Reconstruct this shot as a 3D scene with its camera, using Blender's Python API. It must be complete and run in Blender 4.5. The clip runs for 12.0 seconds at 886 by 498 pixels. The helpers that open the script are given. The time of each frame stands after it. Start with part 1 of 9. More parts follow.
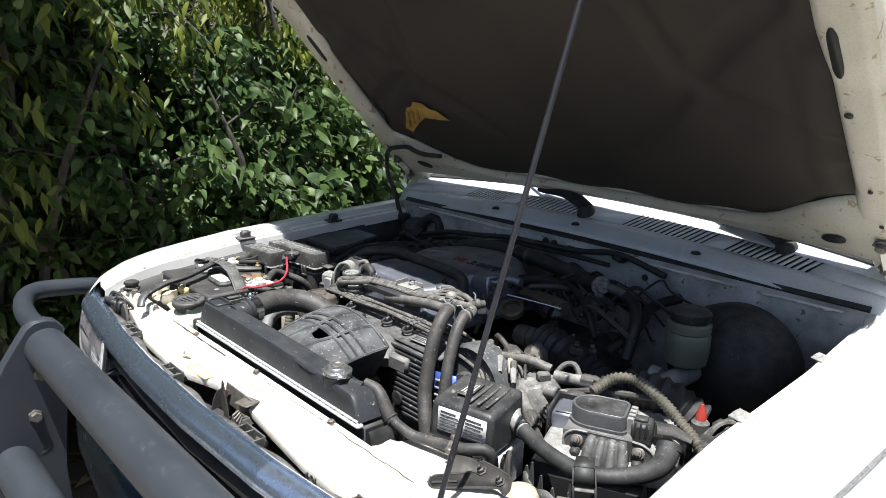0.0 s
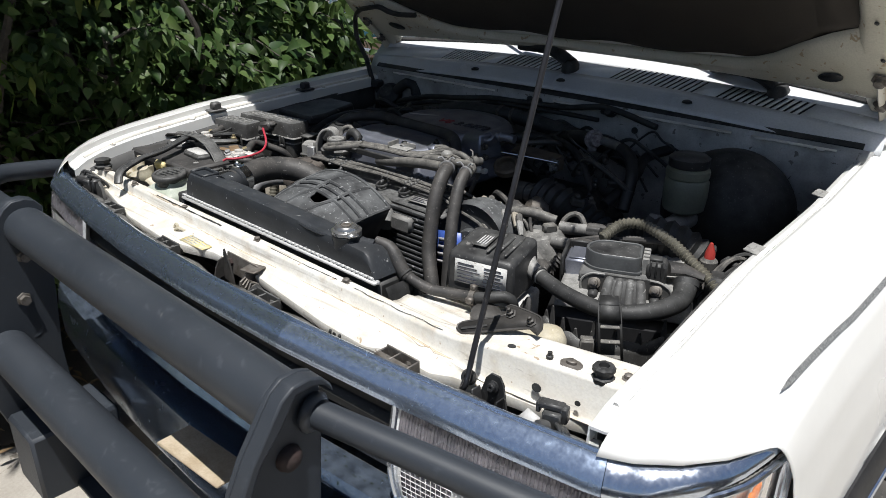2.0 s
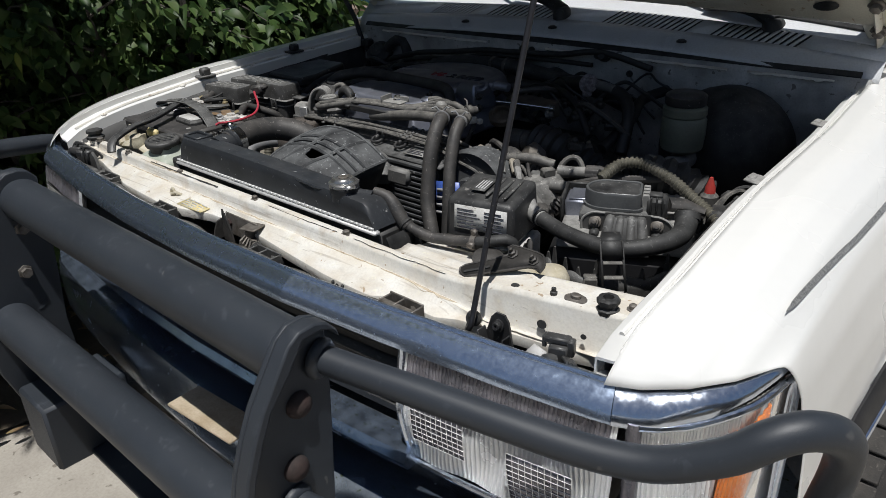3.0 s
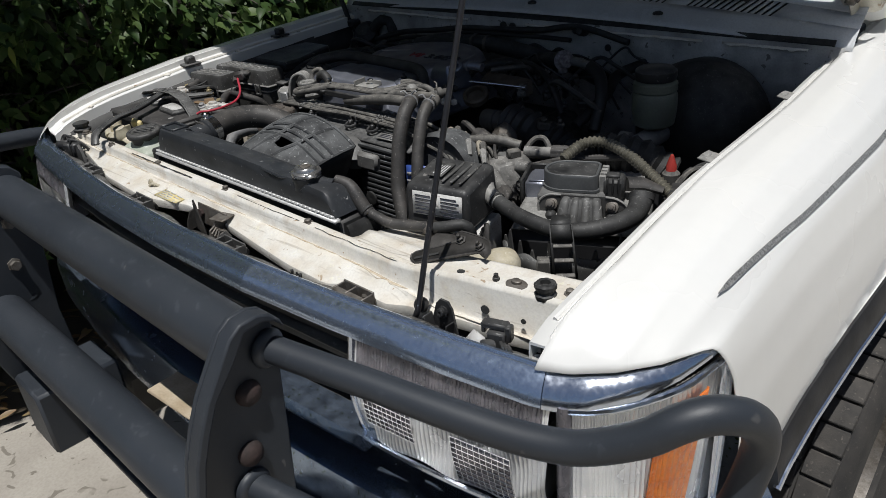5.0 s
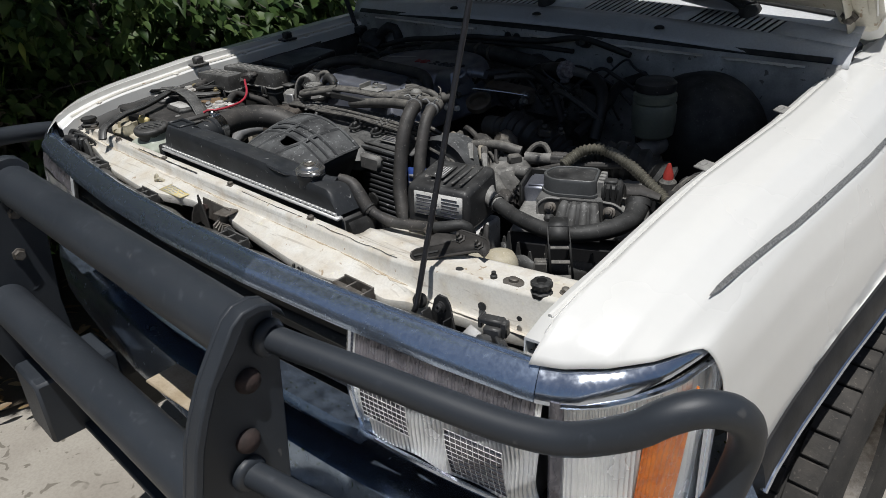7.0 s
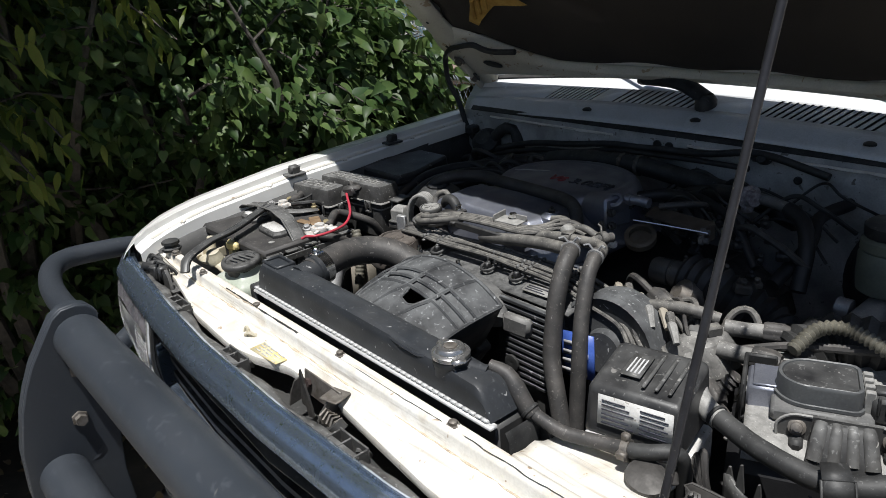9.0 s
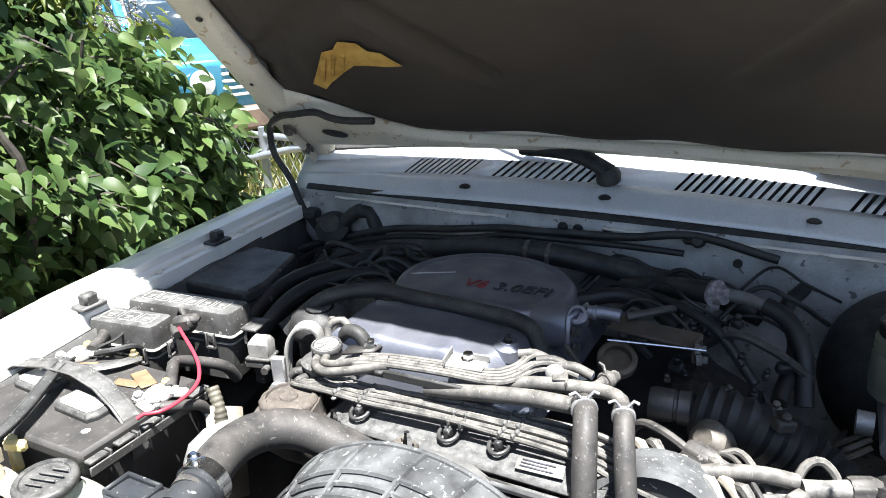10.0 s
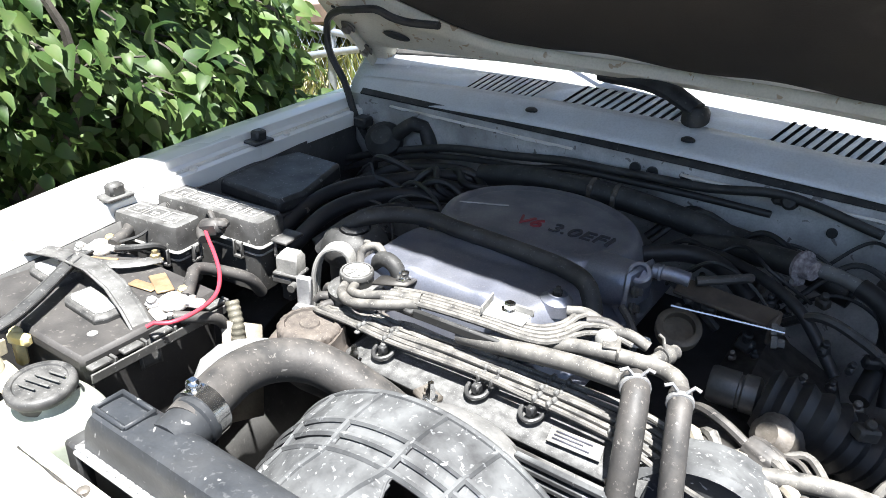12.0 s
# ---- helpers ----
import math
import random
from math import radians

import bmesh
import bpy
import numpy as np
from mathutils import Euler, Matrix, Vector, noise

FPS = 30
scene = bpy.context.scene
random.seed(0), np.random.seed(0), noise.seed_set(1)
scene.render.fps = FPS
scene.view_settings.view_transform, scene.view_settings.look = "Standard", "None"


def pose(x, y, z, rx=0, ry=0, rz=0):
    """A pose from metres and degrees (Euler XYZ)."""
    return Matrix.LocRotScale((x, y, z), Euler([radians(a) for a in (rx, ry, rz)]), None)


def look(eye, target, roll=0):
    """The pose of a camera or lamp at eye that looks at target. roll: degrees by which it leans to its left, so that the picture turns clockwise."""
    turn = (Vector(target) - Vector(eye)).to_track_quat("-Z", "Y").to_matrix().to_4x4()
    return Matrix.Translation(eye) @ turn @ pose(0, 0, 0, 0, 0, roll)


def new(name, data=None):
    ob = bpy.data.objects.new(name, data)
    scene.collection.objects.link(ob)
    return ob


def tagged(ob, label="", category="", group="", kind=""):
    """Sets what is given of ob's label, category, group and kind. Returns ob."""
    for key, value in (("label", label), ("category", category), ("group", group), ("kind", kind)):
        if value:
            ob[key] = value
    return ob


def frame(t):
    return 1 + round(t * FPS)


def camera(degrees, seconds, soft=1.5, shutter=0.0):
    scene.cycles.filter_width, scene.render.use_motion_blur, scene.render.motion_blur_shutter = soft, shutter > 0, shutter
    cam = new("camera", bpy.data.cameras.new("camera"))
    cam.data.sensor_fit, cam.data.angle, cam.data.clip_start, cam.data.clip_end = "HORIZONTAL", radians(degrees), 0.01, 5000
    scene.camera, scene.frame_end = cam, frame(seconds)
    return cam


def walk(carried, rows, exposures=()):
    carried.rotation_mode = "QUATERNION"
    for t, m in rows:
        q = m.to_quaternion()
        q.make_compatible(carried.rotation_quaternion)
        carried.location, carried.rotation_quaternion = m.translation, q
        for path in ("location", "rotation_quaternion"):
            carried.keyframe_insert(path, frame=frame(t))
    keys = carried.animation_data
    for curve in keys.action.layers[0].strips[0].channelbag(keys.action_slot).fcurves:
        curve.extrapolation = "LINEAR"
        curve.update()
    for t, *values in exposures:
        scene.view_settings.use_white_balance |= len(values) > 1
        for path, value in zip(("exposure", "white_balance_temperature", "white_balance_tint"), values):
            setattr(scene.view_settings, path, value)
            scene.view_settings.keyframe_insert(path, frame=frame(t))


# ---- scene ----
cam = camera(62.5, 12.0, soft=0.75)
PATH = [
    (0, (1.063, -0.294, 1.52), (-0.368, 1.015, 1.033), 1.9),
    (0.5, (1.069, -0.29, 1.52), (-0.361, 1.021, 1.032), 1.1),
    (1, (1.067, -0.292, 1.518), (-0.347, 1.013, 0.972), 0.7),
    (1.5, (1.033, -0.311, 1.498), (-0.365, 0.952, 0.827), 1.5),
    (2, (0.989, -0.353, 1.463), (-0.268, 0.991, 0.68), 0.5),
    (2.5, (0.98, -0.362, 1.439), (-0.187, 1.028, 0.601), -0.5),
    (3, (0.995, -0.36, 1.431), (-0.24, 0.958, 0.571), -2.4),
    (3.2, (1.006, -0.36, 1.427), (-0.206, 0.967, 0.55), -2.7),
    (4.8, (1.079, -0.297, 1.436), (-0.171, 0.954, 0.502), -6.6),
    (5, (1.074, -0.294, 1.451), (-0.195, 0.943, 0.525), -5.1),
    (5.5, (1.079, -0.306, 1.467), (-0.263, 0.934, 0.653), -3.8),
    (6, (1.088, -0.32, 1.462), (-0.25, 0.917, 0.639), -4.2),
    (6.5, (1.095, -0.329, 1.45), (-0.191, 0.942, 0.595), -3.9),
    (7, (1.091, -0.315, 1.444), (-0.184, 0.938, 0.547), -3.3),
    (7.5, (1.062, -0.315, 1.473), (-0.251, 0.94, 0.637), -1.8),
    (7.7, (1.048, -0.327, 1.484), (-0.309, 0.929, 0.72), -1.5),
    (9.3, (0.651, -0.121, 1.48), (-0.788, 1.057, 0.745), -4.3),
    (9.5, (0.568, -0.09, 1.473), (-0.724, 1.256, 0.752), -2.2),
    (9.7, (0.45, -0.079, 1.482), (-0.669, 1.445, 0.829), -2.7),
    (9.8, (0.387, -0.078, 1.497), (-0.616, 1.519, 0.831), -3.4),
    (10, (0.304, -0.066, 1.504), (-0.593, 1.589, 0.829), -2.1),
    (10.5, (0.243, -0.006, 1.503), (-0.752, 1.596, 0.837), 0.4),
    (11, (0.238, 0.016, 1.501), (-0.728, 1.6, 0.753), 1.0),
    (11.5, (0.229, 0.015, 1.509), (-0.847, 1.513, 0.736), 2.8),
    (12, (0.258, 0.033, 1.482), (-0.722, 1.533, 0.594), 2.7),
]
EXPOSURES = [(0, 0.98), (0.5, 1.25), (1.2, 1.15), (1.6, 0.88), (2.0, 0.17), (2.5, -0.25), (5.0, -0.4), (7.7, -0.47), (9.3, 0.7), (9.6, 1.36), (10, 2.0), (11.5, 2.15), (12, 2.1)]
walk(cam, [(t, look(eye, target, roll)) for t, eye, target, roll in PATH], EXPOSURES)

# ---- light ----
SUN_ELEV, SUN_AZ = 73.1, 38.0   # degrees above the horizon; turned from straight ahead of the truck towards its left side
world = bpy.data.worlds.new("sky_world")
scene.world = world
world.use_nodes = True
wn = world.node_tree.nodes
sky = wn.new("ShaderNodeTexSky")
sky.sky_type = 'NISHITA'
sky.sun_disc = False
sky.sun_elevation = radians(SUN_ELEV)
sky.sun_rotation = radians(180 - SUN_AZ)
wn["Background"].inputs["Strength"].default_value = 0.052
world.node_tree.links.new(sky.outputs["Color"], wn["Background"].inputs["Color"])
sun = new("sun", bpy.data.lights.new("sun", 'SUN'))
sun.data.energy, sun.data.angle, sun.data.color = 5.0, radians(0.55), (1.0, 0.99, 0.97)
sun_from = Vector((math.sin(radians(SUN_AZ)) * math.cos(radians(SUN_ELEV)), -math.cos(radians(SUN_AZ)) * math.cos(radians(SUN_ELEV)), math.sin(radians(SUN_ELEV))))
sun.matrix_world = look(sun_from * 20, (0, 0, 0))

# ---- building tools ----
class Shape:
    """Gathers vertices and faces of one part, in world metres."""

    def __init__(self):
        self.v, self.f = [], []

    def add(self, verts, faces):
        n = len(self.v)
        self.v += [tuple(p) for p in verts]
        self.f += [tuple(n + i for i in f) for f in faces]
        return self

    def box(self, c, s, b=0.003, rz=0.0, rx=0.0, ry=0.0):
        """A box with chamfered edges, centre c, sizes s, turned by degrees."""
        h = [k / 2 for k in s]
        b = min(b, *(0.45 * k for k in s))
        m = Euler([radians(a) for a in (rx, ry, rz)]).to_matrix()
        verts, at = [], {}
        for sx in (-1, 1):
            for sy in (-1, 1):
                for sz in (-1, 1):
                    sg = (sx, sy, sz)
                    for ax in range(3):
                        p = [sg[k] * (h[k] - (0 if k == ax else b)) for k in range(3)]
                        at[sg, ax] = len(verts)
                        verts.append(Vector(c) + m @ Vector(p))
        faces = []
        for ax in range(3):
            o = [k for k in range(3) if k != ax]
            for s0 in (-1, 1):
                loop = []
                for a, d in ((-1, -1), (1, -1), (1, 1), (-1, 1)):
                    sg = [0, 0, 0]
                    sg[ax], sg[o[0]], sg[o[1]] = s0, a, d
                    loop.append(at[tuple(sg), ax])
                faces.append(loop)
            for a in (-1, 1):
                for d in (-1, 1):
                    e = [0, 0, 0]
                    e[o[0]], e[o[1]] = a, d
                    e0, e1 = list(e), list(e)
                    e0[ax], e1[ax] = -1, 1
                    e0, e1 = tuple(e0), tuple(e1)
                    faces.append((at[e0, o[0]], at[e1, o[0]], at[e1, o[1]], at[e0, o[1]]))
        for sx in (-1, 1):
            for sy in (-1, 1):
                for sz in (-1, 1):
                    faces.append(tuple(at[(sx, sy, sz), k] for k in range(3)))
        return self.add(verts, faces)

    def prism(self, poly, axis, a, d):
        """A closed 2D outline, pushed along an axis from a to d."""
        n = len(poly)

        def put(p, k):
            return {"x": (k, p[0], p[1]), "y": (p[0], k, p[1]), "z": (p[0], p[1], k)}[axis]
        verts = [put(p, a) for p in poly] + [put(p, d) for p in poly]
        faces = [tuple(range(n))[::-1], tuple(range(n, 2 * n))] + [(i, (i + 1) % n, n + (i + 1) % n, n + i) for i in range(n)]
        return self.add(verts, faces)

    def tube(self, pts, r, seg=10, step=0.02, ribs=0.0, pitch=0.008, flat=1.0):
        """A round tube along a smooth curve through pts; ribs: depth of corrugation."""
        pts = [Vector(p) for p in pts]
        rr = r if isinstance(r, (list, tuple)) else [r] * len(pts)
        if step == 0.02:
            step = min(0.02, max(0.005, 1.1 * max(rr)))
        line = []
        ext = [pts[0] * 2 - pts[1]] + pts + [pts[-1] * 2 - pts[-2]]
        for i in range(len(pts) - 1):
            p0, p1, p2, p3 = ext[i:i + 4]
            st = pitch / 4 if ribs else step
            n = max(1, int((p2 - p1).length / st))
            for k in range(n):
                t = k / n
                q = 0.5 * ((2 * p1) + (p2 - p0) * t + (2 * p0 - 5 * p1 + 4 * p2 - p3) * t * t + (3 * p1 - p0 - 3 * p2 + p3) * t ** 3)
                line.append((q, rr[i] * (1 - t) + rr[i + 1] * t))
        line.append((pts[-1], rr[-1]))
        d = (line[1][0] - line[0][0]).normalized()
        up = Vector((0, 0, 1)) if abs(d.z) < 0.9 else Vector((1, 0, 0))
        side = d.cross(up).normalized()
        verts, faces = [], []
        for i, (q, ra) in enumerate(line):
            a, c = line[max(0, i - 1)][0], line[min(len(line) - 1, i + 1)][0]
            d = (c - a).normalized()
            side = (side - d * side.dot(d)).normalized()
            top = side.cross(d)
            if ribs:
                ra = ra - ribs * (0.5 + 0.5 * math.cos(i * math.pi / 2))
            verts += [q + side * math.cos(k * 2 * math.pi / seg) * ra + top * math.sin(k * 2 * math.pi / seg) * ra * flat for k in range(seg)]
        n = len(line)
        for i in range(n - 1):
            for k in range(seg):
                faces.append((i * seg + k, i * seg + (k + 1) % seg, (i + 1) * seg + (k + 1) % seg, (i + 1) * seg + k))
        faces.append(tuple(range(seg))[::-1])
        faces.append(tuple((n - 1) * seg + k for k in range(seg)))
        return self.add(verts, faces)

    def lathe(self, prof, at=(0, 0, 0), to=(0, 0, 1), seg=24, sx=1.0, wave=0.0, waves=0):
        """A turned body: prof is (radius, height) pairs along the axis to, from the place at."""
        q = Vector((0, 0, 1)).rotation_difference(Vector(to)).to_matrix()
        verts, faces = [], []
        for ra, z in prof:
            for k in range(seg):
                a = k * 2 * math.pi / seg
                w = 1 + (wave * (1 if (k * waves * 2 // seg) % 2 else 0) if waves else 0)
                verts.append(Vector(at) + q @ Vector((ra * w * math.cos(a) * sx, ra * w * math.sin(a), z)))
        for i in range(len(prof) - 1):
            for k in range(seg):
                faces.append((i * seg + k, i * seg + (k + 1) % seg, (i + 1) * seg + (k + 1) % seg, (i + 1) * seg + k))
        if prof[0][0] > 1e-5:
            faces.append(tuple(range(seg))[::-1])
        if prof[-1][0] > 1e-5:
            faces.append(tuple((len(prof) - 1) * seg + k for k in range(seg)))
        return self.add(verts, faces)

    def sheet(self, fn, nu, nv, skip=None):
        """A surface fn(u, v), u and v from 0 to 1."""
        verts = [fn(i / nu, j / nv) for i in range(nu + 1) for j in range(nv + 1)]
        faces = [(i * (nv + 1) + j, (i + 1) * (nv + 1) + j, (i + 1) * (nv + 1) + j + 1, i * (nv + 1) + j + 1)
                 for i in range(nu) for j in range(nv) if not (skip and skip((i + 0.5) / nu, (j + 0.5) / nv))]
        return self.add(verts, faces)

    def sweep(self, prof, path):
        """prof: (out, z) pairs swept along path, a list of (x, y, z, nx, ny) in plan."""
        n = len(prof)
        verts = [(x + nx * o, y + ny * o, z + h) for x, y, z, nx, ny in path for o, h in prof]
        faces = [(i * n + k, i * n + (k + 1) % n, (i + 1) * n + (k + 1) % n, (i + 1) * n + k) for i in range(len(path) - 1) for k in range(n)]
        faces += [tuple(range(n))[::-1], tuple((len(path) - 1) * n + k for k in range(n))]
        return self.add(verts, faces)


def thing(name, base, label, category, group="", kind=""):
    ob = new(name)
    ob.empty_display_size = 0.1
    ob.location = base
    return tagged(ob, label, category, group, kind)


def part(name, sh, material, parent=None, label="", smooth=40, thick=0.0, bevel=0.0):
    me = bpy.data.meshes.new(name)
    me.from_pydata(sh.v, [], sh.f)
    me.validate()
    bm = bmesh.new()
    bm.from_mesh(me)
    bmesh.ops.recalc_face_normals(bm, faces=bm.faces)
    bm.to_mesh(me)
    bm.free()
    me.shade_smooth()
    me.set_sharp_from_angle(angle=radians(smooth))
    me.materials.append(material)
    ob = new(name, me)
    if thick:
        md = ob.modifiers.new("thickness", 'SOLIDIFY')
        md.thickness, md.offset = thick, 0
    if bevel:
        md = ob.modifiers.new("rounding", 'BEVEL')
        md.width, md.segments, md.limit_method = bevel, 2, 'ANGLE'
    if parent is not None:
        ob.parent = parent
        if parent.type == 'EMPTY':
            ob.matrix_parent_inverse = Matrix.Translation(-parent.location)
    if label:
        ob["label"] = label
    return ob


def curve(table, x):
    """Straight-line reading of a table of (x, y)."""
    return float(np.interp(x, [a for a, _ in table], [b for _, b in table]))


# ---- materials ----
def surface(name, col, col2=None, rough=0.5, metal=0.0, scale=25.0, grain=300.0, bump=0.08, dust=None, dusty=0.0, coat=0.0, spots=None, spot=0.0, spec=0.5, contrast=0.25, speck=0.25, streak=0.0):
    """A procedural surface: two-scale colour noise, dust lying on top faces, small spots and a fine bump."""
    m = bpy.data.materials.new(name)
    m.use_nodes = True
    nt, N, L = m.node_tree, m.node_tree.nodes, m.node_tree.links
    p = N["Principled BSDF"]
    p.inputs["Metallic"].default_value = metal
    p.inputs["Coat Weight"].default_value = coat
    p.inputs["Coat Roughness"].default_value = 0.06
    p.inputs["Specular IOR Level"].default_value = spec
    tc = N.new("ShaderNodeTexCoord")

    def noise_of(sc, detail=4.0, dist=0.0):
        n = N.new("ShaderNodeTexNoise")
        n.inputs["Scale"].default_value, n.inputs["Detail"].default_value, n.inputs["Distortion"].default_value = sc, detail, dist
        L.new(tc.outputs["Object"], n.inputs["Vector"])
        return n.outputs["Fac"]

    def ramp(src, a, d):
        r = N.new("ShaderNodeMapRange")
        r.inputs[1].default_value, r.inputs[2].default_value = a, d
        L.new(src, r.inputs[0])
        return r.outputs[0]

    def mix(fac, a, d):
        x = N.new("ShaderNodeMix")
        x.data_type = 'RGBA'
        for i, s in ((0, fac), (6, a), (7, d)):
            if isinstance(s, (tuple, float, int)):
                x.inputs[i].default_value = s if not isinstance(s, tuple) else (*s[:3], 1)
            else:
                L.new(s, x.inputs[i])
        return x.outputs[2]

    def times(a, d):
        x = N.new("ShaderNodeMath")
        x.operation = 'MULTIPLY'
        for i, s in ((0, a), (1, d)):
            if isinstance(s, (float, int)):
                x.inputs[i].default_value = s
            else:
                L.new(s, x.inputs[i])
        return x.outputs[0]
    col2 = col2 or tuple(c * (1 - contrast) for c in col)
    big, fine = noise_of(scale), noise_of(grain, 3.0)
    c = mix(ramp(big, 0.35, 0.65), col, col2)
    c = mix(times(ramp(fine, 0.4, 0.7), speck), c, tuple(k * 0.6 for k in col2))
    rg = ramp(big, 0.2, 0.8)
    mr = N.new("ShaderNodeMapRange")
    mr.inputs[3].default_value, mr.inputs[4].default_value = max(0.02, rough - 0.1), min(1, rough + 0.12)
    L.new(rg, mr.inputs[0])
    rgh = mr.outputs[0]
    met = None
    if spots:
        s = ramp(noise_of(scale * 6, 2.0, 0.6), 0.66 - spot * 0.2, 0.7 - spot * 0.2)
        c = mix(s, c, spots)
    if streak:
        mp = N.new("ShaderNodeMapping")
        mp.inputs["Scale"].default_value = (5.0, 95.0, 70.0)
        L.new(tc.outputs["Object"], mp.inputs["Vector"])
        sn = N.new("ShaderNodeTexNoise")
        sn.inputs["Scale"].default_value, sn.inputs["Detail"].default_value, sn.inputs["Distortion"].default_value = 1.6, 5.0, 0.4
        L.new(mp.outputs[0], sn.inputs["Vector"])
        c = mix(times(ramp(sn.outputs["Fac"], 0.6, 0.68), streak), c, (0.13, 0.09, 0.06))
        c = mix(times(ramp(noise_of(30.0, 6.0), 0.55, 0.75), streak), c, (0.4, 0.3, 0.19))
    if dust:
        ge = N.new("ShaderNodeNewGeometry")
        sx = N.new("ShaderNodeSeparateXYZ")
        L.new(ge.outputs["Normal"], sx.inputs[0])
        up = ramp(sx.outputs[2], -0.3, 0.9)
        patch = noise_of(scale * 1.7, 9.0)
        f = times(times(up, ramp(patch, 0.3, 0.68)), dusty)
        c = mix(f, c, dust)
        fleck = times(times(up, ramp(noise_of(scale * 11, 3.0, 0.4), 0.62, 0.7)), 0.55 * min(1.0, dusty * 1.6))
        c = mix(fleck, c, tuple(min(0.8, k * 1.7) for k in dust))
        c = mix(times(ramp(noise_of(scale * 5, 6.0, 0.3), 0.58, 0.72), 0.45 * min(1.0, dusty * 1.4)), c, tuple(k * 0.7 for k in col2))
        rr = N.new("ShaderNodeMath")
        rr.operation = 'MAXIMUM'
        L.new(rgh, rr.inputs[0])
        L.new(times(f, 0.95), rr.inputs[1])
        rgh = rr.outputs[0]
        if metal:
            iv = N.new("ShaderNodeMath")
            iv.operation = 'MULTIPLY_ADD'
            L.new(f, iv.inputs[0])
            iv.inputs[1].default_value, iv.inputs[2].default_value = -metal, metal
            L.new(iv.outputs[0], p.inputs["Metallic"])
    L.new(c, p.inputs["Base Color"])
    L.new(rgh, p.inputs["Roughness"])
    if bump:
        bn = N.new("ShaderNodeBump")
        bn.inputs["Strength"].default_value, bn.inputs["Distance"].default_value = bump, 0.002
        L.new(fine, bn.inputs["Height"])
        L.new(bn.outputs[0], p.inputs["Normal"])
    return m


DUST = (0.19, 0.19, 0.185)
PALE = (0.45, 0.44, 0.42)
white_paint = surface("white_paint", (0.83, 0.825, 0.8), (0.815, 0.81, 0.78), 0.25, scale=4, grain=60, bump=0.0, coat=0.5, speck=0.03)
under_white = surface("dusty_white_paint", (0.82, 0.81, 0.77), (0.74, 0.72, 0.66), 0.42, scale=14, bump=0.08, dust=(0.55, 0.46, 0.34), dusty=0.5, spots=(0.34, 0.25, 0.17), spot=-0.2, streak=0.42)
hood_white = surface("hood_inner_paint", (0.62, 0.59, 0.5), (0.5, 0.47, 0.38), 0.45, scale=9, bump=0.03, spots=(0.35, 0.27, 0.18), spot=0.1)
bay_grey = surface("dirty_bay_paint", (0.6, 0.6, 0.59), (0.27, 0.267, 0.26), 0.5, scale=13, bump=0.1, dust=DUST, dusty=0.25, spots=(0.16, 0.15, 0.14), spot=0.0)
# Near-black with dust on top, for inner wings, floor, wells and backing panels.
bay_dark = surface("dusty_near_black", (0.07, 0.068, 0.065), (0.03, 0.03, 0.03), 0.6, scale=10, dust=DUST, dusty=0.25)
pad = surface("hood_insulation", (0.046, 0.038, 0.03), (0.028, 0.024, 0.021), 0.9, scale=3, grain=500, bump=0.5)
foam = surface("exposed_yellow_foam", (0.5, 0.33, 0.08), (0.38, 0.22, 0.05), 0.9, scale=40, bump=0.4)
# Blue in the four chrome colours paints in the reflected sky.
chrome = surface("sky_tinted_weathered_chrome", (0.74, 0.81, 0.92), (0.7, 0.77, 0.89), 0.17, 1.0, scale=150, bump=0.01, dust=(0.5, 0.55, 0.62), dusty=0.06, spec=0.5)
moulding_chrome = surface("sky_tinted_oxidised_chrome", (0.55, 0.66, 0.84), (0.49, 0.6, 0.78), 0.2, 0.93, scale=120, bump=0.02, dust=(0.4, 0.47, 0.56), dusty=0.1)
# Darker base paints in dimmer reflections; the green moss spots come on top.
moulding_moss = surface("sky_tinted_mossy_chrome", (0.42, 0.52, 0.66), (0.34, 0.43, 0.56), 0.22, 0.9, scale=55, bump=0.06, spots=(0.12, 0.17, 0.06), spot=0.12)
mossy_chrome = surface("sky_tinted_dull_mossy_chrome", (0.42, 0.52, 0.68), (0.32, 0.4, 0.53), 0.2, 0.95, scale=30, bump=0.03, dust=(0.14, 0.17, 0.2), dusty=0.12, spots=(0.09, 0.13, 0.04), spot=0.02)
bright = surface("bright_metal", (0.75, 0.75, 0.74), (0.6, 0.6, 0.6), 0.2, 1.0, scale=30, bump=0.02)
rod_steel = surface("dark_rod_steel", (0.05, 0.05, 0.055), (0.03, 0.03, 0.034), 0.35, 0.5, scale=30, bump=0.05, spots=(0.14, 0.13, 0.12), spot=-0.2)
# The blue-grey dust setting paints the sky's sheen onto the tubes' tops.
bar_black = surface("black_powder_coat", (0.031, 0.037, 0.046), (0.026, 0.031, 0.039), 0.46, scale=5, grain=900, bump=0.12, dust=(0.1, 0.11, 0.125), dusty=0.14, spots=(0.1, 0.1, 0.1), spot=-0.3)
black_plastic = surface("black_plastic", (0.03, 0.03, 0.031), (0.02, 0.02, 0.021), 0.4, scale=18, bump=0.06, dust=DUST, dusty=0.35, spots=(0.2, 0.19, 0.18), spot=-0.17, spec=0.35)
dusty_plastic = surface("dusty_black_plastic", (0.055, 0.053, 0.05), (0.035, 0.034, 0.033), 0.55, scale=22, bump=0.1, dust=DUST, dusty=0.75, spots=(0.3, 0.29, 0.27), spot=-0.08)
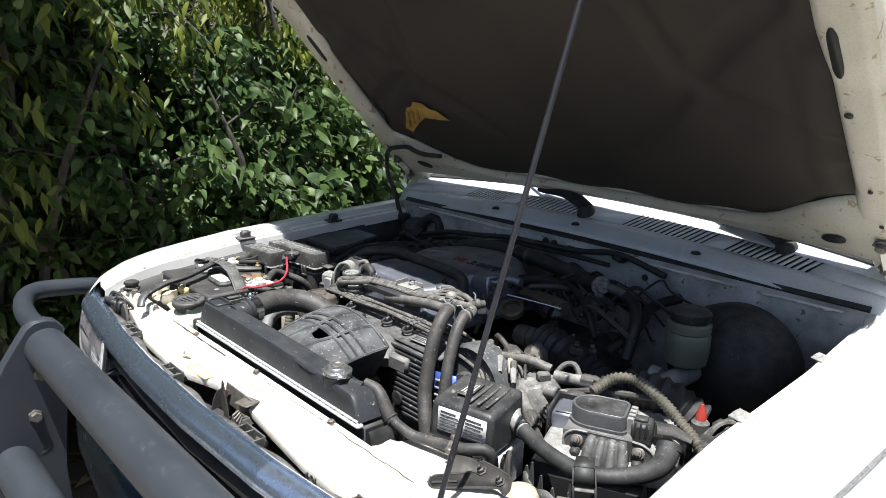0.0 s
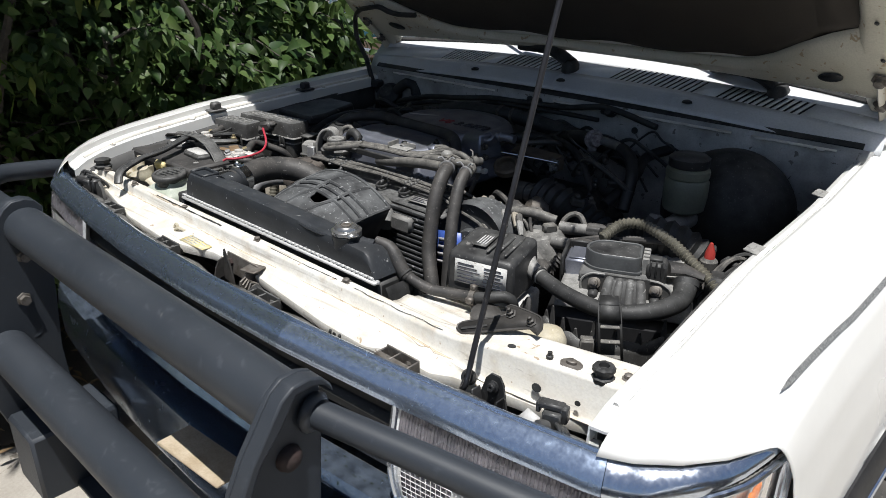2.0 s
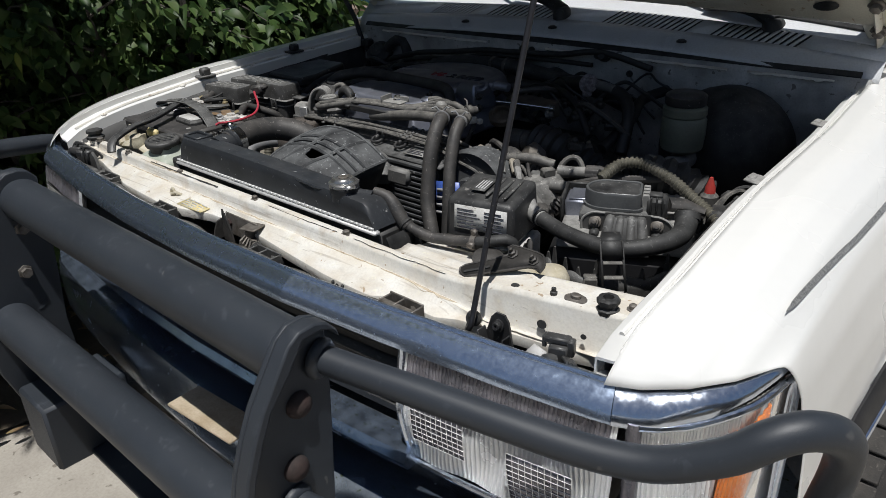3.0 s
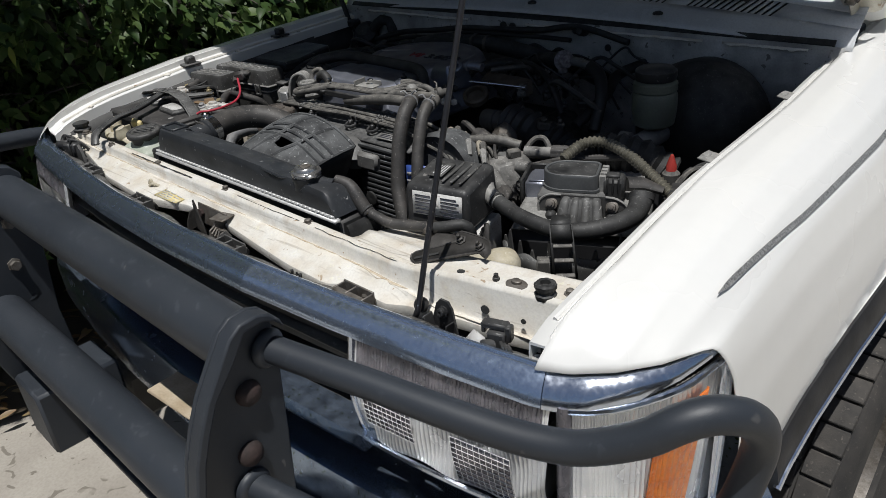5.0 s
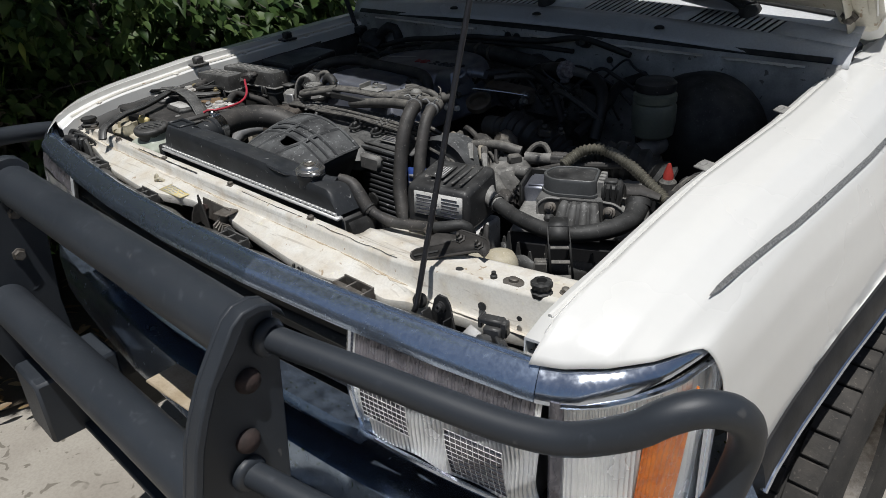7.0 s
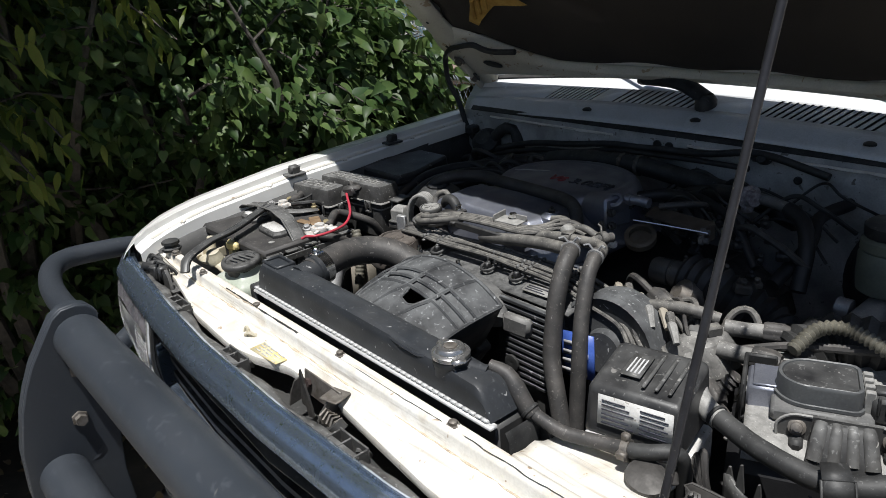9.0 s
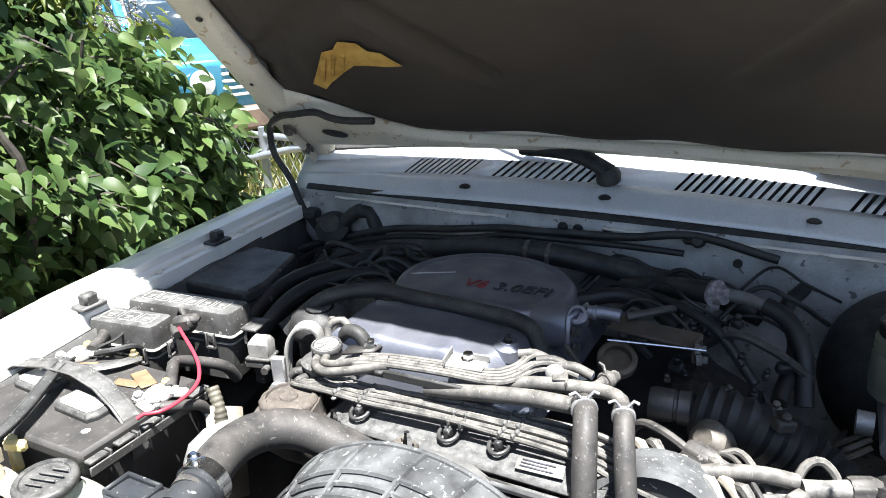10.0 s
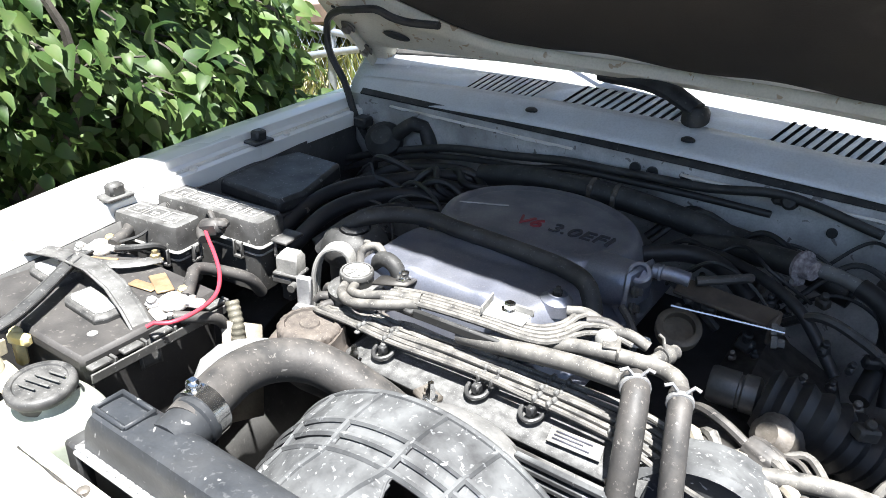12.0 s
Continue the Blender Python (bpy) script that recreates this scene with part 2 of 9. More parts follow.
tank_plastic = surface("radiator_tank_plastic", (0.03, 0.034, 0.04), (0.02, 0.022, 0.025), 0.45, scale=15, bump=0.06, dust=(0.13, 0.132, 0.135), dusty=0.22, spots=(0.32, 0.32, 0.32), spot=-0.2, spec=0.32)
rubber = surface("dusty_rubber", (0.035, 0.034, 0.034), (0.024, 0.024, 0.024), 0.6, scale=24, bump=0.12, dust=(0.165, 0.15, 0.136), dusty=0.45, spots=(0.2, 0.19, 0.18), spot=-0.2)
rubber_dark = surface("dark_rubber", (0.02, 0.02, 0.02), (0.013, 0.013, 0.013), 0.6, scale=24, bump=0.1, dust=DUST, dusty=0.25)
cable_grey = surface("dusty_cable", (0.07, 0.067, 0.064), (0.04, 0.039, 0.038), 0.65, scale=40, bump=0.08, dust=(0.288, 0.273, 0.244), dusty=0.6)
alloy = surface("cast_aluminium", (0.42, 0.42, 0.42), (0.3, 0.3, 0.31), 0.5, 0.6, scale=30, bump=0.2, dust=(0.4, 0.39, 0.36), dusty=0.6)
clean_alloy = surface("intake_aluminium", (0.31, 0.325, 0.38), (0.21, 0.225, 0.28), 0.46, 0.8, scale=18, grain=500, bump=0.12, dust=(0.45, 0.45, 0.45), dusty=0.12)
steel = surface("oxidised_steel", (0.2, 0.185, 0.17), (0.11, 0.095, 0.08), 0.55, 0.6, scale=60, bump=0.1, dust=(0.24, 0.22, 0.19), dusty=0.4)
rust = surface("rusty_steel", (0.062, 0.04, 0.036), (0.038, 0.03, 0.028), 0.8, 0.2, scale=60, bump=0.2)
rusty_cap = surface("rust_brown_cap", (0.085, 0.07, 0.06), (0.055, 0.047, 0.042), 0.75, 0.0, scale=50, bump=0.2, dust=(0.2, 0.175, 0.15), dusty=0.4)
brass = surface("brass_terminal", (0.42, 0.35, 0.2), (0.3, 0.25, 0.15), 0.45, 0.6, scale=80)
bottle = surface("translucent_bottle", (0.46, 0.5, 0.43), (0.38, 0.42, 0.34), 0.4, scale=16, bump=0.03, dust=PALE, dusty=0.2)
cream = surface("yellowed_plastic", (0.6, 0.55, 0.42), (0.46, 0.4, 0.27), 0.5, scale=30, dust=PALE, dusty=0.4)
label_white = surface("paper_label", (0.68, 0.68, 0.66), (0.5, 0.49, 0.47), 0.6, scale=40, bump=0.02, spots=(0.3, 0.28, 0.25), spot=0.12)
ink = surface("dark_ink", (0.07, 0.07, 0.09), None, 0.6, bump=0)
pale_ink = surface("pale_print", (0.6, 0.6, 0.6), None, 0.6, bump=0)
red_ink = surface("red_print", (0.32, 0.05, 0.06), None, 0.5, bump=0)
dark_print = surface("raised_dark_letters", (0.05, 0.05, 0.06), None, 0.5, bump=0)
blue_label = surface("blue_sticker", (0.09, 0.17, 0.55), (0.02, 0.06, 0.3), 0.35, scale=20, bump=0.02)
red_wire = surface("red_cable_sheath", (0.55, 0.05, 0.08), (0.4, 0.04, 0.06), 0.45, scale=30)
red_plastic = surface("red_plastic", (0.5, 0.06, 0.05), (0.38, 0.045, 0.035), 0.35, scale=30)
yellow_plastic = surface("yellow_plastic", (0.8, 0.5, 0.02), (0.65, 0.36, 0.02), 0.35, scale=60)
yellow_label = surface("yellow_sticker", (0.74, 0.58, 0.2), (0.7, 0.64, 0.44), 0.5, scale=40)
orange_lens = surface("orange_lamp_reflector", (0.62, 0.17, 0.02), (0.45, 0.1, 0.015), 0.25, scale=60, bump=0.02)
stripe_film = surface("speckled_silver_film", (0.5, 0.5, 0.49), (0.1, 0.1, 0.1), 0.4, 0.3, scale=420, grain=900, bump=0.05)
tyre_rubber = surface("worn_tyre_rubber", (0.035, 0.034, 0.033), (0.022, 0.022, 0.022), 0.8, scale=14, bump=0.25, dust=(0.16, 0.14, 0.12), dusty=0.35)
cap_print = surface("moulded_black_cap", (0.04, 0.04, 0.04), (0.025, 0.025, 0.025), 0.5, scale=40, dust=(0.26, 0.255, 0.245), dusty=0.4, spec=0.35)
shroud_plastic = surface("dusty_grey_shroud", (0.045, 0.046, 0.048), (0.03, 0.031, 0.033), 0.68, scale=16, bump=0.12, dust=(0.2, 0.207, 0.21), dusty=0.6, spots=(0.36, 0.36, 0.36), spot=-0.13, spec=0.25)
dark_steel = surface("grimy_steel", (0.09, 0.085, 0.08), (0.05, 0.047, 0.044), 0.55, 0.4, scale=60, bump=0.1)
pale_plastic = surface("sun_greyed_plastic", (0.26, 0.255, 0.24), (0.17, 0.168, 0.16), 0.6, scale=60, bump=0.1, dust=PALE, dusty=0.5)
outlet_alloy = surface("pale_cast_outlet", (0.15, 0.15, 0.148), (0.1, 0.1, 0.098), 0.6, 0.1, scale=24, bump=0.15, dust=(0.26, 0.255, 0.245), dusty=0.45)
beige = surface("beige_dusted_steel", (0.42, 0.38, 0.31), (0.3, 0.27, 0.22), 0.6, 0.1, scale=40, bump=0.1)
cap_steel = surface("radiator_cap_steel", (0.6, 0.6, 0.59), (0.4, 0.39, 0.38), 0.25, 0.85, scale=50, bump=0.05)
battery_black = surface("matt_battery_case", (0.035, 0.033, 0.032), (0.024, 0.023, 0.023), 0.65, scale=14, bump=0.08, dust=(0.15, 0.14, 0.13), dusty=0.28)
white_lead = surface("corroded_lead", (0.68, 0.67, 0.64), (0.45, 0.43, 0.4), 0.6, 0.2, scale=90, bump=0.3, spots=(0.6, 0.3, 0.08), spot=0.05)
copper_tan = surface("oxidised_copper", (0.4, 0.28, 0.17), (0.26, 0.17, 0.1), 0.5, 0.4, scale=60, bump=0.1)
# Darker than rubber_dark: puts the rear bay's shade into the colour.
deep_black = surface("near_black", (0.024, 0.024, 0.026), (0.013, 0.013, 0.014), 0.5, scale=20, bump=0.1)
manifold_grey = surface("dusty_manifold", (0.090, 0.088, 0.084), (0.056, 0.055, 0.053), 0.6, scale=26, bump=0.15, dust=(0.34, 0.33, 0.31), dusty=0.75)
cover_grey = surface("grey_timing_cover", (0.06, 0.06, 0.06), (0.04, 0.04, 0.04), 0.55, scale=60, bump=0.15, dust=(0.2, 0.2, 0.195), dusty=0.55)
olive_tube = surface("olive_conduit", (0.1, 0.095, 0.075), (0.07, 0.066, 0.05), 0.6, scale=40, bump=0.1, dust=(0.27, 0.25, 0.2), dusty=0.6)
tan_board = surface("sunlit_tan_trim", (0.5, 0.42, 0.31), (0.38, 0.3, 0.2), 0.7, scale=25)
# Truck white made dimmer and bluer, painting in the hood's shade on the cowl.
cowl_shade_white = surface("hood_shaded_cowl_white", (0.72, 0.735, 0.75), (0.66, 0.675, 0.69), 0.22, scale=12, bump=0.02, coat=0.4, dust=(0.5, 0.47, 0.42), dusty=0.2)


def glass(name, tint=(1, 1, 1), rough=0.02, ior=1.45):
    m = bpy.data.materials.new(name)
    m.use_nodes = True
    p = m.node_tree.nodes["Principled BSDF"]
    p.inputs["Base Color"].default_value = (*tint, 1)
    p.inputs["Transmission Weight"].default_value = 1
    p.inputs["Roughness"].default_value = rough
    p.inputs["IOR"].default_value = ior
    return m


reflector = surface("lamp_reflector", (0.9, 0.91, 0.91), (0.68, 0.69, 0.71), 0.22, 0.4, scale=14, bump=0.0, speck=0.05)
# Dark tone painting in the lamp's unlit depth; the divider bar shares it.
lamp_dark_tone = surface("lamp_dark_fill", (0.26, 0.25, 0.28), (0.14, 0.14, 0.16), 0.25, 0.5, scale=40, bump=0.0)
seam_alloy = surface("crimped_aluminium", (0.72, 0.72, 0.71), (0.58, 0.58, 0.57), 0.45, 0.35, scale=60, bump=0.05)
clear_glass = glass("clear_lamp_glass", (0.98, 0.985, 0.98), 0.0, 1.08)
wind_glass = glass("windscreen_glass", (0.85, 0.93, 0.9), 0.0, 1.3)

# ---- ground ----
def ground_height(x, y):
    return 0.012 * noise.noise((x * 0.7, y * 0.7, 0)) - 0.02


gs = Shape()
axis_pts = sorted(set([-400, -150, -60, -30, -18, 18, 30, 60, 150, 400] + [k * 0.75 for k in range(-16, 17)]))
gn = len(axis_pts)
gs.add([(x, y + 2, ground_height(x, y) if abs(x) < 15 and abs(y) < 15 else -0.02) for x in axis_pts for y in axis_pts],
       [(i * gn + j, (i + 1) * gn + j, (i + 1) * gn + j + 1, i * gn + j + 1) for i in range(gn - 1) for j in range(gn - 1)])
ground_mat = surface("gritty_concrete", (0.42, 0.39, 0.34), (0.33, 0.3, 0.26), 0.9, scale=3.5, grain=110, bump=0.6, spots=(0.2, 0.18, 0.15), spot=0.1)
tagged(part("ground", gs, ground_mat), "pale gritty concrete drive with fine gravel and dirt", "ground", kind="structure")

# ---- truck body ----
truck = thing("pickup_truck", (0, 0.95, 0), "white nineties pickup truck with its hood propped open", "truck")
EDGE_Z = [(0.19, 0.978), (0.205, 0.995), (0.24, 1.018), (0.3, 1.036), (0.38, 1.05), (0.58, 1.074), (0.86, 1.09), (1.2, 1.112), (1.6, 1.13)]
EDGE_X = [(0.19, 0.692), (0.35, 0.70), (0.55, 0.692), (0.86, 0.69), (1.2, 0.672), (1.6, 0.665)]
DROP = [(0.0, 0.0), (0.035, 0.001), (0.07, 0.008), (0.1, 0.026), (0.125, 0.06), (0.14, 0.105), (0.15, 0.17), (0.155, 0.26), (0.155, 0.42)]
FRONT_Y = [(0.0, 0.195), (0.035, 0.212), (0.07, 0.236), (0.1, 0.272), (0.125, 0.325), (0.14, 0.347), (0.15, 0.354), (0.155, 0.352), (0.156, 0.345)]
ARCH_Y, ARCH_Z = 0.95, 0.37
ARCH = [(0.38, 0.5), (0.41, 0.64), (0.44, 0.745), (0.463, 0.772), (0.522, 0.793), (0.595, 0.815), (0.682, 0.842), (0.82, 0.868), (0.95, 0.88), (1.1, 0.875), (1.25, 0.85), (1.38, 0.79), (1.5, 0.66), (1.56, 0.5)]


def arch_low(y):
    return curve(ARCH, y) if 0.38 < y < 1.56 else 0.5


def fender_point(u, v, side, out=0.0):
    k = u * (len(DROP) - 1)
    i = min(int(k), len(DROP) - 2)
    f = k - i
    o = DROP[i][0] * (1 - f) + DROP[i + 1][0] * f
    dz = DROP[i][1] * (1 - f) + DROP[i + 1][1] * f
    y0 = FRONT_Y[i][1] * (1 - f) + FRONT_Y[i + 1][1] * f
    y = y0 + (1.55 - y0) * v ** 1.25
    x = curve(EDGE_X, y) + o
    widen = 0.035 * math.exp(-((y - ARCH_Y) / 0.42) ** 2) * min(1, dz / 0.25)
    z = curve(EDGE_Z, y) - dz
    if o < 0.141:
        z += (0.978 + 0.012 * max(0, o - 0.03) / 0.1 - (curve(EDGE_Z, y0) - dz)) * math.exp(-v * 11) * min(1, (0.141 - o) / 0.02)
    low = arch_low(y)
    z = max(z, low) if u < 1 else low
    return (side * (x + widen + out), y, z)


def make_fender(side, nm):
    s = Shape()
    s.sheet(lambda u, v: fender_point(u, v, side), 48, 64)
    fender = part("fender", s, white_paint, truck, nm, smooth=60, thick=0.0015)
    lip = Shape()
    ys = [0.222 + 1.173 * k / 40 for k in range(41)]
    prof = [(0.0, 0.0), (0.0, -0.012), (-0.006, -0.016), (-0.026, -0.018), (-0.028, -0.02), (-0.029, -0.045), (-0.027, -0.045), (-0.026, -0.022), (-0.004, -0.019), (0.002, -0.012)]
    lip.sweep(prof, [(side * (curve(EDGE_X, y) - 0.0005), y, curve(EDGE_Z, y), side, 0) for y in ys])
    part("inner_flange", lip, white_paint, fender, "white folded fender flange in the hood gutter")
    groove = Shape()
    groove.tube([(side * (curve(EDGE_X, y) - 0.016), y, curve(EDGE_Z, y) - 0.0155) for y in ys[1::4]], 0.0035, 6)
    part("seam_sealer", groove, under_white if side < 0 else white_paint, fender)
    for y in (0.585, 0.86):
        b = Shape()
        bx, bz = side * (curve(EDGE_X, y) - 0.02), curve(EDGE_Z, y) - 0.015
        if side < 0:
            b.box((bx, y, bz + 0.003), (0.03, 0.045, 0.006), 0.002)
            b.box((bx, y, bz + 0.013), (0.02, 0.024, 0.02), 0.004)
            part("rubber_buffer", b, dusty_plastic if y < 0.7 else black_plastic, fender, "small black rubber hood buffer")
        else:
            b.box((bx - 0.008, y + 0.06, bz + 0.002), (0.028, 0.034, 0.003), 0.001, ry=8)
            b.box((bx - 0.016, y + 0.06, bz + 0.004), (0.012, 0.016, 0.005), 0.002, ry=8)
            part("clip_nut", b, pale_plastic, fender, "flat grey clip nut on the fender edge")
    for k in range(5 if side < 0 else 0):
        y = 0.32 + 0.2 * k
        b = Shape()
        b.lathe([(0.007, 0), (0.007, 0.004), (0.004, 0.006), (0.0, 0.006)], (side * (curve(EDGE_X, y) - 0.021), y, curve(EDGE_Z, y) - 0.019), seg=6)
        part("bolt", b, under_white if side < 0 else white_paint, fender)
    def flare(o, h):
        """Line of the flare along the arch: o metres out from the fender side, h above the arch line."""
        out = []
        for k in range(41):
            y = 0.452 + 1.0 * k / 40
            x = curve(EDGE_X, y) + 0.155 + 0.035 * math.exp(-((y - ARCH_Y) / 0.42) ** 2)
            out.append((side * (x + o), y, curve(ARCH, y) + h))
        return out
    section = ((0.0, 0.006), (0.004, 0.007), (0.009, 0.0), (0.014, -0.018), (0.016, -0.034), (0.015, -0.044), (0.004, -0.05), (-0.03, -0.052), (-0.03, -0.046), (0.0, -0.044))
    lines = [flare(o, h) for o, h in section]
    fl = Shape()
    n, m = len(lines[0]), len(lines)
    fl.add([lines[j][i] for i in range(n) for j in range(m)], [(i * m + j, i * m + (j + 1) % m, (i + 1) * m + (j + 1) % m, (i + 1) * m + j) for i in range(n - 1) for j in range(m)] + [tuple(range(m)), tuple((n - 1) * m + j for j in range(m))])
    part("arch_flare", fl, deep_black, fender, "black wheel-arch flare")
    tr = Shape()
    tr.tube(flare(0.0145, -0.04), 0.0055, 8)
    part("arch_trim", tr, chrome, fender, "thin chrome wheel-arch trim")
    return fender


fender_r = make_fender(1, "white fender with a rounded shoulder")
make_fender(-1, "white fender, its rear half shaded by the hood")
# speckled stripe on the shoulder
st = Shape()


def stripe_line(u, v):
    y = 0.374 + 1.1 * u
    wid = 0.0062 * min(1, 0.12 + u * 40)
    z = curve([(0.37, 1.0215), (0.45, 1.0255), (0.6, 1.03), (0.66, 1.0325), (0.9, 1.044), (1.2, 1.056), (1.5, 1.064)], y) + wid * (v - 0.5)
    dz = curve(EDGE_Z, y) - z
    x = curve(EDGE_X, y) + float(np.interp(dz, [b for _, b in DROP], [a for a, _ in DROP]))
    widen = 0.035 * math.exp(-((y - ARCH_Y) / 0.42) ** 2) * min(1, dz / 0.25)
    return (x + widen + 0.0032, y, z + 0.001)


st.sheet(stripe_line, 50, 3)
part("pinstripe", st, stripe_film, fender_r, "speckled grey pinstripe with a pointed tip")

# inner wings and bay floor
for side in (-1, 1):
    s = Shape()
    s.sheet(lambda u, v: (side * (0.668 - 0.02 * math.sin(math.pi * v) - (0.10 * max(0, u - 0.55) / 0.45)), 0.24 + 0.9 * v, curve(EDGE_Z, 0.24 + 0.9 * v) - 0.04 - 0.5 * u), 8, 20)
    part("inner_wing", s, bay_dark, truck, "dusty near-black inner wing panel", thick=0.002)
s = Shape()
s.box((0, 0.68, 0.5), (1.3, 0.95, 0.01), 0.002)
part("undertray", s, bay_dark, truck, "dusty near-black engine bay floor")
s = Shape()
s.box((0, 0.9, 0.42), (0.9, 0.12, 0.12), 0.02).box((-0.42, 1.2, 0.45), (0.1, 2.2, 0.14), 0.02).box((0.42, 1.2, 0.45), (0.1, 2.2, 0.14), 0.02)
part("chassis_rail", s, bay_dark, truck)

# firewall
s = Shape()
s.sheet(lambda u, v: (-0.68 + 1.36 * u, 1.13 + 0.012 * math.sin(math.pi * u) - (0.02 if v > 0.8 else 0.0), 0.5 + 0.615 * v), 30, 20)
firewall = part("firewall", s, bay_grey, truck, "stained grey metal firewall", thick=0.003)
for hx, hz, r in ((-0.094, 1.097, 0.0075), (-0.066, 1.096, 0.0075), (-0.013, 1.097, 0.007), (0.2, 1.07, 0.006), (-0.42, 1.1, 0.004)):
    s = Shape()
    s.lathe([(r * 1.25, 0), (r * 1.25, 0.003), (r, 0.0035), (r, 0.002), (0, 0.002)], (hx, 1.118, hz), (0, -1, 0), 14)
    part("grommet", s, rubber_dark, firewall)
s = Shape()
s.sweep([(0, 0), (-0.012, 0.002), (-0.02, -0.006), (-0.02, -0.012), (-0.016, -0.012), (-0.012, -0.002), (0, -0.004)],
        [(-0.66 + 1.32 * k / 24, 1.137 + 0.006 * math.sin(math.pi * k / 24), 1.122, 0, 1) for k in range(25)])
part("weatherstrip", s, rubber_dark, firewall, "black rubber weatherstrip along the cowl")
for x0, x1 in ((-0.58, -0.2), (-0.02, 0.42), (0.46, 0.62)):
    s = Shape()
    n = 26
    s.sheet(lambda u, v: (x0 + (x1 - x0) * u, 1.1085 - 0.002 * v, 1.108 - (0.003 + 0.006 * abs(noise.noise((u * 14 + x0 * 9, 0.3, 0)))) * v), n, 2)
    part("sealer_strip", s, under_white, firewall, "flaking pale seam sealer", thick=0.0012)
# cowl with slotted vents
cs = Shape()
COWL0, COWL1 = 1.133, 1.305


def cowl(x, y):
    v = (y - COWL0) / (COWL1 - COWL0)
    return (x, y - 0.24 * x * x * v - 0.012 * (x / 0.68) ** 2, 1.128 + 0.012 * max(0, min(1, v * 9)) + 0.062 * max(0, v) ** 0.9 - 0.02 * (x / 0.68) ** 2)


def cowl_rows(y0, y1, n, xs):
    cs.sheet(lambda u, v: cowl(xs[0] + (xs[-1] - xs[0]) * u, y0 + (y1 - y0) * v), 48, n)


cowl_rows(COWL0 - 0.008, 1.188, 4, (-0.69, 0.69))
cowl_rows(1.246, COWL1, 8, (-0.69, 0.69))
slots = []
for a, d, n in ((-0.45, -0.31, 11), (-0.262, -0.06, 12), (0.078, 0.30, 15), (0.345, 0.535, 13)):
    w = (d - a) / n
    slots += [(a + w * k, a + w * (k + 0.44)) for k in range(n)]
slots.sort()
edges = [-0.69]
for a, d in slots:
    edges += [a, d]
edges.append(0.69)
bars = []
for k in range(0, len(edges) - 1, 2):
    n = max(1, int((edges[k + 1] - edges[k]) / 0.05))
    bar = Shape()
    bar.sheet(lambda u, v: cowl(edges[k] + (edges[k + 1] - edges[k]) * u + 0.02 * (v if 0 < k or u > 0.5 else 0) * (0 if (k == len(edges) - 2 and u > 0.5) else 1), 1.188 + 0.058 * v), n, 2)
    bars.append(bar)
cowl_ob = part("cowl_panel", cs, cowl_shade_white, truck, "white cowl panel with rows of slanted vent slots", thick=0.0014)
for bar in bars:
    part("vent_bar", bar, cowl_shade_white, cowl_ob, thick=0.0014)
s = Shape()
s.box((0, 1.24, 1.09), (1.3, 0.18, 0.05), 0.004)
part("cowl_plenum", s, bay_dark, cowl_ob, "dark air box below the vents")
# unseen wall added to block the sunlit dash behind the vent slots
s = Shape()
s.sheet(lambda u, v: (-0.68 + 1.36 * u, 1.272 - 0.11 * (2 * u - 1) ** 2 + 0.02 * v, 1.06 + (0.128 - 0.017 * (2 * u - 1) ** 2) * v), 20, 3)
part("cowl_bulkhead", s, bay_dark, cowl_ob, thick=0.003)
for bx in (-0.3, -0.03, 0.3):
    s = Shape()
    s.lathe([(0.011, 0), (0.011, 0.003), (0.006, 0.006), (0.0, 0.006)], cowl(bx, 1.15), seg=10)
    part("screw", s, rubber_dark, cowl_ob)

# wipers
def wiper(base, tip, blade_a, blade_b):
    s = Shape()
    b, t = Vector(base), Vector(tip)
    s.lathe([(0.022, -0.01), (0.022, 0.012), (0.017, 0.02), (0.0, 0.021)], base, seg=16)
    s.tube([b + Vector((0, 0, 0.014)), b * 0.6 + t * 0.4 + Vector((0, 0, 0.025)), t], [0.022, 0.024, 0.016], 10, flat=0.6)
    arm = part("wiper_arm", s, rubber_dark, truck, "black windscreen wiper arm")
    s = Shape()
    s.tube([tip, (Vector(tip) + Vector(blade_a)) / 2, blade_a], 0.005, 6)
    s.tube([blade_a, (Vector(blade_a) + Vector(blade_b)) / 2 + Vector((0, 0, 0.01)), blade_b], 0.007, 6)
    part("wiper_blade", s, rubber_dark, arm)


wiper((-0.038, 1.2, 1.169), (-0.218, 1.236, 1.202), (-0.3, 1.272, 1.222), (-0.52, 1.25, 1.222))
wiper((0.46, 1.216, 1.172), (0.3, 1.256, 1.203), (0.2, 1.3, 1.224), (-0.05, 1.318, 1.226))

# windscreen, dash and a plain cab
s = Shape()
s.sheet(lambda u, v: (-0.64 + 1.28 * u, 1.306 - 0.11 * (2 * u - 1) ** 2 + 0.5 * v, 1.197 - 0.017 * (2 * u - 1) ** 2 + 0.45 * v), 24, 6)
screen = part("windscreen", s, wind_glass, truck, "raked glass windscreen", thick=0.005)
s = Shape()
s.tube([(-0.66 + 1.32 * k / 16, 1.3 - 0.11 * (k / 8 - 1) ** 2, 1.203 - 0.018 * (k / 8 - 1) ** 2) for k in range(17)], 0.007, 6)
part("screen_seal", s, rubber_dark, screen)
s = Shape()
s.box((0, 1.665, 1.125), (1.2, 0.6, 0.12), 0.03)
s.box((0.3, 1.6, 1.205), (0.4, 0.2, 0.02), 0.008)
part("dashboard", s, tan_board, truck, "sun-faded tan dashboard")
s = Shape()
s.box((0, 2.5, 1.66), (1.36, 1.3, 0.05), 0.03)
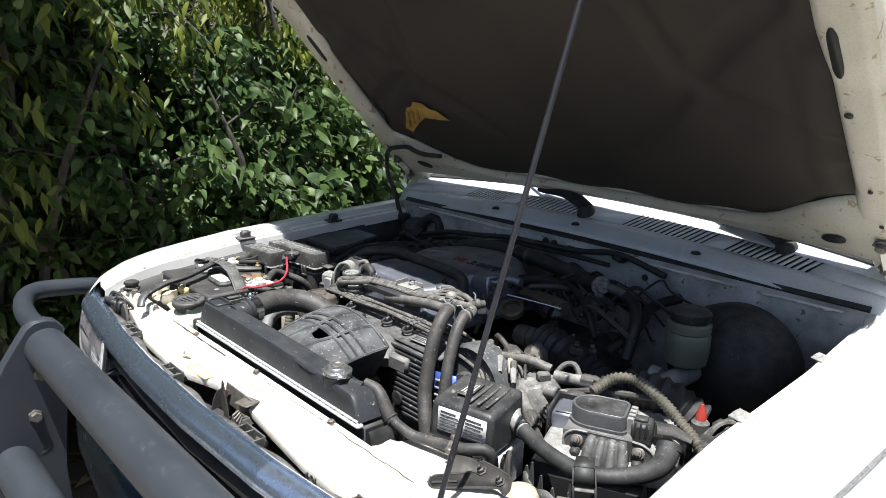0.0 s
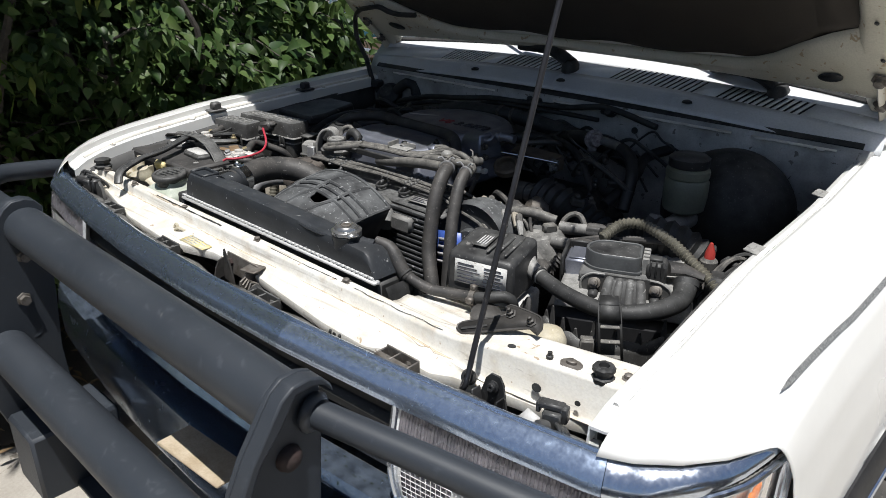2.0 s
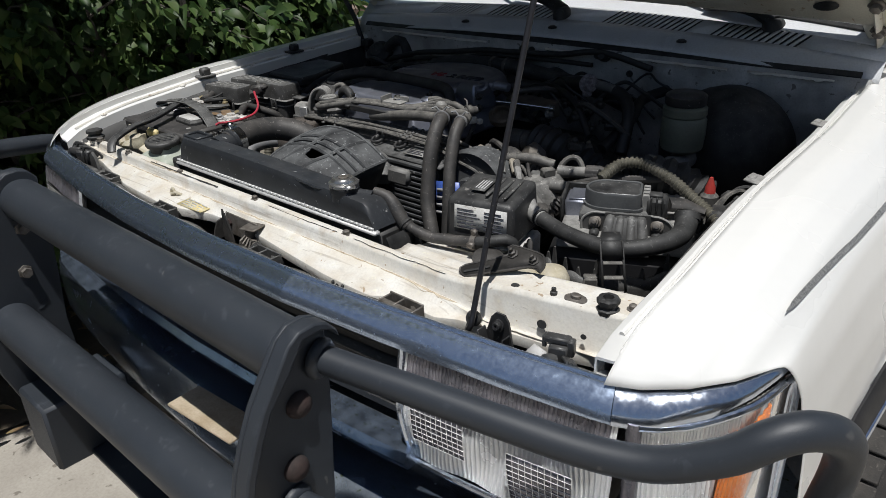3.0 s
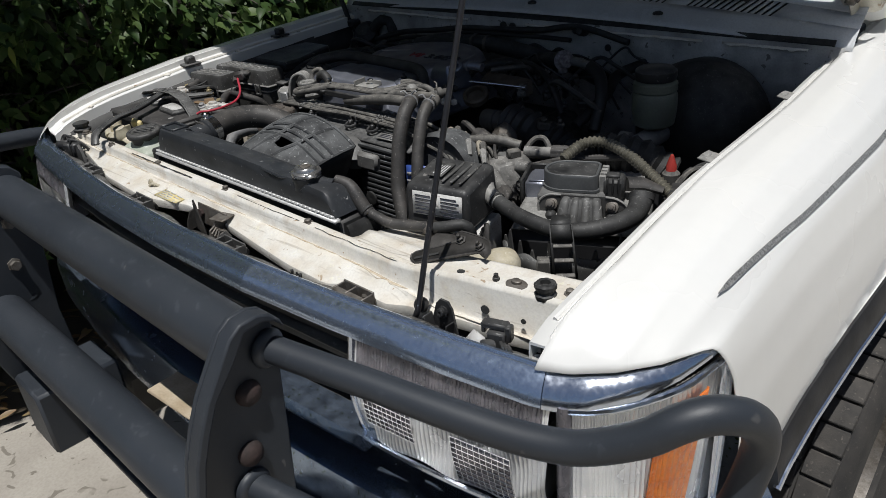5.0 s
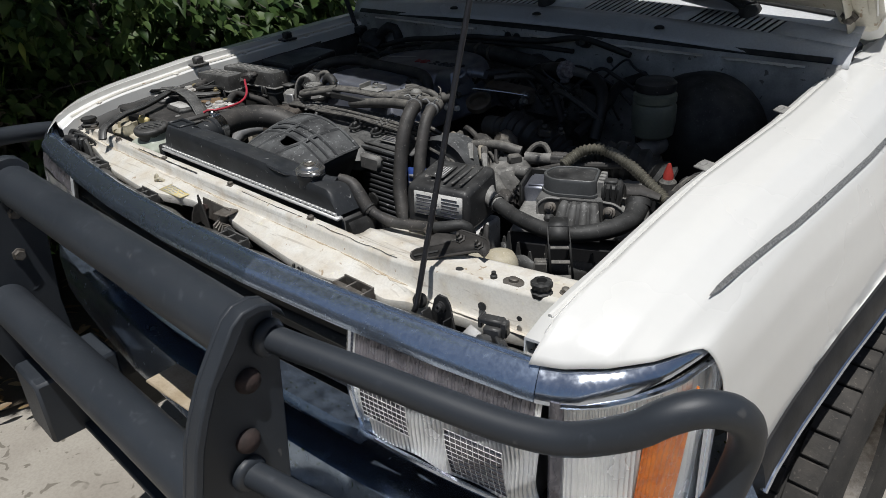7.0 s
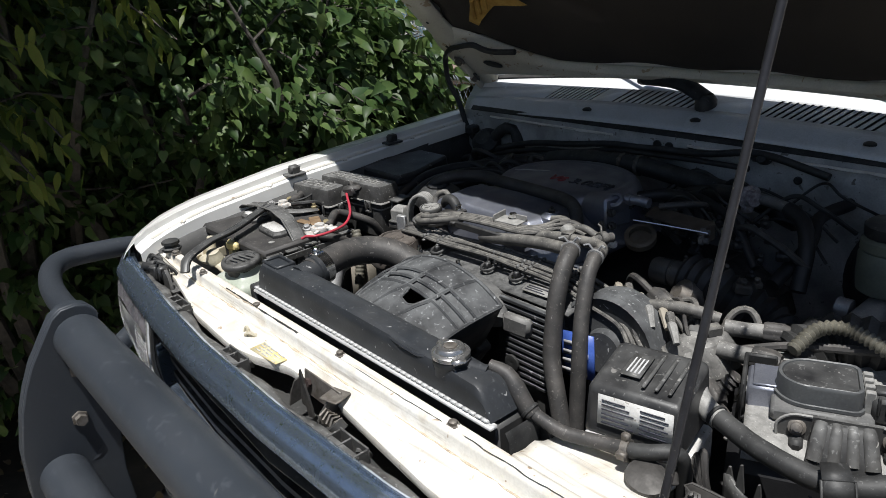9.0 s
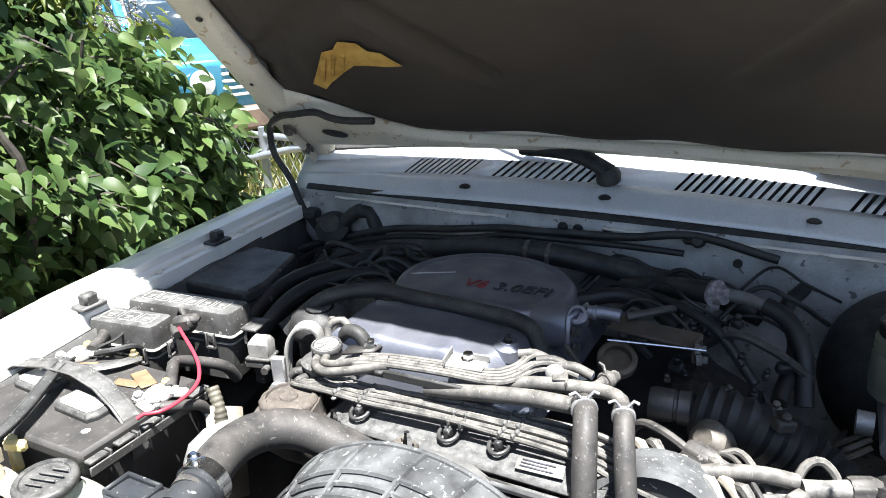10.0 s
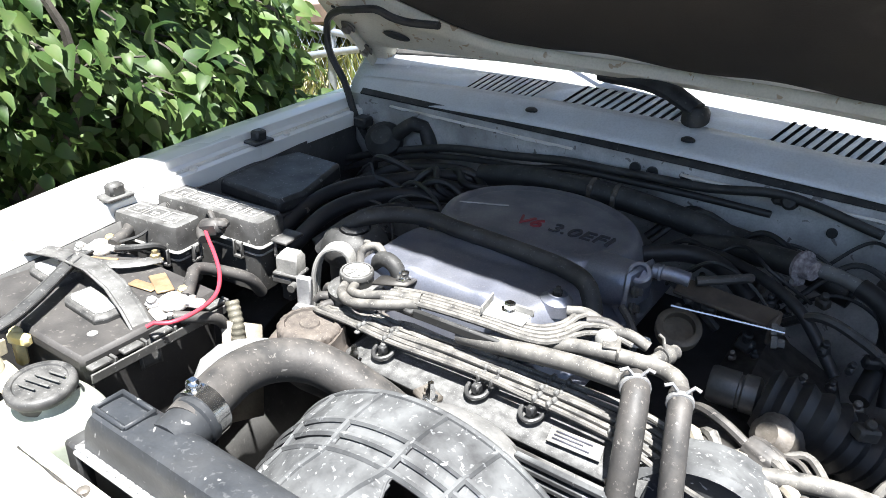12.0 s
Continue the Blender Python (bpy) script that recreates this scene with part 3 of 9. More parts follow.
for sx in (-1, 1):
    s.tube([(sx * 0.675, 1.24, 1.16), (sx * 0.64, 1.6, 1.43), (sx * 0.6, 1.92, 1.65)], 0.035, 8)
    s.box((sx * 0.79, 2.35, 0.85), (0.06, 1.65, 0.62), 0.03)
    s.box((sx * 0.73, 2.9, 1.4), (0.05, 0.5, 0.5), 0.02, ry=sx * -10)
s.box((0, 3.15, 1.1), (1.5, 0.05, 1.1), 0.02)
part("cab", s, white_paint, truck, "white steel cab shell")
s = Shape()
s.box((0, 2.3, 0.55), (1.45, 1.7, 0.06), 0.02)
part("cab_floor", s, bay_dark, truck)

# hood, propped open; its own frame: across, along from the hinge, thickness
HIN = Vector((0, 1.195, 1.178))
HV = Vector((0, -0.718, 0.696)).normalized()
HN = Vector((0, -0.696, -0.718)).normalized()     # points down into the bay
HOOD_L = 1.05


def hood_at(x, l, d=0.0):
    crown = (0.03 + 0.03 * math.exp(-(l / 0.15) ** 2)) * (1 - (x / 0.7) ** 2) + 0.05 * (l / HOOD_L) ** 2 - 0.02
    return Vector((x, 0, 0)) + Vector((0, HIN.y, HIN.z)) + HV * l + HN * (d - crown)


def hinge_edge(x):
    return 0.006 + 0.028 * (x / 0.7) ** 2


s = Shape()
s.sheet(lambda u, v: hood_at(-0.71 + 1.42 * u, hinge_edge(-0.71 + 1.42 * u) + (HOOD_L - hinge_edge(-0.71 + 1.42 * u)) * v, -0.012 - 0.023 * min(1, v * 6)), 30, 24)
hood = part("hood", s, white_paint, truck, "open white steel hood", smooth=60, thick=0.002)


s = Shape()
rim = [(-0.035, 0.0), (-0.008, 0.004), (0.0, 0.014), (0.002, 0.03), (0.002, 0.062), (-0.004, 0.07), (-0.016, 0.078)]


def side_rim(side, u, v):
    k = u * (len(rim) - 1)
    i = min(int(k), len(rim) - 2)
    f = k - i
    d = rim[i][0] * (1 - f) + rim[i + 1][0] * f
    o = rim[i][1] * (1 - f) + rim[i + 1][1] * f
    l = HOOD_L * v
    wob = 0.012 * max(0, math.sin(l * 13)) * (o / 0.078) ** 2
    return hood_at(side * (0.71 - o - wob), l, d)


for side in (-1, 1):
    s.sheet(lambda u, v: side_rim(side, u, v), 12, 60)
s.sheet(lambda u, v: hood_at(-0.7 + 1.4 * u, HOOD_L - 0.002 - 0.09 * v, curve([(0, -0.035), (0.1, 0.0), (0.8, 0.0), (1, -0.016)], v)), 30, 6)
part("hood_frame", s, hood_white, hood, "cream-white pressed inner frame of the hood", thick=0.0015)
s = Shape()
# corner gussets by the hinges and the hinge-side rail
def rail(u, v):
    x = -0.7 + 1.4 * u
    w = curve([(0, 0.018), (0.25, 0.028), (0.4, 0.052), (0.46, 0.087), (0.526, 0.142), (0.594, 0.19), (0.65, 0.215), (0.7, 0.23)], abs(x)) + 0.012 - hinge_edge(x)
    l = hinge_edge(x) + w * v
    return hood_at(x, l, curve([(0, -0.011), (0.08, 0.002), (0.75, 0.004), (1, -0.014)], v))


s.sheet(rail, 48, 10)
lip_s = Shape()
lip_s.sheet(lambda u, v: hood_at(-0.7 + 1.4 * u, hinge_edge(-0.7 + 1.4 * u), -0.012) + Vector((0, 0.005, -0.004)) * v + Vector((0, 0, 0.002 * math.sin(math.pi * v))), 30, 5)
part("hood_rear_lip", lip_s, white_paint, hood, "white rear lip of the hood skin", thick=0.0015)
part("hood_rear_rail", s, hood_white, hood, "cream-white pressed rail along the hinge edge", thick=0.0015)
for side in (-1, 1):
    for (x, l, a, d, rot) in ((0.578, 0.09, 0.026, 0.013, 25), (0.665, 0.055, 0.006, 0.006, 0), (0.655, 0.43, 0.007, 0.0055, 0), (0.665, 0.26, 0.004, 0.004, 0), (0.672, 0.17, 0.004, 0.004, 0)):
        s = Shape()
        pts = []
        for k in range(14):
            t = k * 2 * math.pi / 14
            ca, sa = math.cos(t) * a, math.sin(t) * d
            r = radians(rot * side)
            pts.append(hood_at(side * x + ca * math.cos(r) - sa * math.sin(r), l + ca * math.sin(r) + sa * math.cos(r), 0.0065))
        s.add(pts, [tuple(range(14))])
        part("drain_hole", s, rubber_dark, hood, thick=0.001)
    s = Shape()
    pts = [hood_at(side * (0.652 + 0.0085 * math.cos(t)), 0.545 + 0.025 * math.sin(t) + (0.02 if math.sin(t) > 0 else -0.02), 0.004) for t in [k * math.pi / 8 for k in range(16)]]
    s.add(pts, [tuple(range(16))])
    part("slot_hole", s, rubber_dark, hood, thick=0.001)
s = Shape()


PAD_LOW = [(0, 0.016), (0.25, 0.026), (0.4, 0.05), (0.46, 0.085), (0.526, 0.14), (0.594, 0.188), (0.65, 0.215)]


def pad_shape(u, v):
    x = -0.645 + 1.29 * u
    ax = abs(x)
    l0 = curve(PAD_LOW, ax) + 0.005 * math.sin(x * 23)
    l1 = HOOD_L - 0.1
    l = l0 + (l1 - l0) * v
    edge = min(1, min(u, 1 - u) * 30, min(v, 1 - v) * 22)
    z = -0.024 + 0.014 * edge
    # pressed valleys: an X and side channels
    deep = 0.0
    for ex, el in ((0.2, 0.25), (0.56, 0.62), (0.3, 0.7), (0.615, 0.325)):
        dx, dl = ex - 0.383, el - 0.443
        k = max(0, min(1, ((ax - 0.383) * dx + (l - 0.443) * dl) / (dx * dx + dl * dl)))
        dd = math.hypot(ax - 0.383 - dx * k, l - 0.443 - dl * k)
        deep = max(deep, 1 - (dd / 0.032) ** 2)
    z -= 0.013 * deep
    z -= 0.006 * math.exp(-((ax - 0.56) / 0.02) ** 2)
    for px, pl_ in ((0.606, 0.552), (0.628, 0.27), (0.35, 0.75)):
        z -= 0.012 * math.exp(-(((ax - px) / 0.022) ** 2 + ((l - pl_) / 0.022) ** 2))
    z += 0.004 * noise.noise((x * 5, l * 5, 1.3))
    sx = 0.012 * math.sin(l * 13) * max(0, (ax - 0.5) / 0.145) * (1 if x > 0 else -1)
    return hood_at(x + sx, l, z)


s.sheet(pad_shape, 150, 120)
pad_ob = part("insulation_pad", s, pad, hood, "dark brown felt insulation pad", smooth=60, thick=0.006)
s = Shape()
patch = [(-0.533, 0.251), (-0.521, 0.234), (-0.494, 0.251), (-0.457, 0.279), (-0.423, 0.295), (-0.392, 0.293), (-0.362, 0.29), (-0.336, 0.291), (-0.345, 0.308), (-0.363, 0.324), (-0.38, 0.33), (-0.397, 0.349), (-0.424, 0.355), (-0.449, 0.337), (-0.468, 0.332), (-0.499, 0.3)]
cx, cl = -0.452, 0.307
s.add([hood_at(cx, cl, 0.006)] + [hood_at(x + 0.006 * (k % 2), l, 0.003) for k, (x, l) in enumerate(patch)],
      [(0, k + 1, (k + 1) % len(patch) + 1) for k in range(len(patch))])
for k in range(3):
    s.tube([hood_at(-0.505 + 0.028 * k, 0.262 + 0.014 * k, 0.004), hood_at(-0.47 + 0.022 * k, 0.32 + 0.004 * k, 0.007)], 0.005, 6)
part("torn_patch", s, foam, pad_ob, "torn patch baring ochre yellow foam")
# hinges
for side in (-1, 1):
    s = Shape()
    b = Vector((side * 0.652, 1.175, 1.06))
    top = hood_at(side * 0.668, 0.0, 0.012)
    s.tube([b, (side * 0.66, 1.19, 1.12), top, hood_at(side * 0.668, 0.12, 0.01)], [0.012, 0.011, 0.012, 0.01], 8, flat=0.5)
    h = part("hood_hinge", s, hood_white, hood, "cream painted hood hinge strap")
    for l in (0.048, 0.118):
        s = Shape()
        s.lathe([(0.016, 0), (0.016, 0.003), (0.01, 0.004), (0.01, 0.012), (0.006, 0.014), (0, 0.014)], hood_at(side * 0.668, l, 0.008), HN, 6)
        part("nut", s, steel, h)
# washer hose at the hinge
s = Shape()
s.tube([(-0.6, 1.1, 1.0), (-0.625, 1.1, 1.03), (-0.65, 1.09, 1.077), (-0.676, 1.09, 1.137), (-0.71, 1.09, 1.185), (-0.718, 1.09, 1.218), (-0.705, 1.08, 1.253), (-0.66, 1.058, 1.275), (-0.612, 1.04, 1.284), (-0.558, 1.038, 1.291), (-0.534, 1.05, 1.28), (-0.502, 1.06, 1.274), (-0.444, 1.064, 1.276)], 0.0068, 8)
part("washer_hose", s, rubber_dark, truck, "thin black washer hose looping to the hood")
# prop rod
s = Shape()
s.tube([(0.484, 0.232, 0.962), (0.49, 0.217, 0.956), (0.498, 0.214, 0.966), (0.497, 0.226, 0.998), (0.496, 0.2476, 1.06), (0.492, 0.3454, 1.335), (0.488, 0.4545, 1.64), (0.487, 0.486, 1.73)], 0.0038, 10)
rod = part("prop_rod", s, rod_steel, truck, "thin dark steel prop rod holding the hood")
s = Shape()
s.lathe([(0.005, -0.005), (0.0085, -0.005), (0.0105, 0), (0.0085, 0.005), (0.005, 0.005), (0.005, -0.005)], (0.49, 0.229, 0.966), (0.25, -1, 0.35), 20)
part("rod_bushing", s, rubber_dark, rod)

# radiator support: one pressed beam, its ridge, step and shelf read along the truck's width
S_BACK = [(-0.69, 0.285), (-0.6, 0.276), (0.4, 0.274), (0.46, 0.29), (0.5, 0.312), (0.7, 0.338)]
S_RIDGE = [(-0.69, 0.27), (-0.6, 0.263), (-0.43, 0.256), (-0.226, 0.254), (0.08, 0.253), (0.22, 0.254), (0.34, 0.254), (0.42, 0.252), (0.5, 0.257), (0.57, 0.264), (0.7, 0.28)]
S_LIP = [(-0.69, 0.254), (-0.55, 0.24), (-0.45, 0.22), (-0.38, 0.205), (-0.22, 0.196), (-0.17, 0.205), (-0.1, 0.226), (0.02, 0.226), (0.12, 0.214), (0.24, 0.201), (0.33, 0.199), (0.365, 0.222), (0.4, 0.218), (0.43, 0.216), (0.458, 0.232), (0.547, 0.25), (0.608, 0.257), (0.64, 0.266), (0.7, 0.27)]
S_TOP = [(-0.69, 0.986), (-0.6, 0.988), (0, 0.991), (0.35, 0.99), (0.44, 0.993), (0.52, 1.004), (0.7, 1.012)]
S_SHELF = [(-0.69, 0.962), (-0.5, 0.957), (0.36, 0.955), (0.45, 0.95), (0.7, 0.952)]


def support_section(x):
    b, r, l, zt, zs = (curve(t, x) for t in (S_BACK, S_RIDGE, S_LIP, S_TOP, S_SHELF))
    dip = 0.0008 * math.sin(x * 37)
    wide = max(0.0, min(1.0, (x - 0.44) / 0.06))       # past the rod the beam turns into a deep box rail
    foot = zs + 0.016 * (1 - wide) + 0.007 * wide
    return [(b, 0.9), (b, zt - 0.005), (b - 0.002, zt - 0.001), (b - 0.006, zt), (b - 0.012, zt - 0.0015 + dip * 0.3), (r + 0.0105, zt - 0.002), (r + 0.009, zt - 0.0045), (r + 0.0072, zt - 0.0043), (r + 0.005, zt + 0.0005 + dip * 0.4), (r + 0.001, zt - 0.002), (r - 0.0005, zt - 0.005),
            (r - 0.001, foot - 0.002), (r - 0.004, foot - 0.0045), (r - 0.01, foot - 0.003 + dip * 0.3), ((r + l) / 2, (foot + zs) / 2 - 0.001 + dip), (l + 0.006, zs + 0.002), (l + 0.001, zs), (l, zs - 0.004), (l + 0.002, zs - 0.014), (l + 0.014, zs - 0.016)]


def support_z(x, y):
    sec = sorted(support_section(x)[3:17])
    return float(np.interp(y, [a for a, _ in sec], [b for _, b in sec]))


s = Shape()
NSEC = len(support_section(0)) - 1


def support_pt(u, v):
    x = -0.685 + 1.382 * u
    y, z = support_section(x)[round(v * NSEC)]
    return (x, y, z)


s.sheet(support_pt, 110, NSEC)
support = part("radiator_support", s, under_white, truck, "dusty cream-white pressed upper radiator support", smooth=50, thick=0.0018)
for bx, by, r in ((0.213, 0.266, 0.0055), (-0.02, 0.266, 0.005), (-0.26, 0.264, 0.006), (-0.46, 0.262, 0.005), (-0.6, 0.268, 0.007), (0.665, 0.3, 0.005)):
    s = Shape()
    s.lathe([(r * 1.5, 0), (r * 1.5, 0.0015), (r, 0.002), (r, 0.006), (r * 0.6, 0.0075), (0, 0.0075)], (bx, by, support_z(bx, by)), seg=8)
    part("bolt", s, steel, support)
s = Shape()
s.lathe([(0.0105, -0.003), (0.011, 0.0), (0.011, 0.0015), (0.0065, 0.002), (0.0052, 0.0025), (0.0052, 0.006), (0.004, 0.007), (0, 0.007)], (0.6, 0.284, 1.0065), seg=20, sx=1.3)
part("mounting_bolt", s, steel, support, "dull bolt on an oval washer")
s = Shape()
s.lathe([(0.0045, 0), (0.0045, 0.005), (0.003, 0.006), (0.003, 0.01), (0, 0.01)], (0.572, 0.28, 1.004), seg=8)
part("stud", s, rubber_dark, support)
s = Shape()
s.lathe([(0.0115, -0.002), (0.0125, 0.004), (0.0095, 0.0065), (0.0098, 0.0095), (0.0122, 0.011), (0.0125, 0.016), (0.0105, 0.018), (0.006, 0.0183), (0.005, 0.013), (0, 0.013)], (0.643, 0.283, 1.007), seg=32, wave=0.07, waves=8)
part("rubber_stop", s, rubber_dark, support, "fluted black rubber hood stop")
s = Shape()
s.lathe([(0.017, 0.0), (0.018, 0.006), (0.013, 0.009), (0.013, 0.013), (0.016, 0.014), (0.016, 0.02), (0.011, 0.022), (0, 0.021)], (-0.632, 0.272, 0.987), seg=24, wave=0.07, waves=8)
part("rubber_stop", s, rubber_dark, support, "fluted black rubber hood stop")
for x0, x1, off in ((-0.36, -0.12, 0.004), (0.03, 0.2, 0.006), (0.24, 0.42, 0.005)):
    s = Shape()

    def worn(u, v):
        x = x0 + (x1 - x0) * u
        y = curve(S_RIDGE, x) + off + 0.0018 * (v - 0.5) * (0.4 + abs(noise.noise((x * 40, 1.5, 0))) * 2.2)
        return (x, y, support_z(x, y) + 0.0024)
    s.sheet(worn, 60, 1)
    part("worn_seam", s, dark_steel, support, "dark worn seam along the ridge", thick=0.0005)
grime = surface("tan_grime", (0.42, 0.34, 0.24), (0.6, 0.53, 0.42), 0.8, scale=60, bump=0.1, spots=(0.2, 0.14, 0.09), spot=0.05)
for x0, x1, wd, o0 in ((-0.55, -0.28, 0.005, -0.0035), (-0.2, 0.06, 0.004, -0.0035), (0.12, 0.3, 0.004, -0.0035), (0.3, 0.445, 0.01, -0.004), (-0.4, -0.24, 0.003, 0.0035), (0.2, 0.34, 0.0035, 0.0075)):
    s = Shape()

    def stain(u, v):
        x = x0 + (x1 - x0) * u
        w = wd * (0.25 + 1.5 * abs(noise.noise((x * 31, o0 * 900, 0.4)))) * min(1, u * 6, (1 - u) * 6)
        y = curve(S_RIDGE, x) + o0 - w * v - 0.0008 * noise.noise((x * 60, 3.1, 0))
        return (x, y, support_z(x, y) + 0.0013)
    s.sheet(stain, 70, 2)
    part("grime_streak", s, grime, support, "tan dirt gathered along the fold", thick=0.0004)
# sticker on the shelf
s = Shape()
sq = [(-0.186, 0.209), (-0.118, 0.215), (-0.112, 0.231), (-0.178, 0.231)]
s.add([(x, y, support_z(x, y) + 0.0022) for x, y in sq], [(0, 1, 2, 3)])
warn = part("warning_sticker", s, yellow_label, support, "faded yellow warning sticker", thick=0.0008)
for k in range(4):
    s = Shape()
    for a in range(3):
        x0 = -0.178 + 0.02 * a + 0.004 * (k % 2)
        y0 = 0.2135 + 0.0045 * k + 0.03 * (x0 + 0.178)
        s.add([(x0, y0, support_z(x0, y0) + 0.0034), (x0 + 0.015, y0 + 0.001, support_z(x0 + 0.015, y0 + 0.001) + 0.0034), (x0 + 0.015, y0 + 0.0028, support_z(x0 + 0.015, y0 + 0.0028) + 0.0034), (x0, y0 + 0.0018, support_z(x0, y0 + 0.0018) + 0.0034)], [(0, 1, 2, 3)])
    part("print_bar", s, label_white, warn, thick=0.0003)
for hx, hy, hz, to, r in ((0.571, 0.2582, 0.974, (0, -0.97, 0.25), 0.0052), (0.625, 0.2638, 0.975, (0, -0.97, 0.25), 0.003), (0.66, 0.269, 0.978, (0, -0.97, 0.25), 0.0025), (0.52, 0.274, 1.0025, (0, 0, 1), 0.0045), (0.26, 0.199, 0.943, (0, -1, 0), 0.004), (0.265, 0.199, 0.95, (0, -1, 0), 0.0025), (-0.3, 0.225, 0.9615, (0, -0.2, 1), 0.004)):
    s = Shape()
    s.lathe([(0.0, 0.0009), (r, 0.0009), (r * 1.05, 0.0), (0, 0.0)], (hx, hy, hz), to, 14, sx=1.25)
    part("locating_hole", s, rubber_dark, support)
s = Shape()
s.tube([(-0.24, 0.228, 0.962), (-0.235, 0.23, 0.972), (-0.225, 0.228, 0.972), (-0.222, 0.226, 0.962)], 0.0028, 6)
s.tube([(-0.226, 0.222, 0.965), (-0.215, 0.225, 0.971), (-0.207, 0.232, 0.965)], 0.0025, 6)
part("cable_clip", s, cream, support, "small pale cable clip")
# hood latch: thin plates, a pointed hook and a coil spring
latch = thing("hood_latch", (0.0, 0.2, 0.93), "grimy brown steel hood latch with a pointed hook", "latch")
s = Shape()
s.prism([(0.195, 0.93), (0.23, 0.935), (0.228, 0.957), (0.216, 0.966), (0.207, 0.963), (0.2, 0.95)], "x", -0.052, -0.049)
part("side_plate", s, dark_steel, latch)
s = Shape()
s.prism([(0.19, 0.93), (0.224, 0.93), (0.225, 0.957), (0.211, 0.966), (0.196, 0.952)], "x", 0.028, 0.031)
part("side_plate", s, dark_steel, latch)
s = Shape()
s.box((-0.01, 0.226, 0.955), (0.09, 0.003, 0.035), 0.001, rx=-8).box((0.03, 0.222, 0.968), (0.03, 0.03, 0.003), 0.001, rz=15)
part("back_plate", s, steel, latch)
s = Shape()
s.prism([(-0.034, 0.935), (-0.022, 0.935), (-0.018, 0.95), (-0.024, 0.963), (-0.023, 0.978), (-0.029, 0.99), (-0.031, 0.98), (-0.03, 0.966), (-0.034, 0.952)], "y", 0.206, 0.209)
part("hook", s, dark_steel, latch, "pointed secondary hook")
s = Shape()
s.prism([(-0.002, 0.935), (0.011, 0.938), (0.008, 0.958), (0.003, 0.972), (-0.002, 0.984), (-0.006, 0.98), (-0.002, 0.965), (-0.004, 0.95)], "y", 0.196, 0.199)
part("lever", s, dark_steel, latch)
s = Shape()
s.tube([(0.035 + 0.0016 * k, 0.2 + 0.009 * math.cos(k * 1.3), 0.952 + 0.009 * math.sin(k * 1.3)) for k in range(24)], 0.002, 5, step=0.01)
part("spring", s, steel, latch)
s = Shape()
s.lathe([(0.012, 0), (0.012, 0.012), (0.006, 0.014), (0, 0.014)], (0.072, 0.2, 0.945), (-0.6, -0.3, 0.7), 10)
s.tube([(0.075, 0.2, 0.945), (0.06, 0.18, 0.94), (0.02, 0.176, 0.935), (-0.06, 0.18, 0.935)], 0.004, 6)
part("release_cable", s, rubber_dark, latch)
for bx, bz in ((-0.04, 0.958), (0.02, 0.956)):
    s = Shape()
    s.lathe([(0.007, 0), (0.007, 0.005), (0, 0.005)], (bx, 0.224, bz), (0, -1, 0.1), 6)
    part("bolt", s, rust, latch)
# brackets between the moulding and the support
for bx, hh, mt in ((-0.425, 0.0, dusty_plastic), (-0.175, 0.0, dusty_plastic), (0.125, 0.0, dusty_plastic), (0.4, 0.004, steel)):
    s = Shape()
    yy = curve([(0.0, 0.147), (0.23, 0.153), (0.41, 0.168), (0.585, 0.188), (0.694, 0.205)], abs(bx))
    z0 = 0.966 + hh
    s.box((bx, yy + 0.018, z0), (0.06, 0.01, 0.003), 0.001).box((bx, yy + 0.036, z0 - 0.006), (0.06, 0.003, 0.022), 0.001)
    for dx in (-0.028, -0.004, 0.028):
        s.box((bx + dx, yy + 0.026, z0 - 0.008), (0.003, 0.022, 0.022), 0.001)
    s.tube([(bx + 0.012, yy + 0.03, z0 - 0.004), (bx + 0.018, yy + 0.042, z0 - 0.01), (bx + 0.012, yy + 0.048, z0 - 0.022)], 0.003, 6)
    part("grille_bracket", s, mt, truck)
for bx in (0.27, 0.29):
    s = Shape()
    s.box((bx, 0.187, 0.954), (0.004, 0.004, 0.022), 0.001, ry=12).box((bx + 0.006, 0.189, 0.95), (0.012, 0.003, 0.01), 0.001)
    part("spring_clip", s, rubber_dark, truck)
# dusty plastic deck just behind the moulding
s = Shape()
s.sheet(lambda u, v: (-0.69 + 1.38 * u, curve([(0.0, 0.147), (0.23, 0.153), (0.41, 0.168), (0.585, 0.188), (0.694, 0.205)], abs(-0.69 + 1.38 * u)) + 0.012 + (0.016 + 0.004 * math.sin(u * 60)) * v, 0.963 - 0.004 * v), 60, 3)
part("grille_deck", s, dusty_plastic, truck, "dusty black plastic deck behind the moulding", thick=0.002)
# dark sheet added under the gap, painting in its unlit depth
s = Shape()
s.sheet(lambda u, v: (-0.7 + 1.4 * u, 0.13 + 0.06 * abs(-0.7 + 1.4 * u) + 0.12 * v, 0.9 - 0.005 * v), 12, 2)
part("gap_backing", s, bay_dark, truck, thick=0.003)
# plugs and brackets behind the lamps
s = Shape()
s.box((-0.632, 0.235, 0.965), (0.03, 0.03, 0.03), 0.004, rz=-20).box((-0.6, 0.225, 0.962), (0.022, 0.022, 0.034), 0.003, rz=15).box((-0.572, 0.228, 0.968), (0.014, 0.02, 0.03), 0.003)
s.lathe([(0.009, 0), (0.009, 0.018), (0.006, 0.02), (0, 0.02)], (-0.615, 0.222, 0.97), (-0.3, -0.8, 0.4), 10)
part("lamp_connector", s, black_plastic, truck, "dusty black wiring plug behind the lamp")
for k in range(4):
    s = Shape()
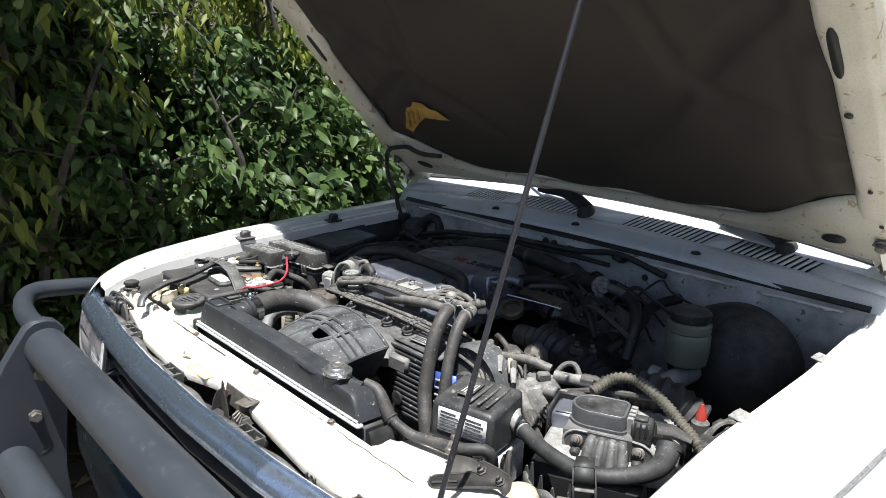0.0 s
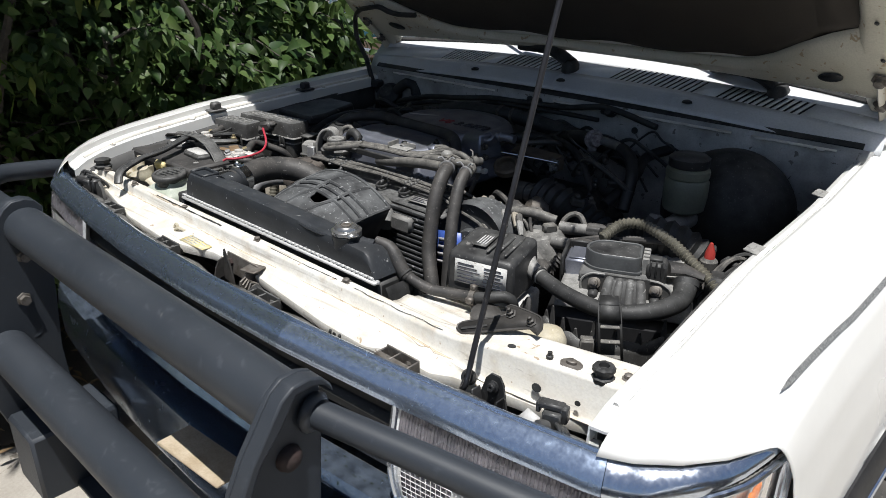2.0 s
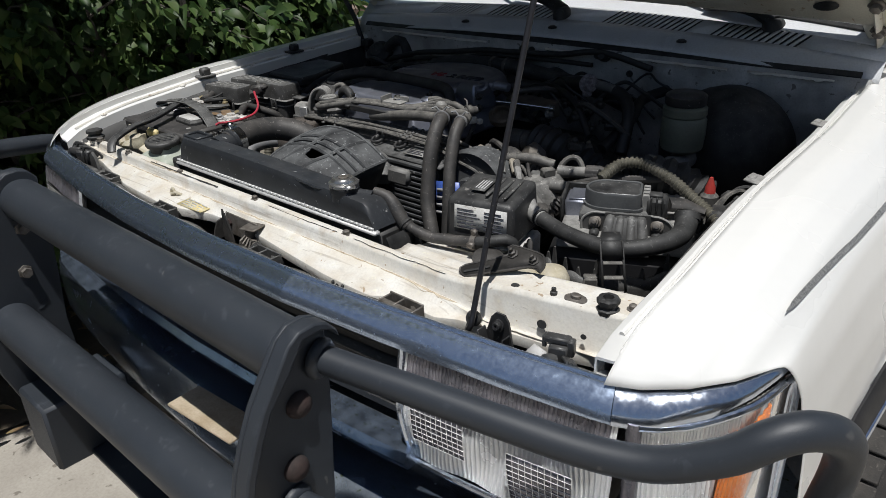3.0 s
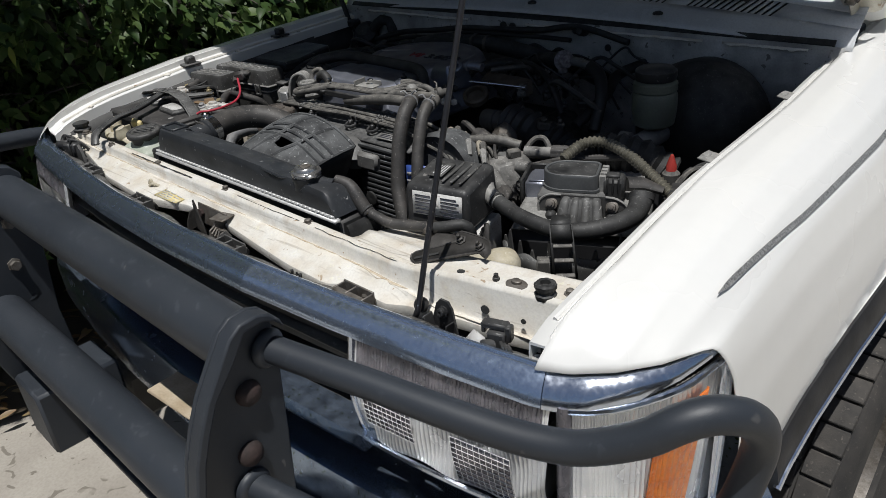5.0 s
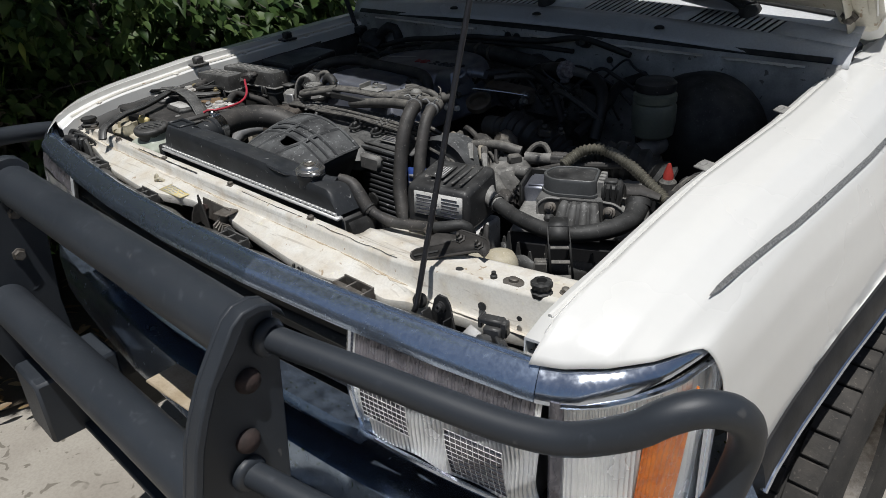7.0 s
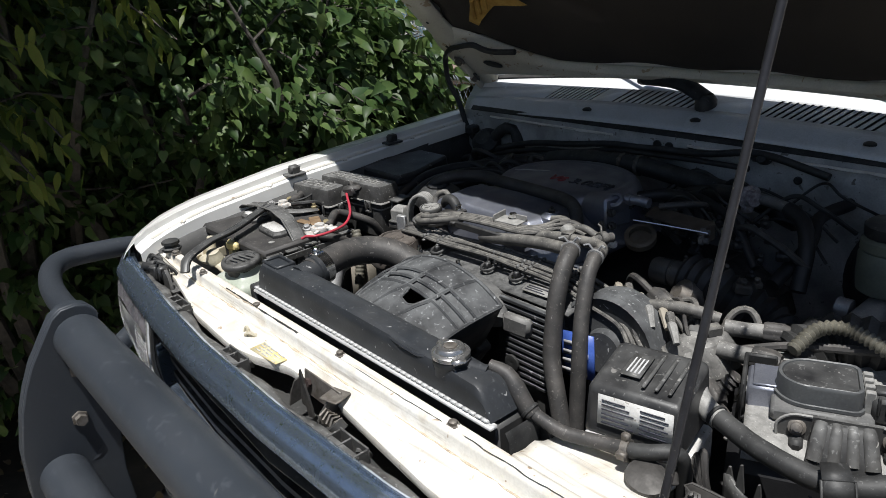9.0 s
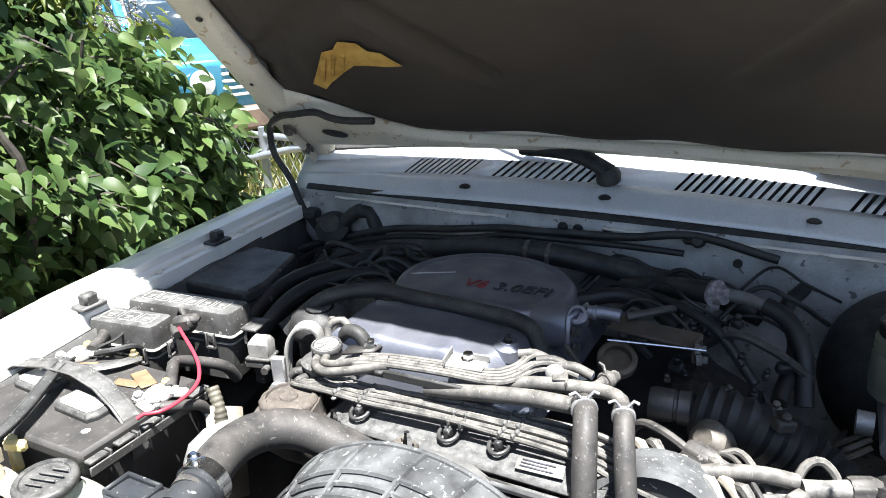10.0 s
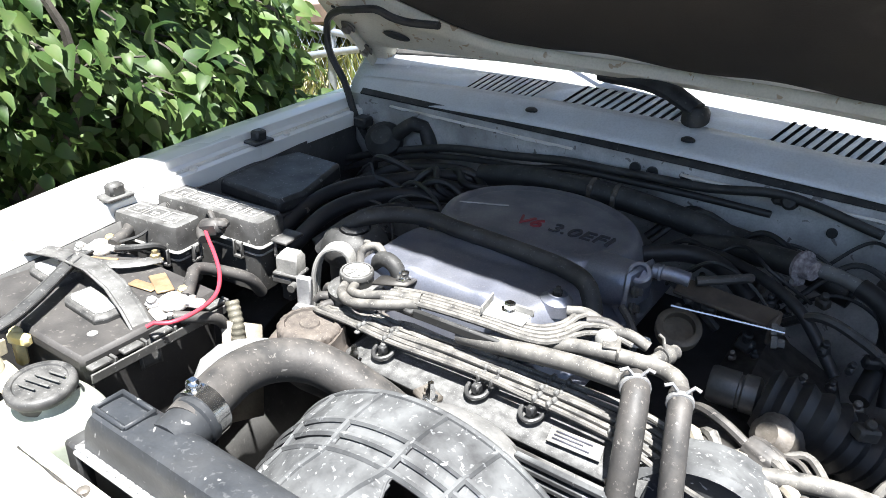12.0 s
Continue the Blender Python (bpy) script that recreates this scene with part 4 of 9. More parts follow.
    s.tube([(-0.655 + 0.022 * k, 0.22, 0.955), (-0.65 + 0.022 * k, 0.235 - 0.003 * k, 0.984 + 0.004 * (k % 2)), (-0.63 + 0.022 * k, 0.246, 0.97), (-0.625 + 0.022 * k, 0.25, 0.945)], 0.0032, 6)
    part("lamp_wire", s, rubber_dark, truck)
s = Shape()
s.prism([(-0.565, 0.94), (-0.53, 0.94), (-0.536, 0.972), (-0.548, 0.984), (-0.56, 0.976)], "y", 0.222, 0.228)
s.box((-0.545, 0.236, 0.945), (0.05, 0.03, 0.004), 0.001)
part("lamp_bracket", s, dusty_plastic, truck)
s = Shape()
s.prism([(0.508, 0.945), (0.552, 0.946), (0.546, 0.98), (0.54, 0.989), (0.527, 0.989), (0.52, 0.981)], "y", 0.226, 0.229)
s.box((0.529, 0.216, 0.946), (0.046, 0.024, 0.003), 0.001).box((0.512, 0.22, 0.955), (0.002, 0.016, 0.02), 0.0008, ry=-18).box((0.546, 0.22, 0.955), (0.002, 0.016, 0.02), 0.0008, ry=8)
ad = part("lamp_adjuster", s, black_plastic, truck, "black triangular headlamp adjuster bracket")
s = Shape()
s.lathe([(0.0075, 0), (0.0075, 0.003), (0.0055, 0.0035), (0.0055, 0.008), (0.0045, 0.009), (0.002, 0.0088), (0.0018, 0.005), (0, 0.005)], (0.533, 0.226, 0.974), (0, -1, 0.15), 12)
part("adjusting_screw", s, black_plastic, ad)
s = Shape()
s.box((0.618, 0.226, 0.972), (0.022, 0.02, 0.02), 0.002, rz=18).box((0.614, 0.228, 0.986), (0.03, 0.014, 0.008), 0.002, rz=18).box((0.63, 0.231, 0.979), (0.008, 0.012, 0.02), 0.0015, rz=18).box((0.6, 0.224, 0.982), (0.005, 0.012, 0.014), 0.001, rz=18)
s.lathe([(0.0085, 0), (0.0085, 0.012), (0.007, 0.013), (0, 0.013)], (0.617, 0.215, 0.965), (-0.3, -1, 0.3), 14)
pl_ = part("lamp_plug", s, black_plastic, truck, "black headlamp wiring plug")
for k in range(3):
    s = Shape()
    s.tube([(0.628 + 0.005 * k, 0.218, 0.972), (0.637 + 0.005 * k, 0.211, 0.974), (0.643 + 0.004 * k, 0.213, 0.96), (0.642 + 0.004 * k, 0.22, 0.94)], 0.0026, 8)
    part("wire", s, rubber_dark, pl_)
s = Shape()
s.add([(0.574, 0.207, 0.953), (0.606, 0.203, 0.951), (0.61, 0.212, 0.975), (0.592, 0.214, 0.978)], [(0, 1, 2, 3)])
part("grey_tab", s, label_white, truck, "flat pale grey tab", thick=0.002)
s = Shape()
s.lathe([(0.01, 0), (0.01, 0.004), (0.006, 0.005), (0.006, 0.012), (0, 0.012)], (0.672, 0.232, 0.955), (0, -0.6, 1), 8)
s.lathe([(0.008, 0), (0.008, 0.006), (0, 0.006)], (0.665, 0.224, 0.95), (0, -0.6, 1), 6)
part("lamp_bolt", s, alloy, truck)
s = Shape()
s.box((0.69, 0.236, 0.962), (0.008, 0.034, 0.03), 0.003, ry=15)
part("rubber_seal", s, rubber_dark, truck)

# grille moulding
MOULD = [(0.0, 0.147), (0.23, 0.153), (0.41, 0.168), (0.585, 0.188), (0.694, 0.205), (0.74, 0.222), (0.775, 0.25), (0.8, 0.285), (0.815, 0.325), (0.822, 0.362)]


def mould_path(x0, x1, n):
    out = []
    span = [x0 + (x1 - x0) * k / n for k in range(n + 1)]
    for x in span:
        sg = -1 if x < 0 else 1
        y = curve(MOULD, abs(x))
        dy = (curve(MOULD, abs(x) + 0.004) - curve(MOULD, max(0, abs(x) - 0.004))) / 0.008
        nrm = Vector((sg * dy, -1, 0)).normalized()
        out.append((x, y, 0.972 + 0.012 * max(0, abs(x) - 0.72) / 0.1, nrm.x, nrm.y))
    return out


prof = [(-0.014, -0.008), (-0.012, 0.001), (-0.007, 0.0045), (-0.0045, 0.0042), (-0.0025, 0.0005), (-0.0005, 0.0005), (0.0015, 0.0042), (0.006, 0.0035), (0.013, -0.0015), (0.0205, -0.0075), (0.0255, -0.0145), (0.0285, -0.0215), (0.029, -0.0265), (0.025, -0.0285), (0.0, -0.026)]
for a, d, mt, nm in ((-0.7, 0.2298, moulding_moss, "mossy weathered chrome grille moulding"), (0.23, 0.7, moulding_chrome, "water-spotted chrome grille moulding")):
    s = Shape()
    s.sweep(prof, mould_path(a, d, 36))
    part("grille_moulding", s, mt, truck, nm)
for sg in (-1, 1):
    s = Shape()
    prof2 = [(-0.012, -0.006), (-0.008, 0.002), (0.0, 0.0035), (0.008, 0.0), (0.016, -0.007), (0.022, -0.015), (0.026, -0.024), (0.026, -0.03), (0.02, -0.033), (0.0, -0.03)]
    path = [(x, y, z, nx, ny) for x, y, z, nx, ny in mould_path(sg * 0.7005, sg * 0.821, 24)]
    n = len(path)
    verts, faces = [], []
    for i, (x, y, z, nx, ny) in enumerate(path):
        k = 1 - 0.75 * (i / (n - 1)) ** 2
        verts += [(x + nx * o * k, y + ny * o * k, z + h * k) for o, h in prof2]
    m = len(prof2)
    faces = [(i * m + j, i * m + (j + 1) % m, (i + 1) * m + (j + 1) % m, (i + 1) * m + j) for i in range(n - 1) for j in range(m)]
    faces += [tuple(range(m)), tuple((n - 1) * m + j for j in range(m))]
    s.add(verts, faces)
    part("corner_moulding", s, chrome, truck, "tapering chrome corner moulding")
    s = Shape()
    s.tube([(x - nx * 0.008, y - ny * 0.008, z + 0.006) for x, y, z, nx, ny in path[::4]], 0.005, 6)
    part("corner_gasket", s, rubber_dark, truck)
# grille
s = Shape()
s.sheet(lambda u, v: (-0.46 + 0.92 * u, curve(MOULD, abs(-0.46 + 0.92 * u)) + 0.03, 0.93 - 0.16 * v), 20, 4)
grille = part("grille", s, rubber_dark, truck, "black plastic grille", thick=0.004)
for k in range(5):
    s = Shape()
    s.sweep([(0, -0.004), (0.03, -0.006), (0.03, 0.004), (0, 0.006)], [(-0.455 + 0.91 * i / 16, curve(MOULD, abs(-0.455 + 0.91 * i / 16)) + 0.028, 0.915 - 0.03 * k, 0, -1) for i in range(17)])
    part("slat", s, black_plastic, grille)
s = Shape()
s.sweep([(-0.01, -0.01), (0.035, -0.014), (0.042, 0.0), (0.035, 0.012), (-0.01, 0.012)], [(-0.46 + 0.92 * i / 20, curve(MOULD, abs(-0.46 + 0.92 * i / 20)) - 0.01, 0.79, 0, -1) for i in range(21)])
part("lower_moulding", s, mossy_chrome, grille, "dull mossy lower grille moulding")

# headlamps and corner lamps
for sg in (-1, 1):
    def lamp_pt(u, v, back=0.0):
        """Face of the headlamp: u outward, v downward, back: metres behind the glass."""
        x = 0.449 + 0.266 * u
        bow = 0.012 * math.sin(math.pi * min(1, max(0, v)))
        return Vector((sg * x, curve(MOULD, x) - 0.029 - bow + back, 0.943 - 0.163 * v))
    base = Shape()

    def optic(u, v):
        """Moulded optics just behind the glass: fine upright flutes over a curved reflector."""
        dish = 0.006 + 0.022 * math.sin(math.pi * u) * math.sin(math.pi * v)
        deep = 0.0022 if v < 0.22 else 0.0013
        facet = 0.006 * math.sin(u * 9 + v * 5) ** 2 if v > 0.22 else 0.0
        return lamp_pt(u, v, dish + facet + deep * abs(math.sin(u * (200 if v < 0.22 else 141))))
    base.sheet(optic, 760 if sg > 0 else 200, 90)
    lamp = part("headlamp", base, reflector, truck, "clear fluted headlamp in a chrome bezel", smooth=50)
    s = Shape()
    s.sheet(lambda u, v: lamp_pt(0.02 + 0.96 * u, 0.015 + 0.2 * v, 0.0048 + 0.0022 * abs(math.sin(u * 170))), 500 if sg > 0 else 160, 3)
    part("fluted_band", s, lamp_dark_tone, lamp, "dark fluted band along the lamp's top")
    # flat dark sheets before the reflector stand in for shaded hollows
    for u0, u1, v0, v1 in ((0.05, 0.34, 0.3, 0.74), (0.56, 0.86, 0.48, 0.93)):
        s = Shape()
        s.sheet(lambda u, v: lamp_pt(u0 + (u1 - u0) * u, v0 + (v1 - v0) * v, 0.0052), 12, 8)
        part("shade_patch", s, lamp_dark_tone, lamp, "dark sheet painting in the shaded depth behind the lens", thick=0.0006)
        s = Shape()
        for k in range(11):
            u = u0 + (u1 - u0) * k / 10
            s.tube([lamp_pt(u, v0 + (v1 - v0) * j / 3, 0.0042) for j in range(4)], 0.00065, 4, step=0.03)
        for k in range(10):
            v = v0 + (v1 - v0) * k / 9
            s.tube([lamp_pt(u0 + (u1 - u0) * j / 3, v, 0.0042) for j in range(4)], 0.00065, 4, step=0.03)
        tagged(part("lens_grid", s, reflector, lamp, "fine square grid moulded in the lens"), kind="stuff")
    s = Shape()
    ring_uv = [(1.0, 0.98), (0.97, 1.02), (0.5, 1.03), (0.07, 1.02), (0.02, 0.97), (-0.008, 0.5), (-0.012, -0.02)]
    s.tube([lamp_pt(u, v, 0.004) for u, v in ring_uv], 0.0048, 8, step=0.02)
    part("bezel", s, chrome, lamp, "thin chrome lamp bezel")
    s = Shape()
    s.tube([lamp_pt(u * 1.03 - 0.015, v * 1.05 - 0.025, 0.008) for u, v in ring_uv], 0.0045, 6, step=0.02)
    part("rubber_gasket", s, rubber_dark, lamp)
    s = Shape()

    def lens_pt(u, v):
        edge = min(1, min(u, 1 - u) * 40, min(v, 1 - v) * 25)
        return lamp_pt(u, v, 0.006 * (1 - edge) ** 2)
    s.sheet(lens_pt, 40, 24)
    ln = part("lens", s, clear_glass, lamp, "fluted clear glass lens", smooth=25)
    ln.visible_shadow = False
    # corner lamp
    def corner_pt(u, v, back=0.0):
        x = 0.727 + 0.105 * u
        dy = (curve(MOULD, x + 0.004) - curve(MOULD, x - 0.004)) / 0.008
        n = Vector((dy, -1, 0)).normalized() * (0.024 - 0.018 * u * u - back)
        return Vector((sg * (x + n.x), curve(MOULD, x) + n.y, 0.945 + 0.022 * u * u * (1 - v) - 0.212 * v))
    s = Shape()
    s.sheet(lambda u, v: corner_pt(u, v, 0.005 + 0.004 * math.sin(math.pi * u) + 0.0014 * abs(math.sin(u * 90 if v > 0.13 else u * 130))), 260, 24)
    corner = part("corner_lamp", s, reflector, truck, "clear and orange wrap-round corner lamp")
    s = Shape()
    s.sheet(lambda u, v: corner_pt(0.6 + 0.26 * u - 0.07 * v, 0.2 + 0.74 * v - 0.06 * u, 0.003 + 0.0012 * abs(math.sin(u * 26))), 70, 12)
    part("indicator", s, orange_lens, corner, "orange indicator section", thick=0.002)
    s = Shape()
    s.sheet(lambda u, v: corner_pt(u, v, 0.0), 30, 10)
    cl = part("lens", s, clear_glass, corner, "ribbed clear lens", smooth=25)
    cl.visible_shadow = False
    s = Shape()
    s.tube([corner_pt(u, v, 0.001) for u, v in ((0, 0), (0.3, -0.01), (0.7, -0.01), (0.97, 0.02), (1.01, 0.12), (1.01, 0.5), (0.99, 0.95), (0.9, 1.01), (0.4, 1.01), (0, 1))], 0.0042, 8, step=0.015)
    part("lamp_frame", s, chrome, corner, "thin chrome lamp frame")
    s = Shape()
    s.tube([corner_pt(-0.05, v, 0.004) for v in (-0.02, 0.5, 1)], 0.0085, 10)
    part("divider", s, lamp_dark_tone, corner, "clear dividing bar between the lamps")

# bumper and valance
s = Shape()
s.sweep([(0.0, -0.09), (0.03, -0.085), (0.045, -0.05), (0.045, 0.03), (0.035, 0.06), (0.0, 0.068), (-0.1, 0.07), (-0.1, 0.06), (-0.01, 0.055), (-0.01, -0.09)],
        [(x, curve(MOULD, min(0.82, abs(x))) - 0.02 + (0.0 if abs(x) < 0.8 else (abs(x) - 0.8) * 2), 0.655, (0 if abs(x) < 0.7 else math.copysign(0.7, x)), -1 if abs(x) < 0.7 else -0.7) for x in [-0.86 + 1.72 * k / 40 for k in range(41)]])
bumper = part("bumper", s, mossy_chrome, truck, "dull steel bumper, its blue-black reflection painted in")
# plain tan strip laid on top of the bumper
s = Shape()
s.box((0.1, 0.06, 0.728), (0.16, 0.06, 0.006), 0.002, rz=4)
part("tan_strip", s, tan_board, bumper, "tan strip on the bumper")
s = Shape()
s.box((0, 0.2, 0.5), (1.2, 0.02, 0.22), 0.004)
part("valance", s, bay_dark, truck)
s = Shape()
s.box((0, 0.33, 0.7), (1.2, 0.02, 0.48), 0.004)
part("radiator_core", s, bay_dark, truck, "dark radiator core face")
# wheels
def make_wheel(side, y):
    s = Shape()
    prof = [(0.2, 0.02), (0.27, 0.0), (0.325, 0.006), (0.35, 0.02), (0.362, 0.035), (0.365, 0.06), (0.365, 0.18), (0.362, 0.205), (0.35, 0.22), (0.325, 0.234), (0.27, 0.24), (0.2, 0.22), (0.2, 0.02)]
    s.lathe(prof, (side * 0.675, y, 0.365), (side, 0, 0), 48)
    wheel = part("wheel", s, tyre_rubber, truck, "worn off-road tyre on a steel rim")
    s = Shape()
    for k in range(52):
        a = k * 2 * math.pi / 52
        for row in range(4):
            a2 = a + (0.05 if row % 2 else 0)
            cx = side * (0.675 + 0.042 + 0.052 * row)
            s.box((cx, y + 0.366 * math.cos(a2), 0.365 + 0.366 * math.sin(a2)), (0.047, 0.0405, 0.01), 0.002, rx=math.degrees(a2) + 90, rz=0)
    part("tread", s, tyre_rubber, wheel)
    s = Shape()
    s.lathe([(0.2, 0.06), (0.2, 0.2), (0.18, 0.21), (0.17, 0.16), (0.08, 0.15), (0.06, 0.18), (0, 0.18)], (side * 0.675, y, 0.365), (side, 0, 0), 32)
    part("rim", s, steel, wheel)


make_wheel(1, 0.95)
make_wheel(-1, 0.95)
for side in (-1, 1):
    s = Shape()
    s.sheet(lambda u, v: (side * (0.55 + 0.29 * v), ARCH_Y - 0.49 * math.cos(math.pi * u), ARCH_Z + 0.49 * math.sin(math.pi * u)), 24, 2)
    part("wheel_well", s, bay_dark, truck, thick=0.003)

# ---- bull bar ----
bull = thing("bull_bar", (0, 0, 0.45), "matt black tubular steel bull bar bolted to the truck", "bull bar")
OUT = [(0.062, 0.985), (0.064, 1.008), (0.052, 1.022), (0.036, 1.028), (0.014, 1.027), (-0.002, 1.016), (-0.016, 0.996), (-0.045, 0.953), (-0.062, 0.918), (-0.076, 0.882), (-0.092, 0.816), (-0.097, 0.74), (-0.093, 0.66), (-0.07, 0.58), (-0.04, 0.54), (0.03, 0.53), (0.05, 0.6), (0.045, 0.72), (0.055, 0.836), (0.062, 0.93)]
for sg in (-1, 1):
    s = Shape()
    s.prism([(a, d) for a, d in OUT], "x", sg * 0.402, sg * 0.41)
    plate = part("plate", s, bar_black, bull, "flat black side plate with a flanged rim", bevel=0.002)
    s = Shape()
    rim_pts = OUT[1:15]
    inner = [(a + 0.012 * (1 if k > 3 else 0.3), d - 0.012 * (1 if k < 6 else 0.2)) for k, (a, d) in enumerate(rim_pts)]
    s.prism(rim_pts + inner[::-1], "x", sg * 0.41, sg * 0.432)
    part("flange", s, bar_black, plate, bevel=0.003)
    for by, bz in ((0.014, 0.924), (-0.002, 0.842)):
        s = Shape()
        s.lathe([(0.017, 0), (0.017, 0.002), (0.0145, 0.008), (0.008, 0.012), (0, 0.013)], (sg * 0.41, by, bz), (sg, 0, 0), 14)
        part("bolt", s, rust, plate, "rusty dome-headed bolt")
        s = Shape()
        s.lathe([(0.013, 0), (0.013, 0.004), (0.0095, 0.005), (0.0095, 0.014), (0, 0.014)], (sg * 0.402, by, bz), (-sg, 0, 0), 6)
        part("nut", s, steel, plate)
    s = Shape()
    wing = [(0.405, 0.05, 0.968), (0.456, 0.064, 0.963), (0.549, 0.088, 0.957), (0.634, 0.108, 0.952), (0.711, 0.128, 0.948), (0.762, 0.143, 0.951), (0.793, 0.152, 0.961), (0.836, 0.166, 0.986), (0.86, 0.178, 1.007), (0.88, 0.196, 1.016), (0.898, 0.22, 1.008), (0.906, 0.244, 0.985), (0.905, 0.262, 0.95), (0.9, 0.262, 0.91), (0.89, 0.245, 0.862), (0.862, 0.2, 0.82), (0.78, 0.12, 0.79), (0.6, 0.04, 0.785), (0.405, -0.01, 0.795)]
    if sg < 0:   # the wing on the truck's right is knocked a little low
        wing = [(0.405, 0.032, 0.985), (0.52, 0.045, 0.972), (0.65, 0.055, 0.958), (0.76, 0.07, 0.95), (0.84, 0.095, 0.95), (0.875, 0.135, 0.95), (0.89, 0.2, 0.942), (0.9, 0.27, 0.93), (0.905, 0.31, 0.91), (0.9, 0.33, 0.86), (0.88, 0.3, 0.78), (0.85, 0.2, 0.74), (0.75, 0.1, 0.73), (0.6, 0.03, 0.75), (0.405, 0.0, 0.78)]
    s.tube([(sg * a, b, c) for a, b, c in wing], 0.0175 if sg > 0 else 0.0215, 18, step=0.01)
    part("wing_tube", s, bar_black, bull, "bent black wing tube round the headlamp")
    s = Shape()
    w0 = wing[0]
    s.lathe([(0.025, 0), (0.025, 0.004), (0.022, 0.008), (0.018, 0.01)], (sg * 0.41, w0[1], w0[2]), (sg, 0.25, -0.05), 18)
    part("weld_collar", s, bar_black, bull)
    s = Shape()
    s.lathe([(0.025, 0), (0.025, 0.004), (0.022, 0.008), (0.018, 0.01)], (sg * 0.41, -0.01 if sg > 0 else 0.0, 0.795 if sg > 0 else 0.78), (sg, 0.1, -0.1), 18)
    part("weld_collar", s, bar_black, bull)
for y, z, nm in ((0.03, 0.974, "thick black upper cross tube"), (-0.045, 0.752, "thick black lower cross tube")):
    s = Shape()
    s.tube([(-0.405 + 0.81 * k / 8, y, z) for k in range(9)], 0.0385, 28)
    part("cross_tube", s, bar_black, bull, nm)
s = Shape()
s.box((-0.33, 0.0, 0.56), (0.12, 0.16, 0.14), 0.006).box((0.33, 0.0, 0.56), (0.12, 0.16, 0.14), 0.006).box((0, 0.03, 0.5), (0.8, 0.1, 0.012), 0.003)
part("mounting_box", s, bar_black, bull, "black steel mounting bracket")

# ---- engine bay ----
def text_part(name, words, size, place, material, parent, label="", depth=0.0006):
    cu = bpy.data.curves.new(name, 'FONT')
    cu.body, cu.size, cu.extrude = words, size, depth
    tmp = bpy.data.objects.new(name, cu)
    me = bpy.data.meshes.new_from_object(tmp)
    bpy.data.objects.remove(tmp)
    me.transform(place)
    me.materials.append(material)
    ob = new(name, me)
    ob.parent = parent
    if parent.type == 'EMPTY':
        ob.matrix_parent_inverse = Matrix.Translation(-parent.location)
    if label:
        ob["label"] = label
    return ob


def clamp_on(at, to, r, parent, wide=0.01):
    s = Shape()
    s.lathe([(r, 0), (r + 0.002, 0.0005), (r + 0.0022, wide), (r, wide)], at, to, 20)
    d = Vector(to).normalized()
    o = d.cross(Vector((0.3, 0.2, 1))).normalized().cross(d)
    s.box(Vector(at) + d * wide / 2 + o * (r + 0.005), (0.01, 0.008, 0.01), 0.002)
    return part("hose_clamp", s, steel, parent)


# radiator
radiator = thing("radiator", (-0.02, 0.315, 0.62), "radiator with a dusty black plastic top tank", "radiator")
s = Shape()


def tank(u, v):
    """Rounded tank: u along it, v round its section from the front seam over the top."""
    x = -0.3 + 0.55 * u
    end = min(1, u / 0.03, (1 - u) / 0.05)
    end = math.sin(end * math.pi / 2)
    a = math.pi * v
    top = 1.046 - 0.014 * u ** 3
    zz = 0.996 + (top - 0.996) * end * (min(1, 1.35 * math.sin(a)) if v < 0.5 else math.sin(a) ** 0.8)
    yy = 0.319 - (0.028 if v < 0.5 else 0.03) * math.copysign(min(1, abs(math.cos(a)) * (1.25 if v < 0.5 else 1.1)), math.cos(a))
    return (x, yy, zz)


s.sheet(tank, 60, 20)
s.add([tank(0, k / 20) for k in range(21)], [tuple(range(21))]).add([tank(1, k / 20) for k in range(21)], [tuple(range(21))])
tank_ob = part("top_tank", s, tank_plastic, radiator, "satin black plastic tank with pale stains", smooth=35)
s = Shape()
s.lathe([(0.024, 0), (0.024, 0.03), (0.0265, 0.032), (0.0265, 0.04), (0.02, 0.04)], (-0.213, 0.322, 1.026), (-0.12, 1, 0.1), 20)
part("outlet_neck", s, tank_plastic, tank_ob)
s = Shape()
for a, d in (((-0.262, 0.3, 1.044), (0.05, 0.005, 0.012)), ((-0.262, 0.33, 1.044), (0.05, 0.005, 0.012)), ((-0.285, 0.315, 1.044), (0.005, 0.034, 0.012)), ((-0.239, 0.315, 1.044), (0.005, 0.034, 0.012))):
    s.box(a, d, 0.002)
part("tank_pocket", s, tank_plastic, tank_ob, "square moulded pocket")
s = Shape()
s.tube([(0.06, 0.296, 1.037), (0.09, 0.292, 1.037), (0.125, 0.293, 1.035), (0.135, 0.3, 1.036)], 0.003, 6)
part("moulded_rib", s, tank_plastic, tank_ob)
s = Shape()
s.box((-0.027, 0.2905, 0.993), (0.565, 0.013, 0.006), 0.002)
part("crimp_seam", s, seam_alloy, radiator, "pale crimped aluminium seam")
for k in range(52):
    s = Shape()
    s.box((-0.303 + 0.0107 * k, 0.291, 0.9975), (0.0092, 0.011, 0.004), 0.0012, rx=-28)
    part("crimp_tab", s, seam_alloy, radiator)
s = Shape()
s.box((-0.027, 0.32, 0.819), (0.56, 0.046, 0.34), 0.004)
part("core", s, bay_dark, radiator)
s = Shape()
s.lathe([(0.021, 0), (0.021, 0.014), (0.0225, 0.016), (0.0225, 0.022), (0.019, 0.024)], (0.165, 0.31, 1.02), seg=24, sx=1.1)
